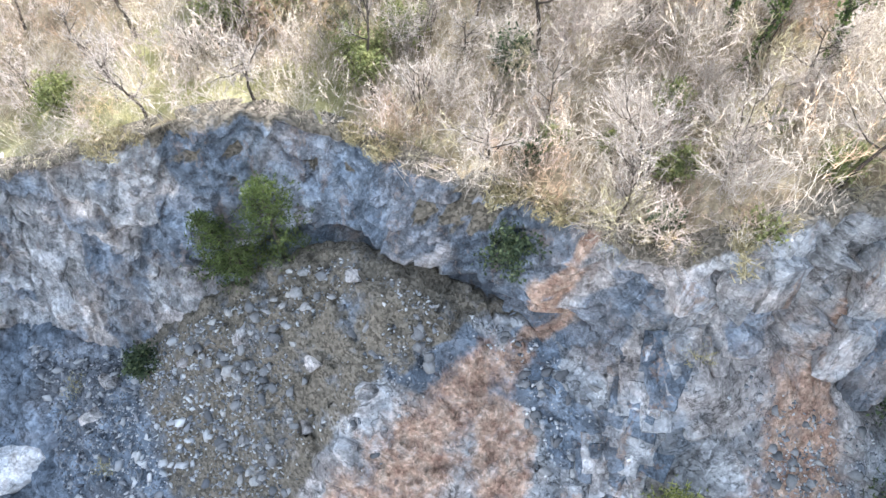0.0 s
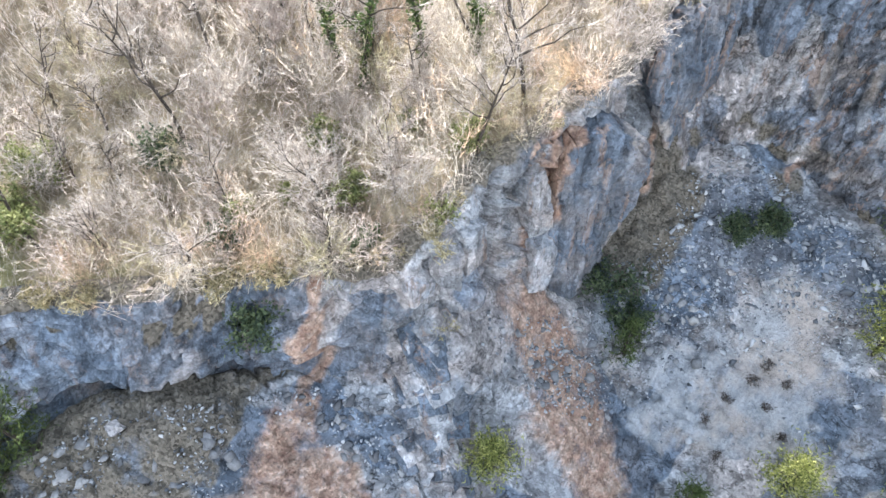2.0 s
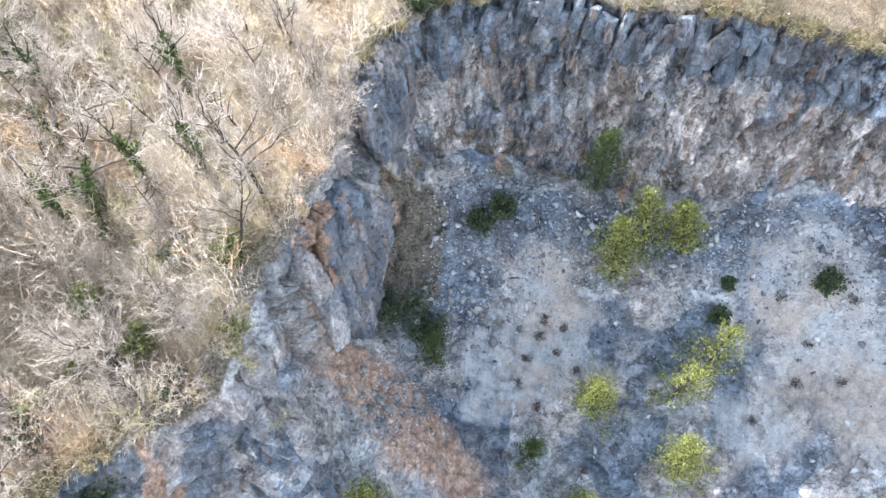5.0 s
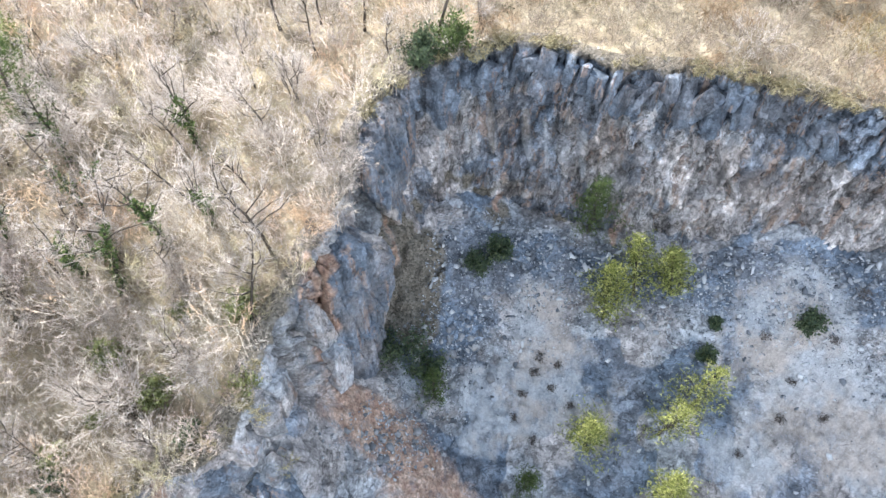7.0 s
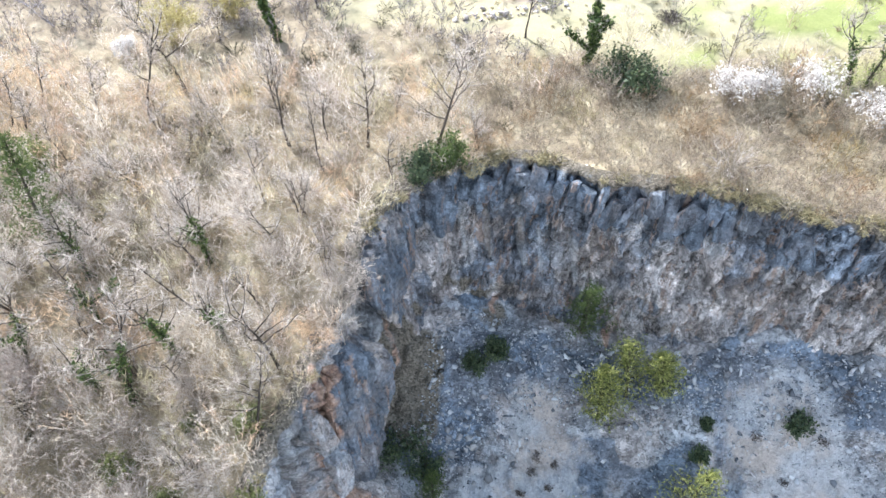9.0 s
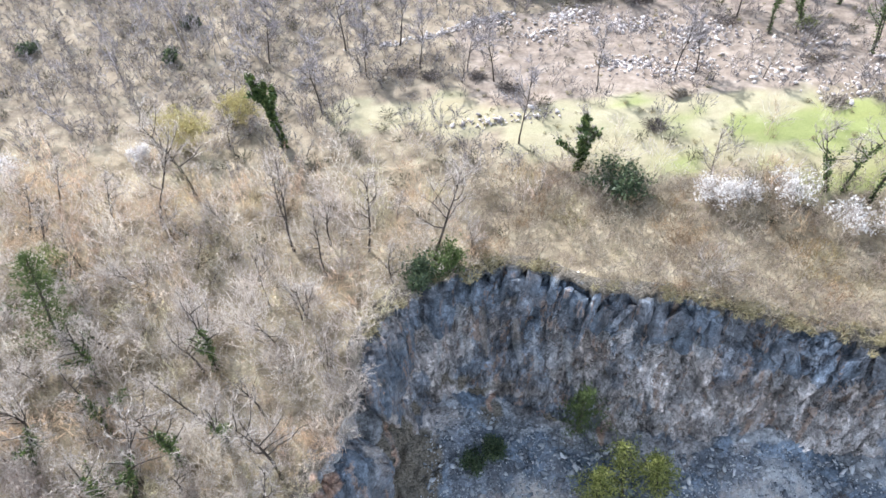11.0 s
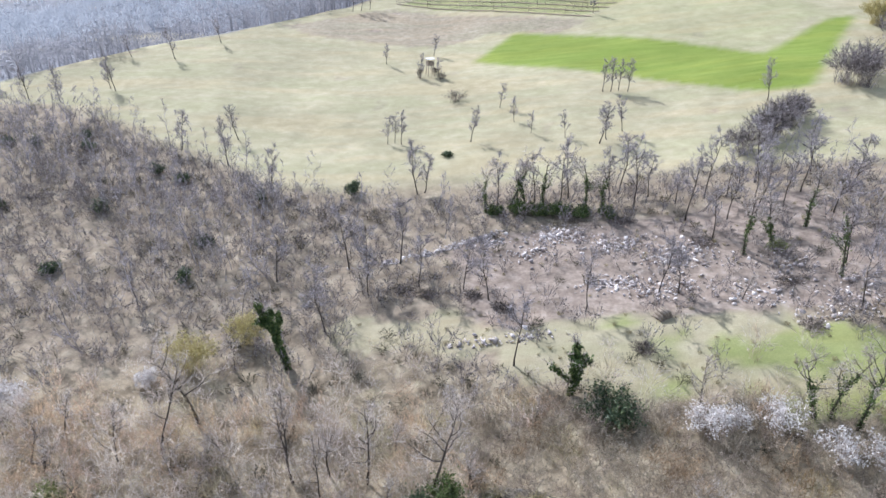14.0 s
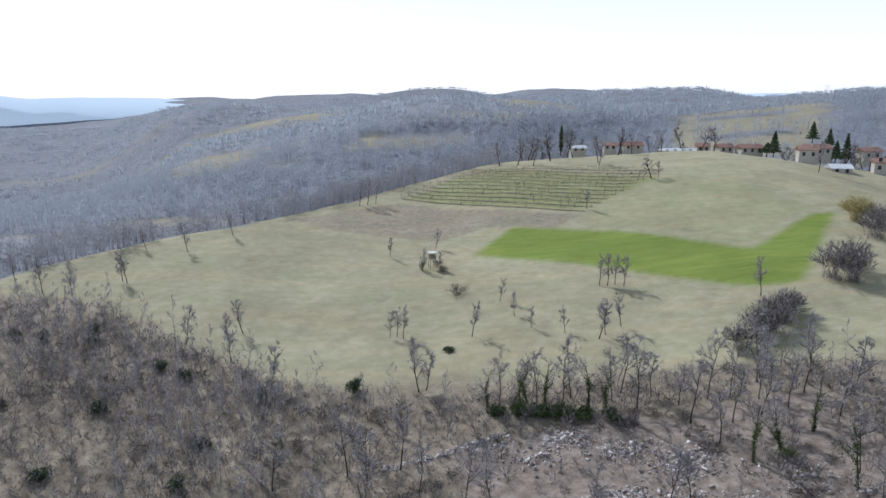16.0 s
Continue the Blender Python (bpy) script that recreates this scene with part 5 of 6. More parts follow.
def bush_shape(rng, height, width, stems=26, twigs=9, wide=0.02, long=1.0):
    a, b, ends = [], [], []
    for i in range(stems):
        az = rng.uniform(0, 6.28)
        out = width / 2 * math.sqrt(rng.uniform(0.02, 1))
        foot = np.array([rng.normal(0, width * 0.1), rng.normal(0, width * 0.1), -0.1])
        top = np.array([out * math.cos(az), out * math.sin(az), height * (1.02 - 0.45 * (2 * out / width) ** 2) * rng.uniform(0.75, 1.05)])
        kink = foot + (top - foot) * 0.5 + rng.normal(0, 0.12, 3) + np.array([0, 0, 0.12 * height])
        a += [foot, kink]
        b += [kink, top]
        for _ in range(twigs):
            s = kink + (top - kink) * rng.uniform(-0.5, 1)
            e = s + unit((top - kink) + rng.normal(0, 0.55 * np.linalg.norm(top - kink), 3)) * rng.uniform(0.25, 0.6) * (0.35 + 0.3 * height) * long
            a.append(s)
            b.append(e)
            ends.append(e)
    v, f = strips(a, b, wide, wide * 0.45, rng)
    return v, f, np.array(ends)


def scatter(rng, n, box, ok, gap):
    """Places in the box that suit ok, no two nearer than gap."""
    out = np.empty((0, 2))
    x0, x1, y0, y1 = box
    for _ in range(60):
        c = np.stack([rng.uniform(x0, x1, 400), rng.uniform(y0, y1, 400)], 1)
        c = c[ok(c[:, 0], c[:, 1])]
        for p in c:
            if len(out) >= n:
                return out
            if not len(out) or (np.hypot(*(out - p).T) > gap).all():
                out = np.vstack([out, p])
    return out


def wooded(x, y, off=1.2):
    d, _ = nearest(RIM_LINE, x, y)
    clear = poly_mask(x, y, CLEARING) > 0
    rubble = rubble_zone(x, y) > 0.5
    keep = np.sin(x * 12.9898 + y * 78.233) * 43758.5453 % 1.0
    return ~inside(RIM_LINE, x, y) & (d > off) & (y < field_line(x)) & (~clear | (keep < 0.12)) & (~rubble | (keep < 0.22))

# ---- plants: what grows where ----


def plant_woods():
    rng = np.random.default_rng(5)
    kinds = [bare_tree(100 + i, h, r, limbs=l, spread=s, low=lo, upright=u)
             for i, (h, r, l, s, lo, u) in enumerate(((7.5, 0.12, 9, 0.42, 0.3, 0.8), (8.5, 0.14, 10, 0.40, 0.35, 0.9), (6.2, 0.10, 9, 0.45, 0.25, 0.7),
                                                     (9.0, 0.13, 9, 0.34, 0.4, 1.1), (5.2, 0.09, 9, 0.5, 0.2, 0.7), (7.0, 0.15, 11, 0.48, 0.3, 0.6)))]
    kinds += [bare_tree(120 + i, h, 0.07, limbs=12, spread=0.4, low=0.25, stems=st, upright=1.0) for i, (h, st) in enumerate(((5.5, 3), (6.5, 4)))]
    light = len(kinds)
    kinds += [bare_tree(130 + i, h, r, lean=0.06, limbs=10, spread=0.34, low=0.3, upright=1.0, twigs=13, twig=MAT_TWIG) for i, (h, r) in enumerate(((7.5, 0.11), (8.5, 0.12), (6.0, 0.09), (5.2, 0.08)))]
    spots = np.concatenate([scatter(rng, 120, (-46, 46, -20, 44), lambda x, y: wooded(x, y) & ~rim_belt(x, y), 2.7), scatter(rng, 36, (-60, 55, 44, 90), wooded, 4.5)])
    first = set()
    for x, y in spots:
        k = int(rng.integers(light, len(kinds)) if y > 50 + 5 * rng.normal() else rng.integers(0, light))
        far = math.hypot(x, y + 5)
        z = float(ground_z(x, y))
        m = pose(x, y, z - 0.05, rng.normal(0, 4), rng.normal(0, 4), rng.uniform(0, 360)) @ Matrix.Scale(rng.uniform(0.65, 1.1) * (0.8 if k >= light else 1.0), 4)
        if k not in first:
            first.add(k)
            kinds[k].matrix_basis = m
            tree = kinds[k]
        else:
            tree = copy_thing(kinds[k], m)
        tagged(tree, "bare grey-brown deciduous tree rising from dry leaf litter", "tree", "bare trees of the wood")
    return spots


def stuff_of(name, label, category, shapes, spots, mat, rng, lo, hi, sink=0.05, z_of=None):
    """Many alike plants as one mesh: shapes are (verts, faces), spots plan places."""
    vs, fs, base = [], [], 0
    zs = (z_of or ground_z)(spots[:, 0], spots[:, 1])
    for (x, y), z in zip(spots, zs):
        v, f = shapes[int(rng.integers(0, len(shapes)))]
        a, s = rng.uniform(0, 6.28), rng.uniform(lo, hi)
        c, d = math.cos(a) * s, math.sin(a) * s
        w = np.stack([v[:, 0] * c - v[:, 1] * d + x, v[:, 0] * d + v[:, 1] * c + y, v[:, 2] * s * rng.uniform(0.85, 1.15) + z - sink], 1)
        vs.append(w)
        fs.append(f + base)
        base += len(w)
    return tagged(new(name, mesh_from(name, np.concatenate(vs), np.concatenate(fs), [mat])), label, category, kind="stuff")


def rim_belt(x, y):
    """The brownish shrubs between the back wall's brink and the clearing."""
    wob = 1.6 * np.sin(x * 0.7) + 1.1 * np.sin(x * 1.9 + 1)
    return (x > 5 + wob) & (y < 47 + 0.5 * wob - 0.08 * (x - 20)) & (y > 28)


def plant_scrub():
    rng = np.random.default_rng(9)
    shapes = [bush_shape(np.random.default_rng(300 + i), h, w, st, tw + 9, 0.0185, 0.5)[:2] for i, (h, w, st, tw) in enumerate(((1.7, 2.4, 20, 14), (2.3, 2.4, 22, 14), (1.2, 2.0, 18, 13), (2.8, 2.8, 22, 15), (1.6, 3.0, 22, 14), (3.4, 3.2, 24, 15)))]
    coarse = [bush_shape(np.random.default_rng(320 + i), h, w, 15, 15, 0.030, 0.6)[:2] for i, (h, w) in enumerate(((1.7, 2.4), (2.3, 2.4), (1.4, 2.2), (2.8, 2.8)))]
    near = np.concatenate([scatter(rng, 1120, (-46, 42, -22, 46), lambda x, y: wooded(x, y, 0.15) & ~rim_belt(x, y), 1.05), scatter(rng, 40, (-26, -8, 2, 21), lambda x, y: wooded(x, y, 0.1), 0.7)])
    far = np.concatenate([scatter(rng, 1000, (-62, 60, 44, 93), lambda x, y: wooded(x, y, 0.3), 1.3), scatter(rng, 420, (-112, -60, 30, 131), lambda x, y: y < field_line(x) - 1, 1.8), scatter(rng, 160, (-62, -20, 90, 124), lambda x, y: y < field_line(x) - 1, 1.5)])
    split = far[:, 1] + 6 * np.sin(far[:, 0] * 0.3) < 52
    stuff_of("scrub", "dry beige undergrowth of bare twigs and grass", "undergrowth", shapes, np.concatenate([near, far[split]]), MAT_SCRUB, rng, 0.65, 1.7)
    stuff_of("thicket", "grey leafless thicket under the trees", "undergrowth", coarse, far[~split], MAT_THICKET, rng, 0.85, 1.5)
    belt = scatter(rng, 330, (4, 48, 28, 48), lambda x, y: wooded(x, y, 0.1) & rim_belt(x, y), 1.15)
    round_ = [bush_shape(np.random.default_rng(360 + i), h, w, 24, 18, 0.022, 0.5)[:2] for i, (h, w) in enumerate(((1.5, 2.2), (2.0, 2.6), (1.2, 2.4), (2.3, 2.4)))]
    stuff_of("rim_shrubs", "rounded olive-brown leafless shrubs behind the brink", "undergrowth", round_, belt, MAT_BELT, rng, 0.75, 1.6)
    low = [bush_shape(np.random.default_rng(370 + i), 0.9, 2.2, 22, 12, 0.035, 0.6)[:2] for i in range(3)]
    dark = np.concatenate([scatter(rng, 480, (-112, 62, 48, 130), lambda x, y: (y < field_line(x)) & wooded(x, y, 0.5) & (fbm(x / 9, y / 9, 0, 2, 89) > -0.1), 1.6),
                           scatter(rng, 110, (-46, 46, -20, 48), lambda x, y: wooded(x, y, 1.0) & (fbm(x / 6, y / 6, 0, 2, 86) > 0.25), 1.6)])
    stuff_of("brambles", "low dark brown-green brambles under the bare trees", "undergrowth", low, dark, MAT_BRAMBLE, rng, 0.7, 1.5)
    tufts = [bush_shape(np.random.default_rng(340 + i), 0.6, 1.0, 26, 3, 0.05)[:2] for i in range(3)]
    line = RIM_LINE[(RIM_LINE[:, 1] > -20) & (RIM_LINE[:, 0] < 44)]
    pick = line[rng.integers(0, len(line), 620), :2] + rng.normal(0, 0.6, (620, 2))
    pick = pick[~inside(RIM_LINE, pick[:, 0], pick[:, 1]) | (rng.uniform(0, 1, 620) < 0.2)]
    pick = pick[fbm(pick[:, 0] / 4, pick[:, 1] / 4, 0, 2, 79) > 0.05]
    open_spots = scatter(rng, 150, (-9, 60, 43, 84), lambda x, y: (poly_mask(x, y, CLEARING) > 0) | (rubble_zone(x, y) > 0.5), 0.7)
    stuff_of("clearing_grass", "tufts of dry grass and twigs in the clearing", "grass", tufts, open_spots, MAT_CATKIN_DRY, rng, 0.35, 0.8)
    stuff_of("rim_grass", "tufts of dry yellow grass along the brink", "grass", tufts, pick, MAT_CATKIN_DRY, rng, 0.6, 1.5)


def plant_far_woods():
    rng = np.random.default_rng(13)

    def low_tree(seed, h, stems):
        g = np.random.default_rng(seed)
        thick, thin, a, b = skeleton(g, h, 0.07, lean=0.05, limbs=6, spread=0.24, low=0.3, twigs=3, upright=1.4, stems=stems)
        return joined(ribbons(thick, 0.9), ribbons(thin, 1.2), strips(a, b, 0.04, 0.02, g))
    near = [low_tree(400 + i, h, st) for i, (h, st) in enumerate(((6, 1), (7.5, 1), (5, 2), (8, 1)))]

    def beside(x, y):
        return (y < field_line(x)) & (y > 28) & ((x < -58) | (x > 50))
    spots = np.concatenate([scatter(rng, 330, (-125, -58, 34, 130), beside, 2.4), scatter(rng, 260, (-105, -18, 62, 130), lambda x, y: (y < field_line(x) - 1) & (y > field_line(x) - 26), 1.9), scatter(rng, 110, (50, 84, 50, 92), beside, 2.6), scatter(rng, 70, (-60, 52, 56, 90), lambda x, y: wooded(x, y) & ((y > 78) | (x < -8)), 2.6)])
    stuff_of("wood_beyond", "grey bare wood beside the field", "wood", near, spots, MAT_WOODSIDE, rng, 0.7, 1.25)

    def valley(x, y):
        e = valley_edge(y) - 9 + 4 * np.sin(y * 0.21) + 3 * np.sin(x * 0.4)
        return ((x < e) | (y > 275 + 0.25 * x)) & (y > 132) & (np.abs(x) < 0.75 * y + 20) & (fbm(x / 130, y / 60, 0, 3, 67) < 0.44) & (terraces(x, y) < 0.5)
    far = []
    for i in range(6):
        g = np.random.default_rng(430 + i)
        n = 50
        h = g.uniform(5.5, 9)
        q = g.normal(size=(n, 3))
        q /= np.linalg.norm(q, axis=1)[:, None]
        root = q * np.array([2.2, 2.2, 0.33 * h]) * g.uniform(0.3, 1, n)[:, None] + np.array([0, 0, 0.58 * h])
        tip = root + (g.normal(0, 0.6, (n, 3)) + q * 0.6 + np.array([0, 0, 0.15])) * g.uniform(0.6, 1.3, n)[:, None]
        far.append(joined(strips(root, tip, 0.17, 0.13, g), strips(np.zeros((2, 3)) - [0, 0, 0.5], np.array([[0.2, 0, h * 0.8], [-0.3, 0.2, h * 0.75]]), 0.3, 0.2, g)))
    spots = scatter(rng, 4700, (-430, 430, 132, 640), valley, 2.5)
    rim = scatter(rng, 700, (-120, 60, 96, 300), lambda x, y: (x < valley_edge(y) - 7 + 4 * np.sin(y * 0.21) + 3 * np.sin(x * 0.4)) & (x > valley_edge(y) - 40), 2.0)
    spots = np.concatenate([spots, rim])
    hill = []
    for i in range(5):
        g = np.random.default_rng(450 + i)
        root = g.normal(0, 1, (30, 3)) * np.array([5.5, 4.5, 0.9]) + np.array([0, 0, 2.6])
        hill.append(strips(root, root + g.normal(0, 1.2, (30, 3)) * np.array([0.6, 0.6, 1.0]) + np.array([0, 0, 1.6]), 1.5, 1.2, g))
    ridge = scatter(rng, 4200, (-1500, 1500, 600, 2100), lambda x, y: (np.abs(x) < 0.72 * y) & (fbm(x / 130, y / 60, 0, 3, 67) < 0.36) & (terraces(x, y) < 0.5), 9.0)
    stuff_of("hill_wood", "grey wood on the distant hills, haze painted into its pale blue", "wood", hill, ridge, MAT_HILL, rng, 0.8, 1.6)
    stuff_of("valley_wood", "bare wood filling the valley, haze painted in as pale blue-grey", "wood", far, spots[spots[:, 1] < 330], MAT_FARWOOD, rng, 0.8, 1.3)
    stuff_of("slope_wood", "grey bare wood on the slopes beyond the valley, haze painted into its colour", "wood", far, spots[spots[:, 1] >= 330], MAT_HILL, rng, 1.3, 1.9)


def one(thing, x, y, label, category, group="", turn=0.0, size=1.0, z_of=None, lean=(0, 0), sink=0.05):
    z = float((z_of or ground_z)(np.array([float(x)]), np.array([float(y)]))[0])
    thing.matrix_basis = pose(x, y, z - sink, lean[0], lean[1], turn) @ Matrix.Scale(size, 4)
    return tagged(thing, label, category, group)


def plant_quarry():
    pines = ((13.0, 16.6, 5.0, 4.6, 1.0), (19.0, 12.4, 5.0, 4.2, 1.0), (18.6, 17.0, 5.2, 4.4, 0.6), (20.8, 18.4, 5.0, 4.0, 0.7), (14.3, 24.2, 4.6, 4.2, 1.0), (16.6, 25.4, 4.8, 4.6, 0.85),
             (19.2, 25.6, 4.0, 3.4, 1.0), (11.4, 10.2, 3.0, 2.6, 0.9), (-3.0, 8.0, 3.6, 3.2, 0.9))
    for i, (x, y, h, w, s) in enumerate(pines):
        one(pine_tree(500 + i, h * 1.3, w * 1.22, sparse=s), x, y, "young yellow-green pine on the quarry scree", "tree", "pines in the quarry", 37 * i, z_of=floor_z, sink=0.1)
    # pines under the wall, its shade put into their needle colour
    for i, (x, y, h, w, s) in enumerate(((13.4, 30.6, 6.0, 4.4, 0.9), (1.2, 19.4, 3.4, 2.8, 0.7), (8.2, 13.8, 2.8, 2.6, 0.55))):
        one(pine_tree(520 + i, h * 1.2, w * 1.2, sparse=s, mat=MAT_DULL), x, y, "slender pine with shade painted into its dull green needles", "tree", "pines in the quarry", 51 * i, z_of=floor_z, sink=0.1)
    bushes = ((29.2, 22.6, 1.9, 2.2), (22.0, 21.5, 1.6, 1.7), (22.6, 23.3, 1.0, 1.1), (-1.2, 22.0, 3.6, 4.6), (0.6, 20.8, 2.6, 3.2), (4.6, 28.6, 2.6, 2.8), (6.3, 29.0, 2.6, 2.2), (-24.6, -14.6, 1.8, 2.3))
    for i, (x, y, h, w) in enumerate(bushes):
        one(leafy_bush(540 + i, h, w, MAT_EVERGREEN, "evergreen_bush", 0.1, 1500), x, y, "dark evergreen bush growing in the scree", "bush", "bushes in the quarry", 40 * i, z_of=floor_z, sink=0.1)
    for i, (x, y, h, w) in enumerate(((9.1, 21.4, 0.5, 0.7), (10.4, 20.3, 0.4, 0.5), (11.8, 19.0, 0.4, 0.5), (9.0, 17.2, 0.4, 0.6), (24.5, 15.5, 0.4, 0.6), (27.5, 17.5, 0.5, 0.6), (12.4, 13.0, 0.4, 0.5), (9.6, 22.4, 0.5, 0.8), (8.2, 20.2, 0.4, 0.6), (7.4, 18.6, 0.4, 0.6), (10.9, 21.6, 0.4, 0.5), (26.4, 22.6, 0.5, 0.9), (31.0, 21.6, 0.5, 0.8), (32.4, 23.6, 0.6, 1.0), (28.4, 19.8, 0.4, 0.7), (30.6, 17.4, 0.5, 0.7))):
        one(twig_bush(560 + i * 3, h * 1.3, w * 1.4, MAT_BRUSH, "dead_tuft", 24, 8, None, 0.035), x, y, "small brown dead tuft on pale dust", "tuft", "tufts on the quarry floor", 70 * i, z_of=floor_z)
    for i, (x, y, z, h, w) in enumerate(((-24.0, -4.8, 0.6, 6.4, 5.4), (-24.4, -7.0, 0.0, 5.2, 4.4), (-25.6, -8.0, 0.0, 4.4, 4.0))):
        one(pine_tree(570 + i, h, w, mat=MAT_DULL), x, y, "green young pine against the rock wall", "tree", "pines in the quarry", 33 * i, z_of=floor_z)
    b = one(leafy_bush(575, 3.4, 3.2, MAT_EVERGREEN, "evergreen_bush", 0.1, 2200), -16.2, 5.7, "green ivy bush hanging on the rock wall", "bush")
    b.matrix_basis = pose(-15.6, 5.0, 3.2, 0, 0, 20)
    for i, (x, y, h, w) in enumerate(((-7.6, 10.6, 1.3, 1.9), (-26.5, -19.5, 1.6, 2.0), (-21, -19, 1.4, 1.6), (-29.5, -13.5, 2.2, 2.6))):
        one(twig_bush(580 + i, h, w, MAT_CATKIN, "yellowing_shrub", 22, 8), x, y, "pale yellow-green shrub among broken rock", "shrub", "shrubs in the quarry", 50 * i, z_of=floor_z)


def plant_plateau():
    # the rim
    one(leafy_bush(600, 3.2, 3.2, MAT_EVERGREEN, "evergreen_bush", 0.1, 2200), 0.4, 35.7, "dark evergreen bush on the brink of the wall", "bush", "bushes on the rim")
    one(leafy_bush(601, 3.0, 3.4, MAT_DULL, "evergreen_bush", 0.1, 2200), 2.5, 37.0, "bright green bush on the brink of the wall", "bush", "bushes on the rim")
    one(twig_bush(602, 3.6, 5.4, MAT_TWIG, "bare_shrub", 60, 16, None, 0.03), 22.3, 34.4, "wide pale grey shrub on the rim", "shrub", "bushes on the rim")
    one(twig_bush(603, 3.2, 4.6, MAT_TWIG, "bare_shrub", 90, 18, None, 0.024), -4.9, 25.7, "beige shrub hanging over the rim", "shrub", "bushes on the rim")
    one(twig_bush(604, 3.0, 4.0, MAT_TWIG, "bare_shrub", 60, 14, None, 0.03), -8.5, 28.0, "pale grey shrub near the rim", "shrub", "bushes on the rim")
    one(twig_bush(605, 3.0, 4.6, MAT_TWIG, "bare_shrub", 56, 13, None, 0.028), -13.5, 8.8, "spreading bare shrub on the rim", "shrub", "bushes on the rim")
    one(twig_bush(608, 3.0, 4.4, MAT_SCRUB, "bare_shrub", 90, 16, None, 0.03), -5.6, 22.9, "beige shrub over the leaning slab", "shrub", "bushes on the rim")
    one(leafy_bush(606, 1.4, 1.8, MAT_LEAF, "green_bush", 0.08, 700), -9.0, 12.6, "small yellow-green bush on the brink", "bush", "bushes on the rim")
    for i, (x, y, s) in enumerate(((-12.2, 10.6, 0.8), (-17.6, 11.2, 0.6), (-34.9, -1.0, 2.4), (-35.0, -3.6, 1.9), (-36.0, 1.2, 2.5), (-38.6, -1.2, 2.6), (-38.0, 3.4, 2.3), (-28.7, 2.4, 1.7), (-29.8, 5.6, 1.5), (-34.0, -13.0, 1.3), (-24.7, 9.6, 1.3), (-17.4, 14.4, 1.0), (-14.3, 12.6, 1.0), (-19.3, 9.0, 0.9), (-9.9, 16.9, 1.0), (-18.8, 7.4, 0.9), (-28.7, 36.1, 1.5), (-13.5, 17, 0.6))):
        one(leafy_bush(610 + i, 2.3 * s, 2.0 * s, MAT_LEAF if i % 5 else MAT_EVERGREEN, "green_bush", 0.085, int(1000 + 1100 * s)), x, y, "green bush in leaf among the bare wood", "bush", "green bushes in the wood", 31 * i)
    rng = np.random.default_rng(88)
    crowns = [twig_bush(616 + i, h, w, MAT_PALE_TWIG, "pale_shrub", 70, 20, None, 0.024) for i, (h, w) in enumerate(((3.2, 4.6), (2.6, 4.0), (3.8, 5.0)))]
    for i, (x, y) in enumerate(scatter(rng, 40, (-32, -8, 4, 36), lambda x, y: wooded(x, y, 1.5), 3.2)):
        src = crowns[i % 3]
        t = src if i < 3 else copy_thing(src, Matrix.Identity(4))
        one(t, x, y, "wide leafless shrub with a pale twiggy crown", "shrub", "pale shrubs of the wood", 73 * i, rng.uniform(0.7, 1.15))
    for i, (x, y, h, w) in enumerate(((12.5, 84.4, 2.4, 3.0), (15.2, 84.0, 2.0, 3.2), (18.2, 83.2, 2.2, 3.4), (21.2, 82.6, 1.6, 3.2), (24.4, 81.6, 1.8, 3.0), (9.6, 84.8, 1.8, 2.4))):
        one(leafy_bush(660 + i, h, w, MAT_IVY, "ivy_bush", 0.13, 1300), x, y, "dark ivy bush on the bank above the stones", "bush", "ivy bushes on the bank", 40 * i)
    for i, (x, y) in enumerate(scatter(rng, 18, (-85, -22, 58, 118), lambda x, y: y < field_line(x) - 3, 5.0)):
        one(leafy_bush(1200 + i, 1.6 + 0.3 * (i % 4), 2.2 + 0.3 * (i % 3), MAT_EVERGREEN, "evergreen_bush", 0.14, 650), x, y, "dark evergreen bush under the grey trees", "bush", "evergreens of the far wood", 47 * i)
    # trees with a look of their own
    one(pine_tree(631, 7.0, 4.0, mat=MAT_EVERGREEN), -33.0, 4.0, "dark conifer among bare trees", "tree")
    one(pine_tree(630, 9.0, 6.0, sparse=1.0, mat=MAT_DULL), -25.6, 29.6, "green pine standing in the bare wood", "tree", "", 0)
    one(ivy_tree(631, 6.0, 0.2, 0.95, leaf=0.14, count=3800, limbs=12, spread=0.42, low=0.3, upright=1.0), 14.0, 48.6, "ivy-clad bushy tree on the plateau", "tree", "ivy-clad trees")
    one(ivy_tree(632, 8.0, 0.24, 0.98, leaf=0.17, count=3200, limbs=5, spread=0.3, low=0.45, upright=1.4), -13.6, 53.6, "tree wholly wrapped in dark ivy", "tree", "ivy-clad trees", lean=(0, -6))
    ivy = ((35.0, 44.6), (36.3, 44.4), (38.2, 43.2), (40.0, 41.6), (11.7, 85.9), (14.0, 85.7), (16.2, 85.5), (22.0, 84.5), (24.2, 84.3), (37.9, 69.6), (41.6, 70.4), (47.5, 74.7), (46.3, 63.5), (8.2, 85.2), (-15.2, 21.6), (-20.5, 23.5), (-14.5, 28.5), (-17.5, 18.4), (-19.8, 19.6), (-12.6, 23.0), (-22.5, 27.0), (-24.5, 20.5))
    for i, (x, y) in enumerate(ivy):
        one(ivy_tree(640 + i, 6.5 + (i * 7 % 5) * 0.5, 0.14, 0.62, leaf=0.10, count=600, limbs=8, spread=0.42, low=0.35), x, y, "bare tree with its trunk clad in ivy", "tree", "ivy-clad trees", 47 * i)
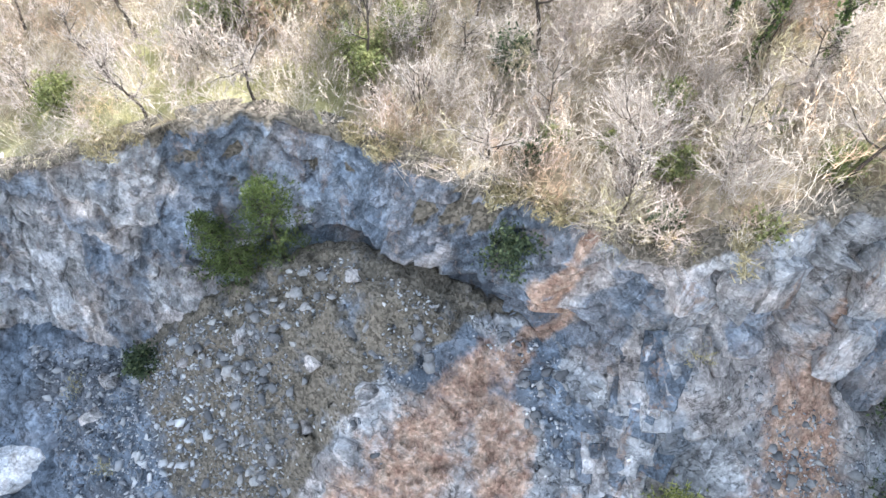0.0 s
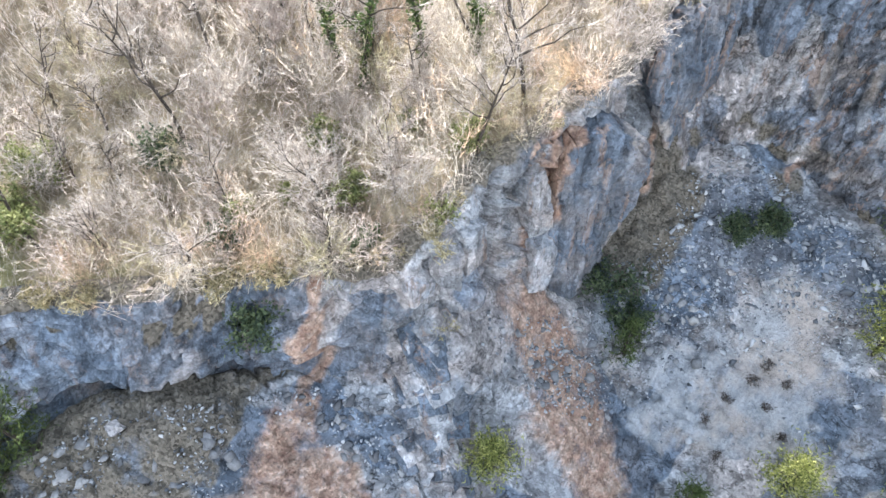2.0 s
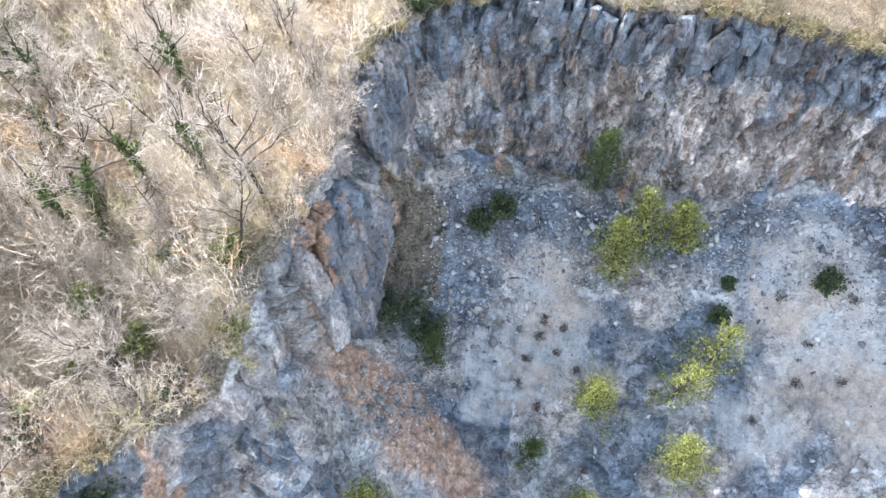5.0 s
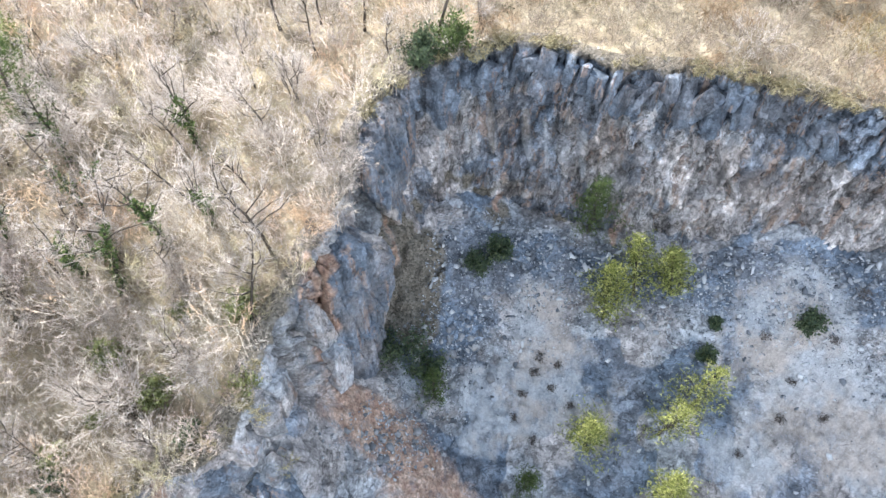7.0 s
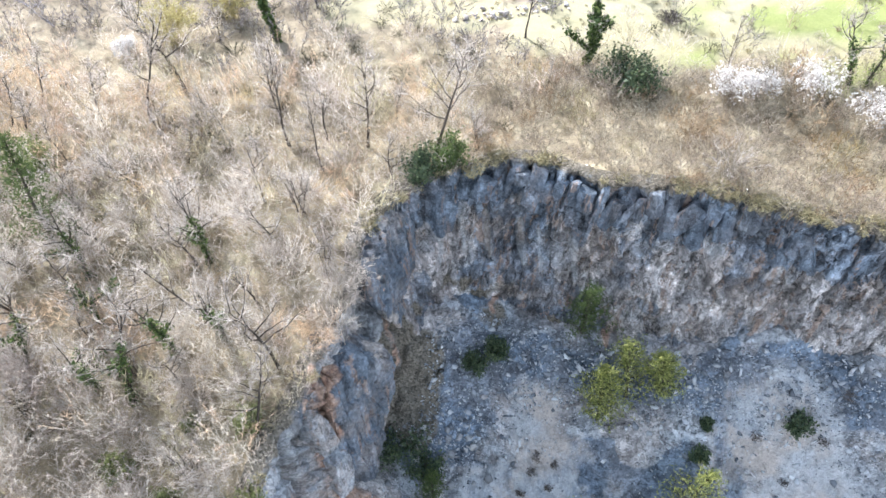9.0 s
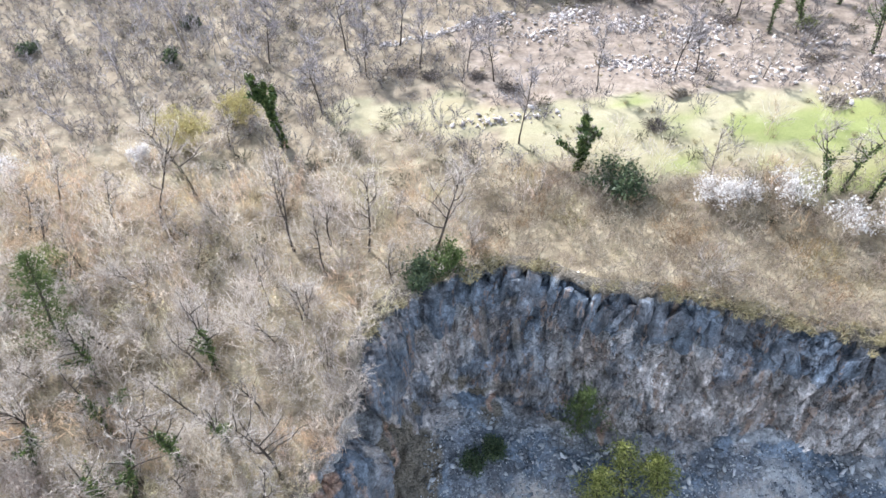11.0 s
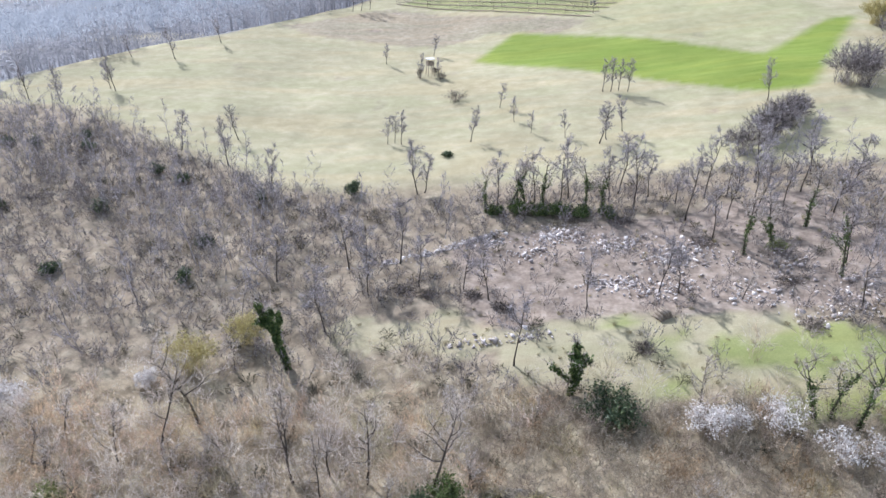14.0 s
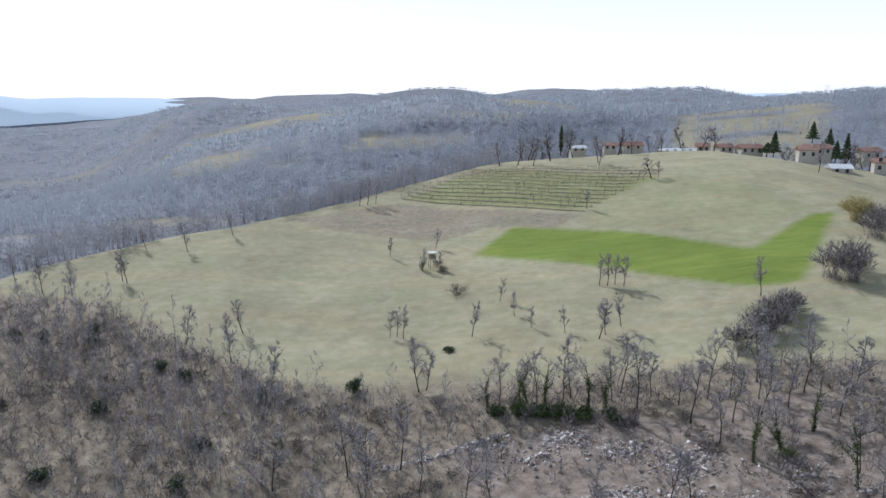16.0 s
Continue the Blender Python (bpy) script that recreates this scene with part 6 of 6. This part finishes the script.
    one(leafy_bush(670, 1.6, 2.6, MAT_LEAF, "mistletoe", 0.1, 900), 42.0, 69.8, "yellow-green bush under the bare trees", "bush")
    one(twig_bush(671, 4.2, 5.4, MAT_CATKIN, "catkin_shrub", 90, 16, MAT_CATKIN, 0.045), -23.0, 53.0, "shrub covered in yellow catkins", "shrub")
    one(twig_bush(672, 3.6, 4.4, MAT_CATKIN, "catkin_shrub", 80, 14, MAT_CATKIN, 0.045), -18.6, 57.5, "smaller shrub with yellow catkins", "shrub")
    one(leafy_bush(673, 3.2, 5.6, MAT_EVERGREEN, "evergreen_bush", 0.12, 3600), 16.9, 46.0, "broad dark evergreen thicket", "bush")
    for i, (x, y, s) in enumerate(((25.0, 43.4, 1.1), (27.5, 44.0, 0.8), (31.5, 43.6, 1.2), (35.2, 40.6, 1.0), (38.8, 39.8, 1.0), (-37.8, 47.6, 1.0), (-39.8, 48.5, 0.8), (-26.5, 50.9, 0.6))):
        one(twig_bush(680 + i, 2.8 * s, 3.8 * s, MAT_TWIG, "blossoming_shrub", 40, 10, MAT_BLOSSOM, 0.025), x, y, "blackthorn in white blossom at the wood's edge", "shrub", "blossoming shrubs", 61 * i)
    for i, (x, y, w) in enumerate(((22.2, 53.7, 3.4), (0.3, 66.2, 3.0), (39.4, 55.1, 3.4), (20.0, 82.0, 6.0), (26.0, 79.5, 4.0), (5.6, 65.5, 2.4), (34, 72.5, 4.0), (40.5, 63, 4.2), (9, 62.5, 4.0), (-2.5, 67.5, 5.0))):
        one(twig_bush(700 + i, 0.7, w, MAT_BRUSH, "brush_pile", 100, 10, None, 0.045), x, y, "low heap of cut dark brushwood", "brush pile", "brush piles", 23 * i)
    stand = ((-6.6, 66.6), (-0.7, 68.2), (4.6, 67.0), (7.4, 64.5), (-9.5, 72.0), (-7.0, 70.8), (-3.3, 73.6), (17.8, 61.0), (28.3, 62.8), (26.2, 63.1), (9.2, 53.0), (-17.9, 69.4), (-10.6, 59.5), (28.3, 83.2), (33.9, 83.4), (35.7, 73.8), (45.0, 57.0), (48, 66), (43, 79), (38, 84), (18.5, 85.0), (31, 86), (10, 87), (12.8, 87.5), (15.2, 87), (20, 87.4), (25.5, 86.2), (27.2, 88), (41, 84), (44.5, 83), (47, 80), (50.5, 83), (52, 77), (54, 88), (46, 87), (49, 91), (50, 70), (53, 66), (42.5, 74), (39, 78), (34, 79), (56, 81))
    kinds = [bare_tree(720 + i, h, 0.10, lean=0.06, limbs=10, spread=0.36, low=0.35, twigs=15, upright=0.95, twig=MAT_WOODSIDE, wide=0.04) for i, h in enumerate((8.0, 9.0, 7.0))]
    for i, (x, y) in enumerate(stand):
        src = kinds[i % 3]
        t = src if i < 3 else copy_thing(src, Matrix.Identity(4))
        one(t, x, y, "slender bare tree standing in the cleared strip", "tree", "bare trees of the clearing", 83 * i, 0.8 + 0.05 * (i % 7))


def plant_field():
    one(leafy_bush(800, 2.6, 2.8, MAT_EVERGREEN, "juniper", 0.12, 1500, 9), -11.1, 93.3, "dark green juniper at the foot of the field", "bush")
    one(leafy_bush(801, 0.9, 2.0, MAT_EVERGREEN, "low_bush", 0.1, 700), 3.0, 105.8, "low dark bush in the pale grass", "bush")
    one(twig_bush(802, 2.2, 5.5, MAT_BRUSH, "bare_shrub", 60, 12, None, 0.05), 4.9, 129.4, "rounded dark shrub in the field", "shrub", "field shrubs")
    for i, (x, y, h, w) in enumerate(((2.0, 142.6, 1.6, 2.6), (-2.6, 144.2, 2.2, 2.2), (0.8, 146.8, 1.4, 2.0))):
        one(twig_bush(804 + i, h, w, MAT_BRUSH, "bare_shrub", 40, 10, None, 0.05), x, y, "dark bare shrub beside the hunting hide", "shrub", "field shrubs", 40 * i)
    trees = ((-10.4, 152.6, 4.5), (0.2, 157, 5), (-58.6, 155.8, 7), (-50.8, 166, 6), (-65, 137.3, 7), (-66.5, 138.5, 6), (-73.3, 131, 7), (-80, 132, 7), (-89.7, 139, 6), (-69, 157, 5), (-7.4, 111.5, 5), (-6.2, 112, 5), (-4.9, 111.4, 5.5), (-1.6, 93.4, 8.5), (-0.6, 93.8, 6.5))
    trees += ((7.0, 110.5, 6), (13, 124, 4.5), (33, 128, 6), (34.5, 127.8, 6.5), (36, 128, 6), (37.5, 127.2, 6), (28, 105.5, 7), (29.4, 106.6, 6), (32.6, 109.1, 6), (59.7, 117, 7), (17.5, 112.1, 4), (15.1, 117.2, 4.5), (22.9, 108.7, 4.5), (-32.7, 103.1, 7.5), (-33.9, 114, 6.5), (-42.3, 109, 7), (-24, 94, 7), (-2.5, 143.5, 5), (1.6, 143, 4.5), (-19.8, 192.1, 8), (-17.5, 193, 7), (-22, 191.5, 7), (53.2, 222, 8), (65, 197, 5), (40, 176, 5), (116, 205, 9))
    kinds = [bare_tree(810 + i, 6.0, 0.085, limbs=10, spread=0.32, low=0.25, twigs=14, upright=1.2, twig=MAT_WOODSIDE, wide=0.036) for i in range(4)]
    for i, (x, y, h) in enumerate(trees):
        src = kinds[i % 4]
        t = src if i < 4 else copy_thing(src, Matrix.Identity(4))
        one(t, x, y, "lone bare tree standing in the pale field", "tree", "field trees", 71 * i, h / 6)
    mounds = ((48, 97, 6, 4), (61, 109, 5, 4), (52.5, 100.5, 6.5, 5), (55.0, 102.5, 7, 5.5), (58.5, 106, 6.5, 5), (75, 121, 8, 6.5), (77.5, 119, 7, 6), (80, 124, 7, 6), (100, 149, 7, 5), (96, 143, 8, 6))
    for i, (x, y, w, h) in enumerate(mounds):
        one(twig_bush(830 + i, h * 1.1, w * 1.15, MAT_THICKET, "hedge_thicket", 120, 16, None, 0.07), x, y, "tall rounded bare thicket of the hedge", "thicket", "hedge thickets", 29 * i)
    one(twig_bush(845, 6.0, 8.0, MAT_CATKIN, "catkin_shrub", 140, 18, MAT_CATKIN, 0.09), 97.5, 153.0, "bright yellow flowering shrub in the hedge", "shrub")


plant_woods()
plant_scrub()
plant_far_woods()
plant_quarry()
plant_plateau()
plant_field()

# ---- made things: vineyard, hide, houses, rubble, wood pile ----
def box(b, x0, x1, y0, y1, z0, z1):
    v = [b.verts.new(p) for p in ((x0, y0, z0), (x1, y0, z0), (x1, y1, z0), (x0, y1, z0), (x0, y0, z1), (x1, y0, z1), (x1, y1, z1), (x0, y1, z1))]
    for q in ((3, 2, 1, 0), (4, 5, 6, 7), (0, 1, 5, 4), (1, 2, 6, 5), (2, 3, 7, 6), (3, 0, 4, 7)):
        b.faces.new([v[i] for i in q])


def done(b, name, mat, parent=None, label="", bevel=0.0):
    if bevel:
        bmesh.ops.bevel(b, geom=list(b.edges), offset=bevel, segments=1, affect="EDGES")
    bmesh.ops.recalc_face_normals(b, faces=b.faces)
    me = bpy.data.meshes.new(name)
    b.to_mesh(me)
    b.free()
    me.materials.append(mat)
    ob = new(name, me)
    ob.parent = parent
    if label:
        ob["label"] = label
    return ob


def plain_material(name, a, c, scale=1.5, rough=0.85):
    m, nt, bsdf = material(name, rough, 0.25)
    col = ramp(nt, noise_tex(nt, scale, 6, 0.65), (0.3, a), (0.7, c))
    colour(nt, bsdf, col)
    relief(nt, bsdf, noise_tex(nt, scale * 4, 4, 0.6), 0.3, 0.02)
    return m


MAT_PLASTER = plain_material("weathered_plaster", (0.40, 0.37, 0.33), (0.60, 0.57, 0.52))
MAT_TILE = plain_material("clay_roof_tiles", (0.27, 0.15, 0.115), (0.42, 0.27, 0.215), 2.5)
MAT_TIMBER = plain_material("grey_timber", (0.16, 0.13, 0.10), (0.34, 0.29, 0.24), 3.0)
MAT_PANE = plain_material("dark_window", (0.03, 0.035, 0.04), (0.07, 0.08, 0.09), 0.5, 0.15)
MAT_SHEET = plain_material("pale_sheet_roof", (0.62, 0.64, 0.66), (0.80, 0.81, 0.82), 1.0, 0.5)
MAT_RUBBLE = island_material("pale_field_stone", ((0.0, (0.26, 0.23, 0.225)), (0.5, (0.54, 0.49, 0.475)), (1.0, (0.82, 0.77, 0.755))), 0.92)


def build_vineyard():
    a, b_, c = np.array([-10.5, 199.0]), np.array([38.0, 174.5]), np.array([14.9, 232.0])
    along, across = b_ - a, (c - a) - (b_ - a) * 0.06
    n = 12
    rng = np.random.default_rng(33)
    for r in range(n):
        p0 = a + across * (r / (n - 1)) + along * 0.02 * r / n
        p1 = p0 + along * (1.02 + 0.012 * r)
        length = np.linalg.norm(p1 - p0)
        m = int(length / 3.2)
        row = shell("vine_row")
        z0 = float(ground_z(np.array([p0[0]]), np.array([p0[1]]))[0])
        row.matrix_basis = pose(p0[0], p0[1], z0)
        t = np.linspace(0, 1, m + 1)
        q = p0 + (p1 - p0) * t[:, None]
        z = ground_z(q[:, 0], q[:, 1]) - z0
        q = q - p0
        posts = [[x, y, zz - 0.2, 0.06, x, y, zz + 1.7, 0.05] for (x, y), zz in zip(q, z)]
        for i in range(0, m + 1, 3):
            part("post", mesh_from("post", *tubes([posts[i]], 5), [MAT_TIMBER]), row)
        s, e = [], []
        for i in range(m):
            for h in (0.7, 1.15, 1.55):
                s.append([*q[i], z[i] + h])
                e.append([*q[i + 1], z[i + 1] + h])
        f = rng.uniform(0, m, 260)
        k = f.astype(int)
        base = q[k] + (q[k + 1] - q[k]) * (f - k)[:, None]
        bz = z[k] + (z[k + 1] - z[k]) * (f - k)
        A = np.column_stack([base, bz + rng.uniform(0, 0.9, 260)])
        B = A + rng.normal(0, 0.35, (260, 3)) + np.array([0, 0, 0.45])
        part("vine", mesh_from("vine", *joined(strips(s, e, 0.05, 0.05, rng), strips(A, B, 0.06, 0.03, rng)), [MAT_BRUSH]), row, "bare brown vine shoots tied along wires")
        # the turned earth under the row
        w = unit(np.array([-along[1], along[0]])) * 0.26
        zz = z + 0.05
        v = np.concatenate([np.column_stack([q - w, zz]), np.column_stack([q, zz + 0.16]), np.column_stack([q + w, zz])])
        i = np.arange(m)
        fc = np.concatenate([np.stack([i, i + 1, i + m + 2, i + m + 1], 1), np.stack([i + m + 1, i + m + 2, i + 2 * m + 3, i + 2 * m + 2], 1)])
        part("earth_ridge", mesh_from("earth_ridge", v, fc, [MAT_EARTH]), row, "brown hoed earth")
        tagged(row, "row of bare pruned vines on posts over brown earth", "vine row", "vineyard rows")


MAT_EARTH = plain_material("hoed_earth", (0.20, 0.155, 0.11), (0.34, 0.28, 0.21), 2.0)


def build_hide():
    """A hunter's raised hide on legs."""
    x, y = -0.4, 145.5
    h = shell("raised_hide")
    h.matrix_basis = pose(x, y, float(ground_z(np.array([x]), np.array([y]))[0]), 0, 0, 20) @ Matrix.Scale(0.75, 4)
    for sx in (-1, 1):
        for sy in (-1, 1):
            part("leg", mesh_from("leg", *tubes([[sx * 1.0, sy * 1.0, -0.2, 0.08, sx * 0.75, sy * 0.75, 2.9, 0.07]], 6), [MAT_TIMBER]), h)
    b = bmesh.new()
    box(b, -0.95, 0.95, -0.95, 0.95, 2.9, 3.05)
    done(b, "platform", MAT_TIMBER, h)
    b = bmesh.new()
    for q in ((-0.9, 0.9, -0.9, -0.82), (-0.9, 0.9, 0.82, 0.9), (-0.9, -0.82, -0.82, 0.82), (0.82, 0.9, -0.82, 0.82)):
        box(b, *q, 3.05, 3.95)
    done(b, "cabin_wall", MAT_TIMBER, h)
    for sx in (-0.86, 0.86):
        for sy in (-0.86, 0.86):
            b = bmesh.new()
            box(b, sx - 0.05, sx + 0.05, sy - 0.05, sy + 0.05, 3.95, 4.7)
            done(b, "roof_post", MAT_TIMBER, h)
    b = bmesh.new()
    box(b, -1.15, 1.15, -1.15, 1.15, 4.7, 4.8)
    done(b, "roof", MAT_SHEET, h, "pale sheet-metal roof")
    rungs = shell("ladder")
    rungs.parent = h
    rungs.matrix_basis = Matrix.Identity(4)
    for sx in (-0.25, 0.25):
        part("rail", mesh_from("rail", *tubes([[sx, -1.9, 0, 0.035, sx, -0.95, 3.0, 0.035]], 5), [MAT_TIMBER]), rungs)
    for k in range(8):
        t = (k + 0.5) / 8
        part("rung", mesh_from("rung", *tubes([[-0.25, -1.9 + 0.95 * t, 3 * t, 0.025, 0.25, -1.9 + 0.95 * t, 3 * t, 0.025]], 5), [MAT_TIMBER]), rungs)
    tagged(h, "wooden hunting hide on four legs in the field", "hide")


def house(x, y, z, w, d, wall_h, roof_h, turn, roof_mat, label, chimney=True, rows=1, name="house"):
    e = shell(name)
    e.matrix_basis = pose(x, y, z, 0, 0, turn)
    b = bmesh.new()
    box(b, -w / 2, w / 2, -d / 2, d / 2, -3.0, wall_h)
    done(b, "wall", MAT_PLASTER, e)
    b = bmesh.new()
    o = 0.45
    pts = [(-w / 2 - o, -d / 2 - o, wall_h), (w / 2 + o, -d / 2 - o, wall_h), (w / 2 + o, d / 2 + o, wall_h), (-w / 2 - o, d / 2 + o, wall_h), (-w / 2 - o, 0, wall_h + roof_h), (w / 2 + o, 0, wall_h + roof_h)]
    v = [b.verts.new(p) for p in pts] + [b.verts.new((p[0], p[1], p[2] + 0.2)) for p in pts]
    for q in ((6, 7, 11, 10), (8, 9, 10, 11), (7, 8, 11), (9, 6, 10), (1, 0, 4, 5), (3, 2, 5, 4), (2, 1, 5), (0, 3, 4), (0, 1, 7, 6), (2, 3, 9, 8), (1, 2, 8, 7), (3, 0, 6, 9)):
        b.faces.new([v[i] for i in q])
    roof = done(b, "roof", roof_mat, e)
    if chimney:
        b = bmesh.new()
        box(b, w * 0.2, w * 0.2 + 0.6, -0.3, 0.3, wall_h + roof_h * 0.5, wall_h + roof_h + 0.9)
        done(b, "chimney", MAT_PLASTER, roof)
    n = max(2, int(w / 2.8))
    for r in range(rows):
        for i in range(n):
            cx = -w / 2 + w * (i + 0.5) / n
            z0 = 0.9 + 2.7 * r
            b = bmesh.new()
            box(b, cx - 0.5, cx + 0.5, -d / 2 - 0.06, -d / 2 + 0.02, z0, z0 + 1.3)
            win = done(b, "window", MAT_PANE, e)
            b = bmesh.new()
            box(b, cx - 0.62, cx + 0.62, -d / 2 - 0.14, -d / 2 - 0.005, z0 - 0.1, z0)
            done(b, "sill", MAT_PLASTER, win)
    tagged(e, label, "house", "houses behind the hill")
    return e


def build_village():
    homes = ((127.5, 214, 38.2, 10, 8, 3.2, 2.0, -8, MAT_SHEET, 1), (76, 268, 40.8, 13, 8, 3.0, 2.4, 4, MAT_TILE, 1), (92, 262, 39.6, 20, 7, 2.4, 1.2, 3, MAT_SHEET, 1), (104, 268, 40.2, 8, 7, 3.2, 2.2, -10, MAT_TILE, 1))
    homes += (
                                               (118, 258, 40.2, 14, 8, 3.4, 2.4, 5, MAT_TILE, 1), (131, 241, 41.2, 10, 8, 4.2, 2.4, -14, MAT_TILE, 1), (140, 252, 41.4, 16, 8, 3.6, 2.4, 8, MAT_TILE, 1), (151, 229, 37.6, 10, 8, 4.6, 2.4, -20, MAT_TILE, 2), (55, 268, 40.0, 9, 7, 2.6, 1.6, 6, MAT_SHEET, 1),
                                               (166, 262, 39, 13, 8, 4.4, 2.4, 10, MAT_TILE, 1), (110, 262, 40.3, 9, 7, 3.2, 2.2, 8, MAT_TILE, 1), (68, 270, 40.6, 8, 7, 3.0, 1.8, -6, MAT_TILE, 1))
    for x, y, z, w, d, h, rh, turn, mat, rows in homes:
        house(x, y, z - (0.6 if 50 < x < 120 else 1.6), w * 0.6, d * 0.6, h * 0.66, rh * 0.6, turn, mat, "plastered village house with a pale flat-pitched roof" if mat is MAT_SHEET else "plastered village house with red clay-tile roof", mat is MAT_TILE, rows)
    rng = np.random.default_rng(40)
    for i, (x, y, z, h, w, kind) in enumerate(((48.4, 268, 40.0, 10.0, 2.0, "cypress"), (129.8, 263, 40, 11, 6, "conifer"), (163, 298, 43, 10, 6, "conifer"), (165, 288, 41, 9, 5, "conifer"), (155, 258, 38, 13, 5, "conifer"), (150, 256, 38, 9, 6, "conifer"), (123, 254, 40.5, 5, 6, "conifer"), (160, 240, 37, 8, 6, "conifer"))):
        t = shell("cypress" if kind == "cypress" else "conifer")
        h = h * (0.95 if kind == "cypress" else 0.72)
        t.matrix_basis = pose(x, y, z)
        part("trunk", mesh_from("trunk", *tubes([[0, 0, -2, 0.2, 0, 0, h * 0.9, 0.05]], 6), [MAT_BARK]), t)
        n = 1500
        hh = rng.uniform(0.02, 1, n) ** 1.2
        r = w / 2 * (np.sin(np.pi * np.clip(hh * 0.85 + 0.12, 0, 1)) if kind == "cypress" else (1.02 - hh)) * np.sqrt(rng.uniform(0.2, 1, n)) * (0.8 + 0.3 * np.sin(hh * 40))
        az = rng.uniform(0, 6.28, n)
        part("crown", mesh_from("crown", *leaves(np.stack([r * np.cos(az), r * np.sin(az), h * hh], 1), 0.3, rng), [MAT_EVERGREEN]), t)
        tagged(t, "tall narrow dark cypress beside the houses" if kind == "cypress" else "dark green conifer among the houses", "tree", "" if kind == "cypress" else "conifers of the village")


def plant_village():
    rng = np.random.default_rng(77)
    kinds = [bare_tree(860 + i, 9.0, 0.22, limbs=9, spread=0.42, low=0.3, twigs=10, upright=0.9, twig=MAT_WOODSIDE, wide=0.10) for i in range(3)]
    spots = [(54, 227), (63, 197), (66, 248), (33, 232), (28, 236), (22, 240), (72, 252), (40, 240), (47, 246), (84, 256)]
    for k in range(44):
        x = rng.uniform(20, 190)
        spots.append((x, (rng.uniform(272, 315) if k % 3 else rng.uniform(252, 262)) - 0.16 * max(0, x - 105)))
    for i, (x, y) in enumerate(spots):
        src = kinds[i % 3]
        t = src if i < 3 else copy_thing(src, Matrix.Identity(4))
        one(t, x, y, "tall bare tree among the village houses", "tree", "bare trees of the village", 67 * i, rng.uniform(0.75, 1.15) * (0.65 if i < 2 else 1.0))


def build_rubble():
    rng = np.random.default_rng(51)
    c = []
    for x, y, sx, sy, n in ((17.0, 77.6, 1.9, 1.3, 330), (24, 74.0, 2.2, 0.9, 250), (30.5, 70, 2.2, 1.6, 380), (22, 65.5, 1.9, 0.9, 260), (27.5, 63.5, 2.4, 1.0, 130), (36, 61.5, 2.4, 1.2, 140), (44, 57, 3, 1.3, 150), (13, 74, 2.0, 1.2, 110), (8, 78, 1.6, 0.8, 90), (6, 56.8, 2.0, 0.5, 70), (11, 57.0, 1.4, 0.4, 40), (41, 66, 3, 2, 120), (47, 60, 3, 2, 110)):
        c.append(rng.normal(0, 1, (n, 2)) * [sx, sy] + [x, y])
    # a tumbled dry wall along the wood's edge
    t = rng.uniform(0, 1, 520)
    wall = np.stack([-9 + 19 * t, np.interp(-9 + 19 * t, [-9, -3, 4, 10], [72.0, 74.5, 77.5, 80.2])], 1) + rng.normal(0, 0.35, (520, 2))
    c.append(wall)
    c = np.concatenate(c)
    stone_heap("stone_rubble", "pale pinkish-white field stones heaped on bare ground", "stones", c, np.clip(0.2 * rng.pareto(2.5, len(c)) + 0.24, 0.24, 0.8), MAT_RUBBLE, 52, ground_z, 0.2)


def build_wood_pile():
    p = shell("log_pile")
    p.matrix_basis = pose(25.4, 58.6, float(ground_z(np.array([25.4]), np.array([58.6]))[0]), 0, 0, 25)
    k = 0
    for lay, n in enumerate((5, 4, 3)):
        for i in range(n):
            xx = (i - (n - 1) / 2) * 0.36
            zz = 0.18 + lay * 0.31
            v, f = tubes([[xx, -0.6, zz, 0.17, xx, 0.6, zz, 0.16]], 8)
            cap = np.array([[0, 1, 2, 3], [0, 3, 4, 7], [4, 5, 6, 7]])
            part("log", mesh_from("log", v, np.concatenate([f, cap[:, ::-1], cap + 8]), [MAT_TIMBER]), p)
            k += 1
    tagged(p, "small stack of cut grey logs beside the clearing", "log pile")


build_vineyard()
build_hide()
build_village()
plant_village()
plant_village()
build_rubble()
build_wood_pile()
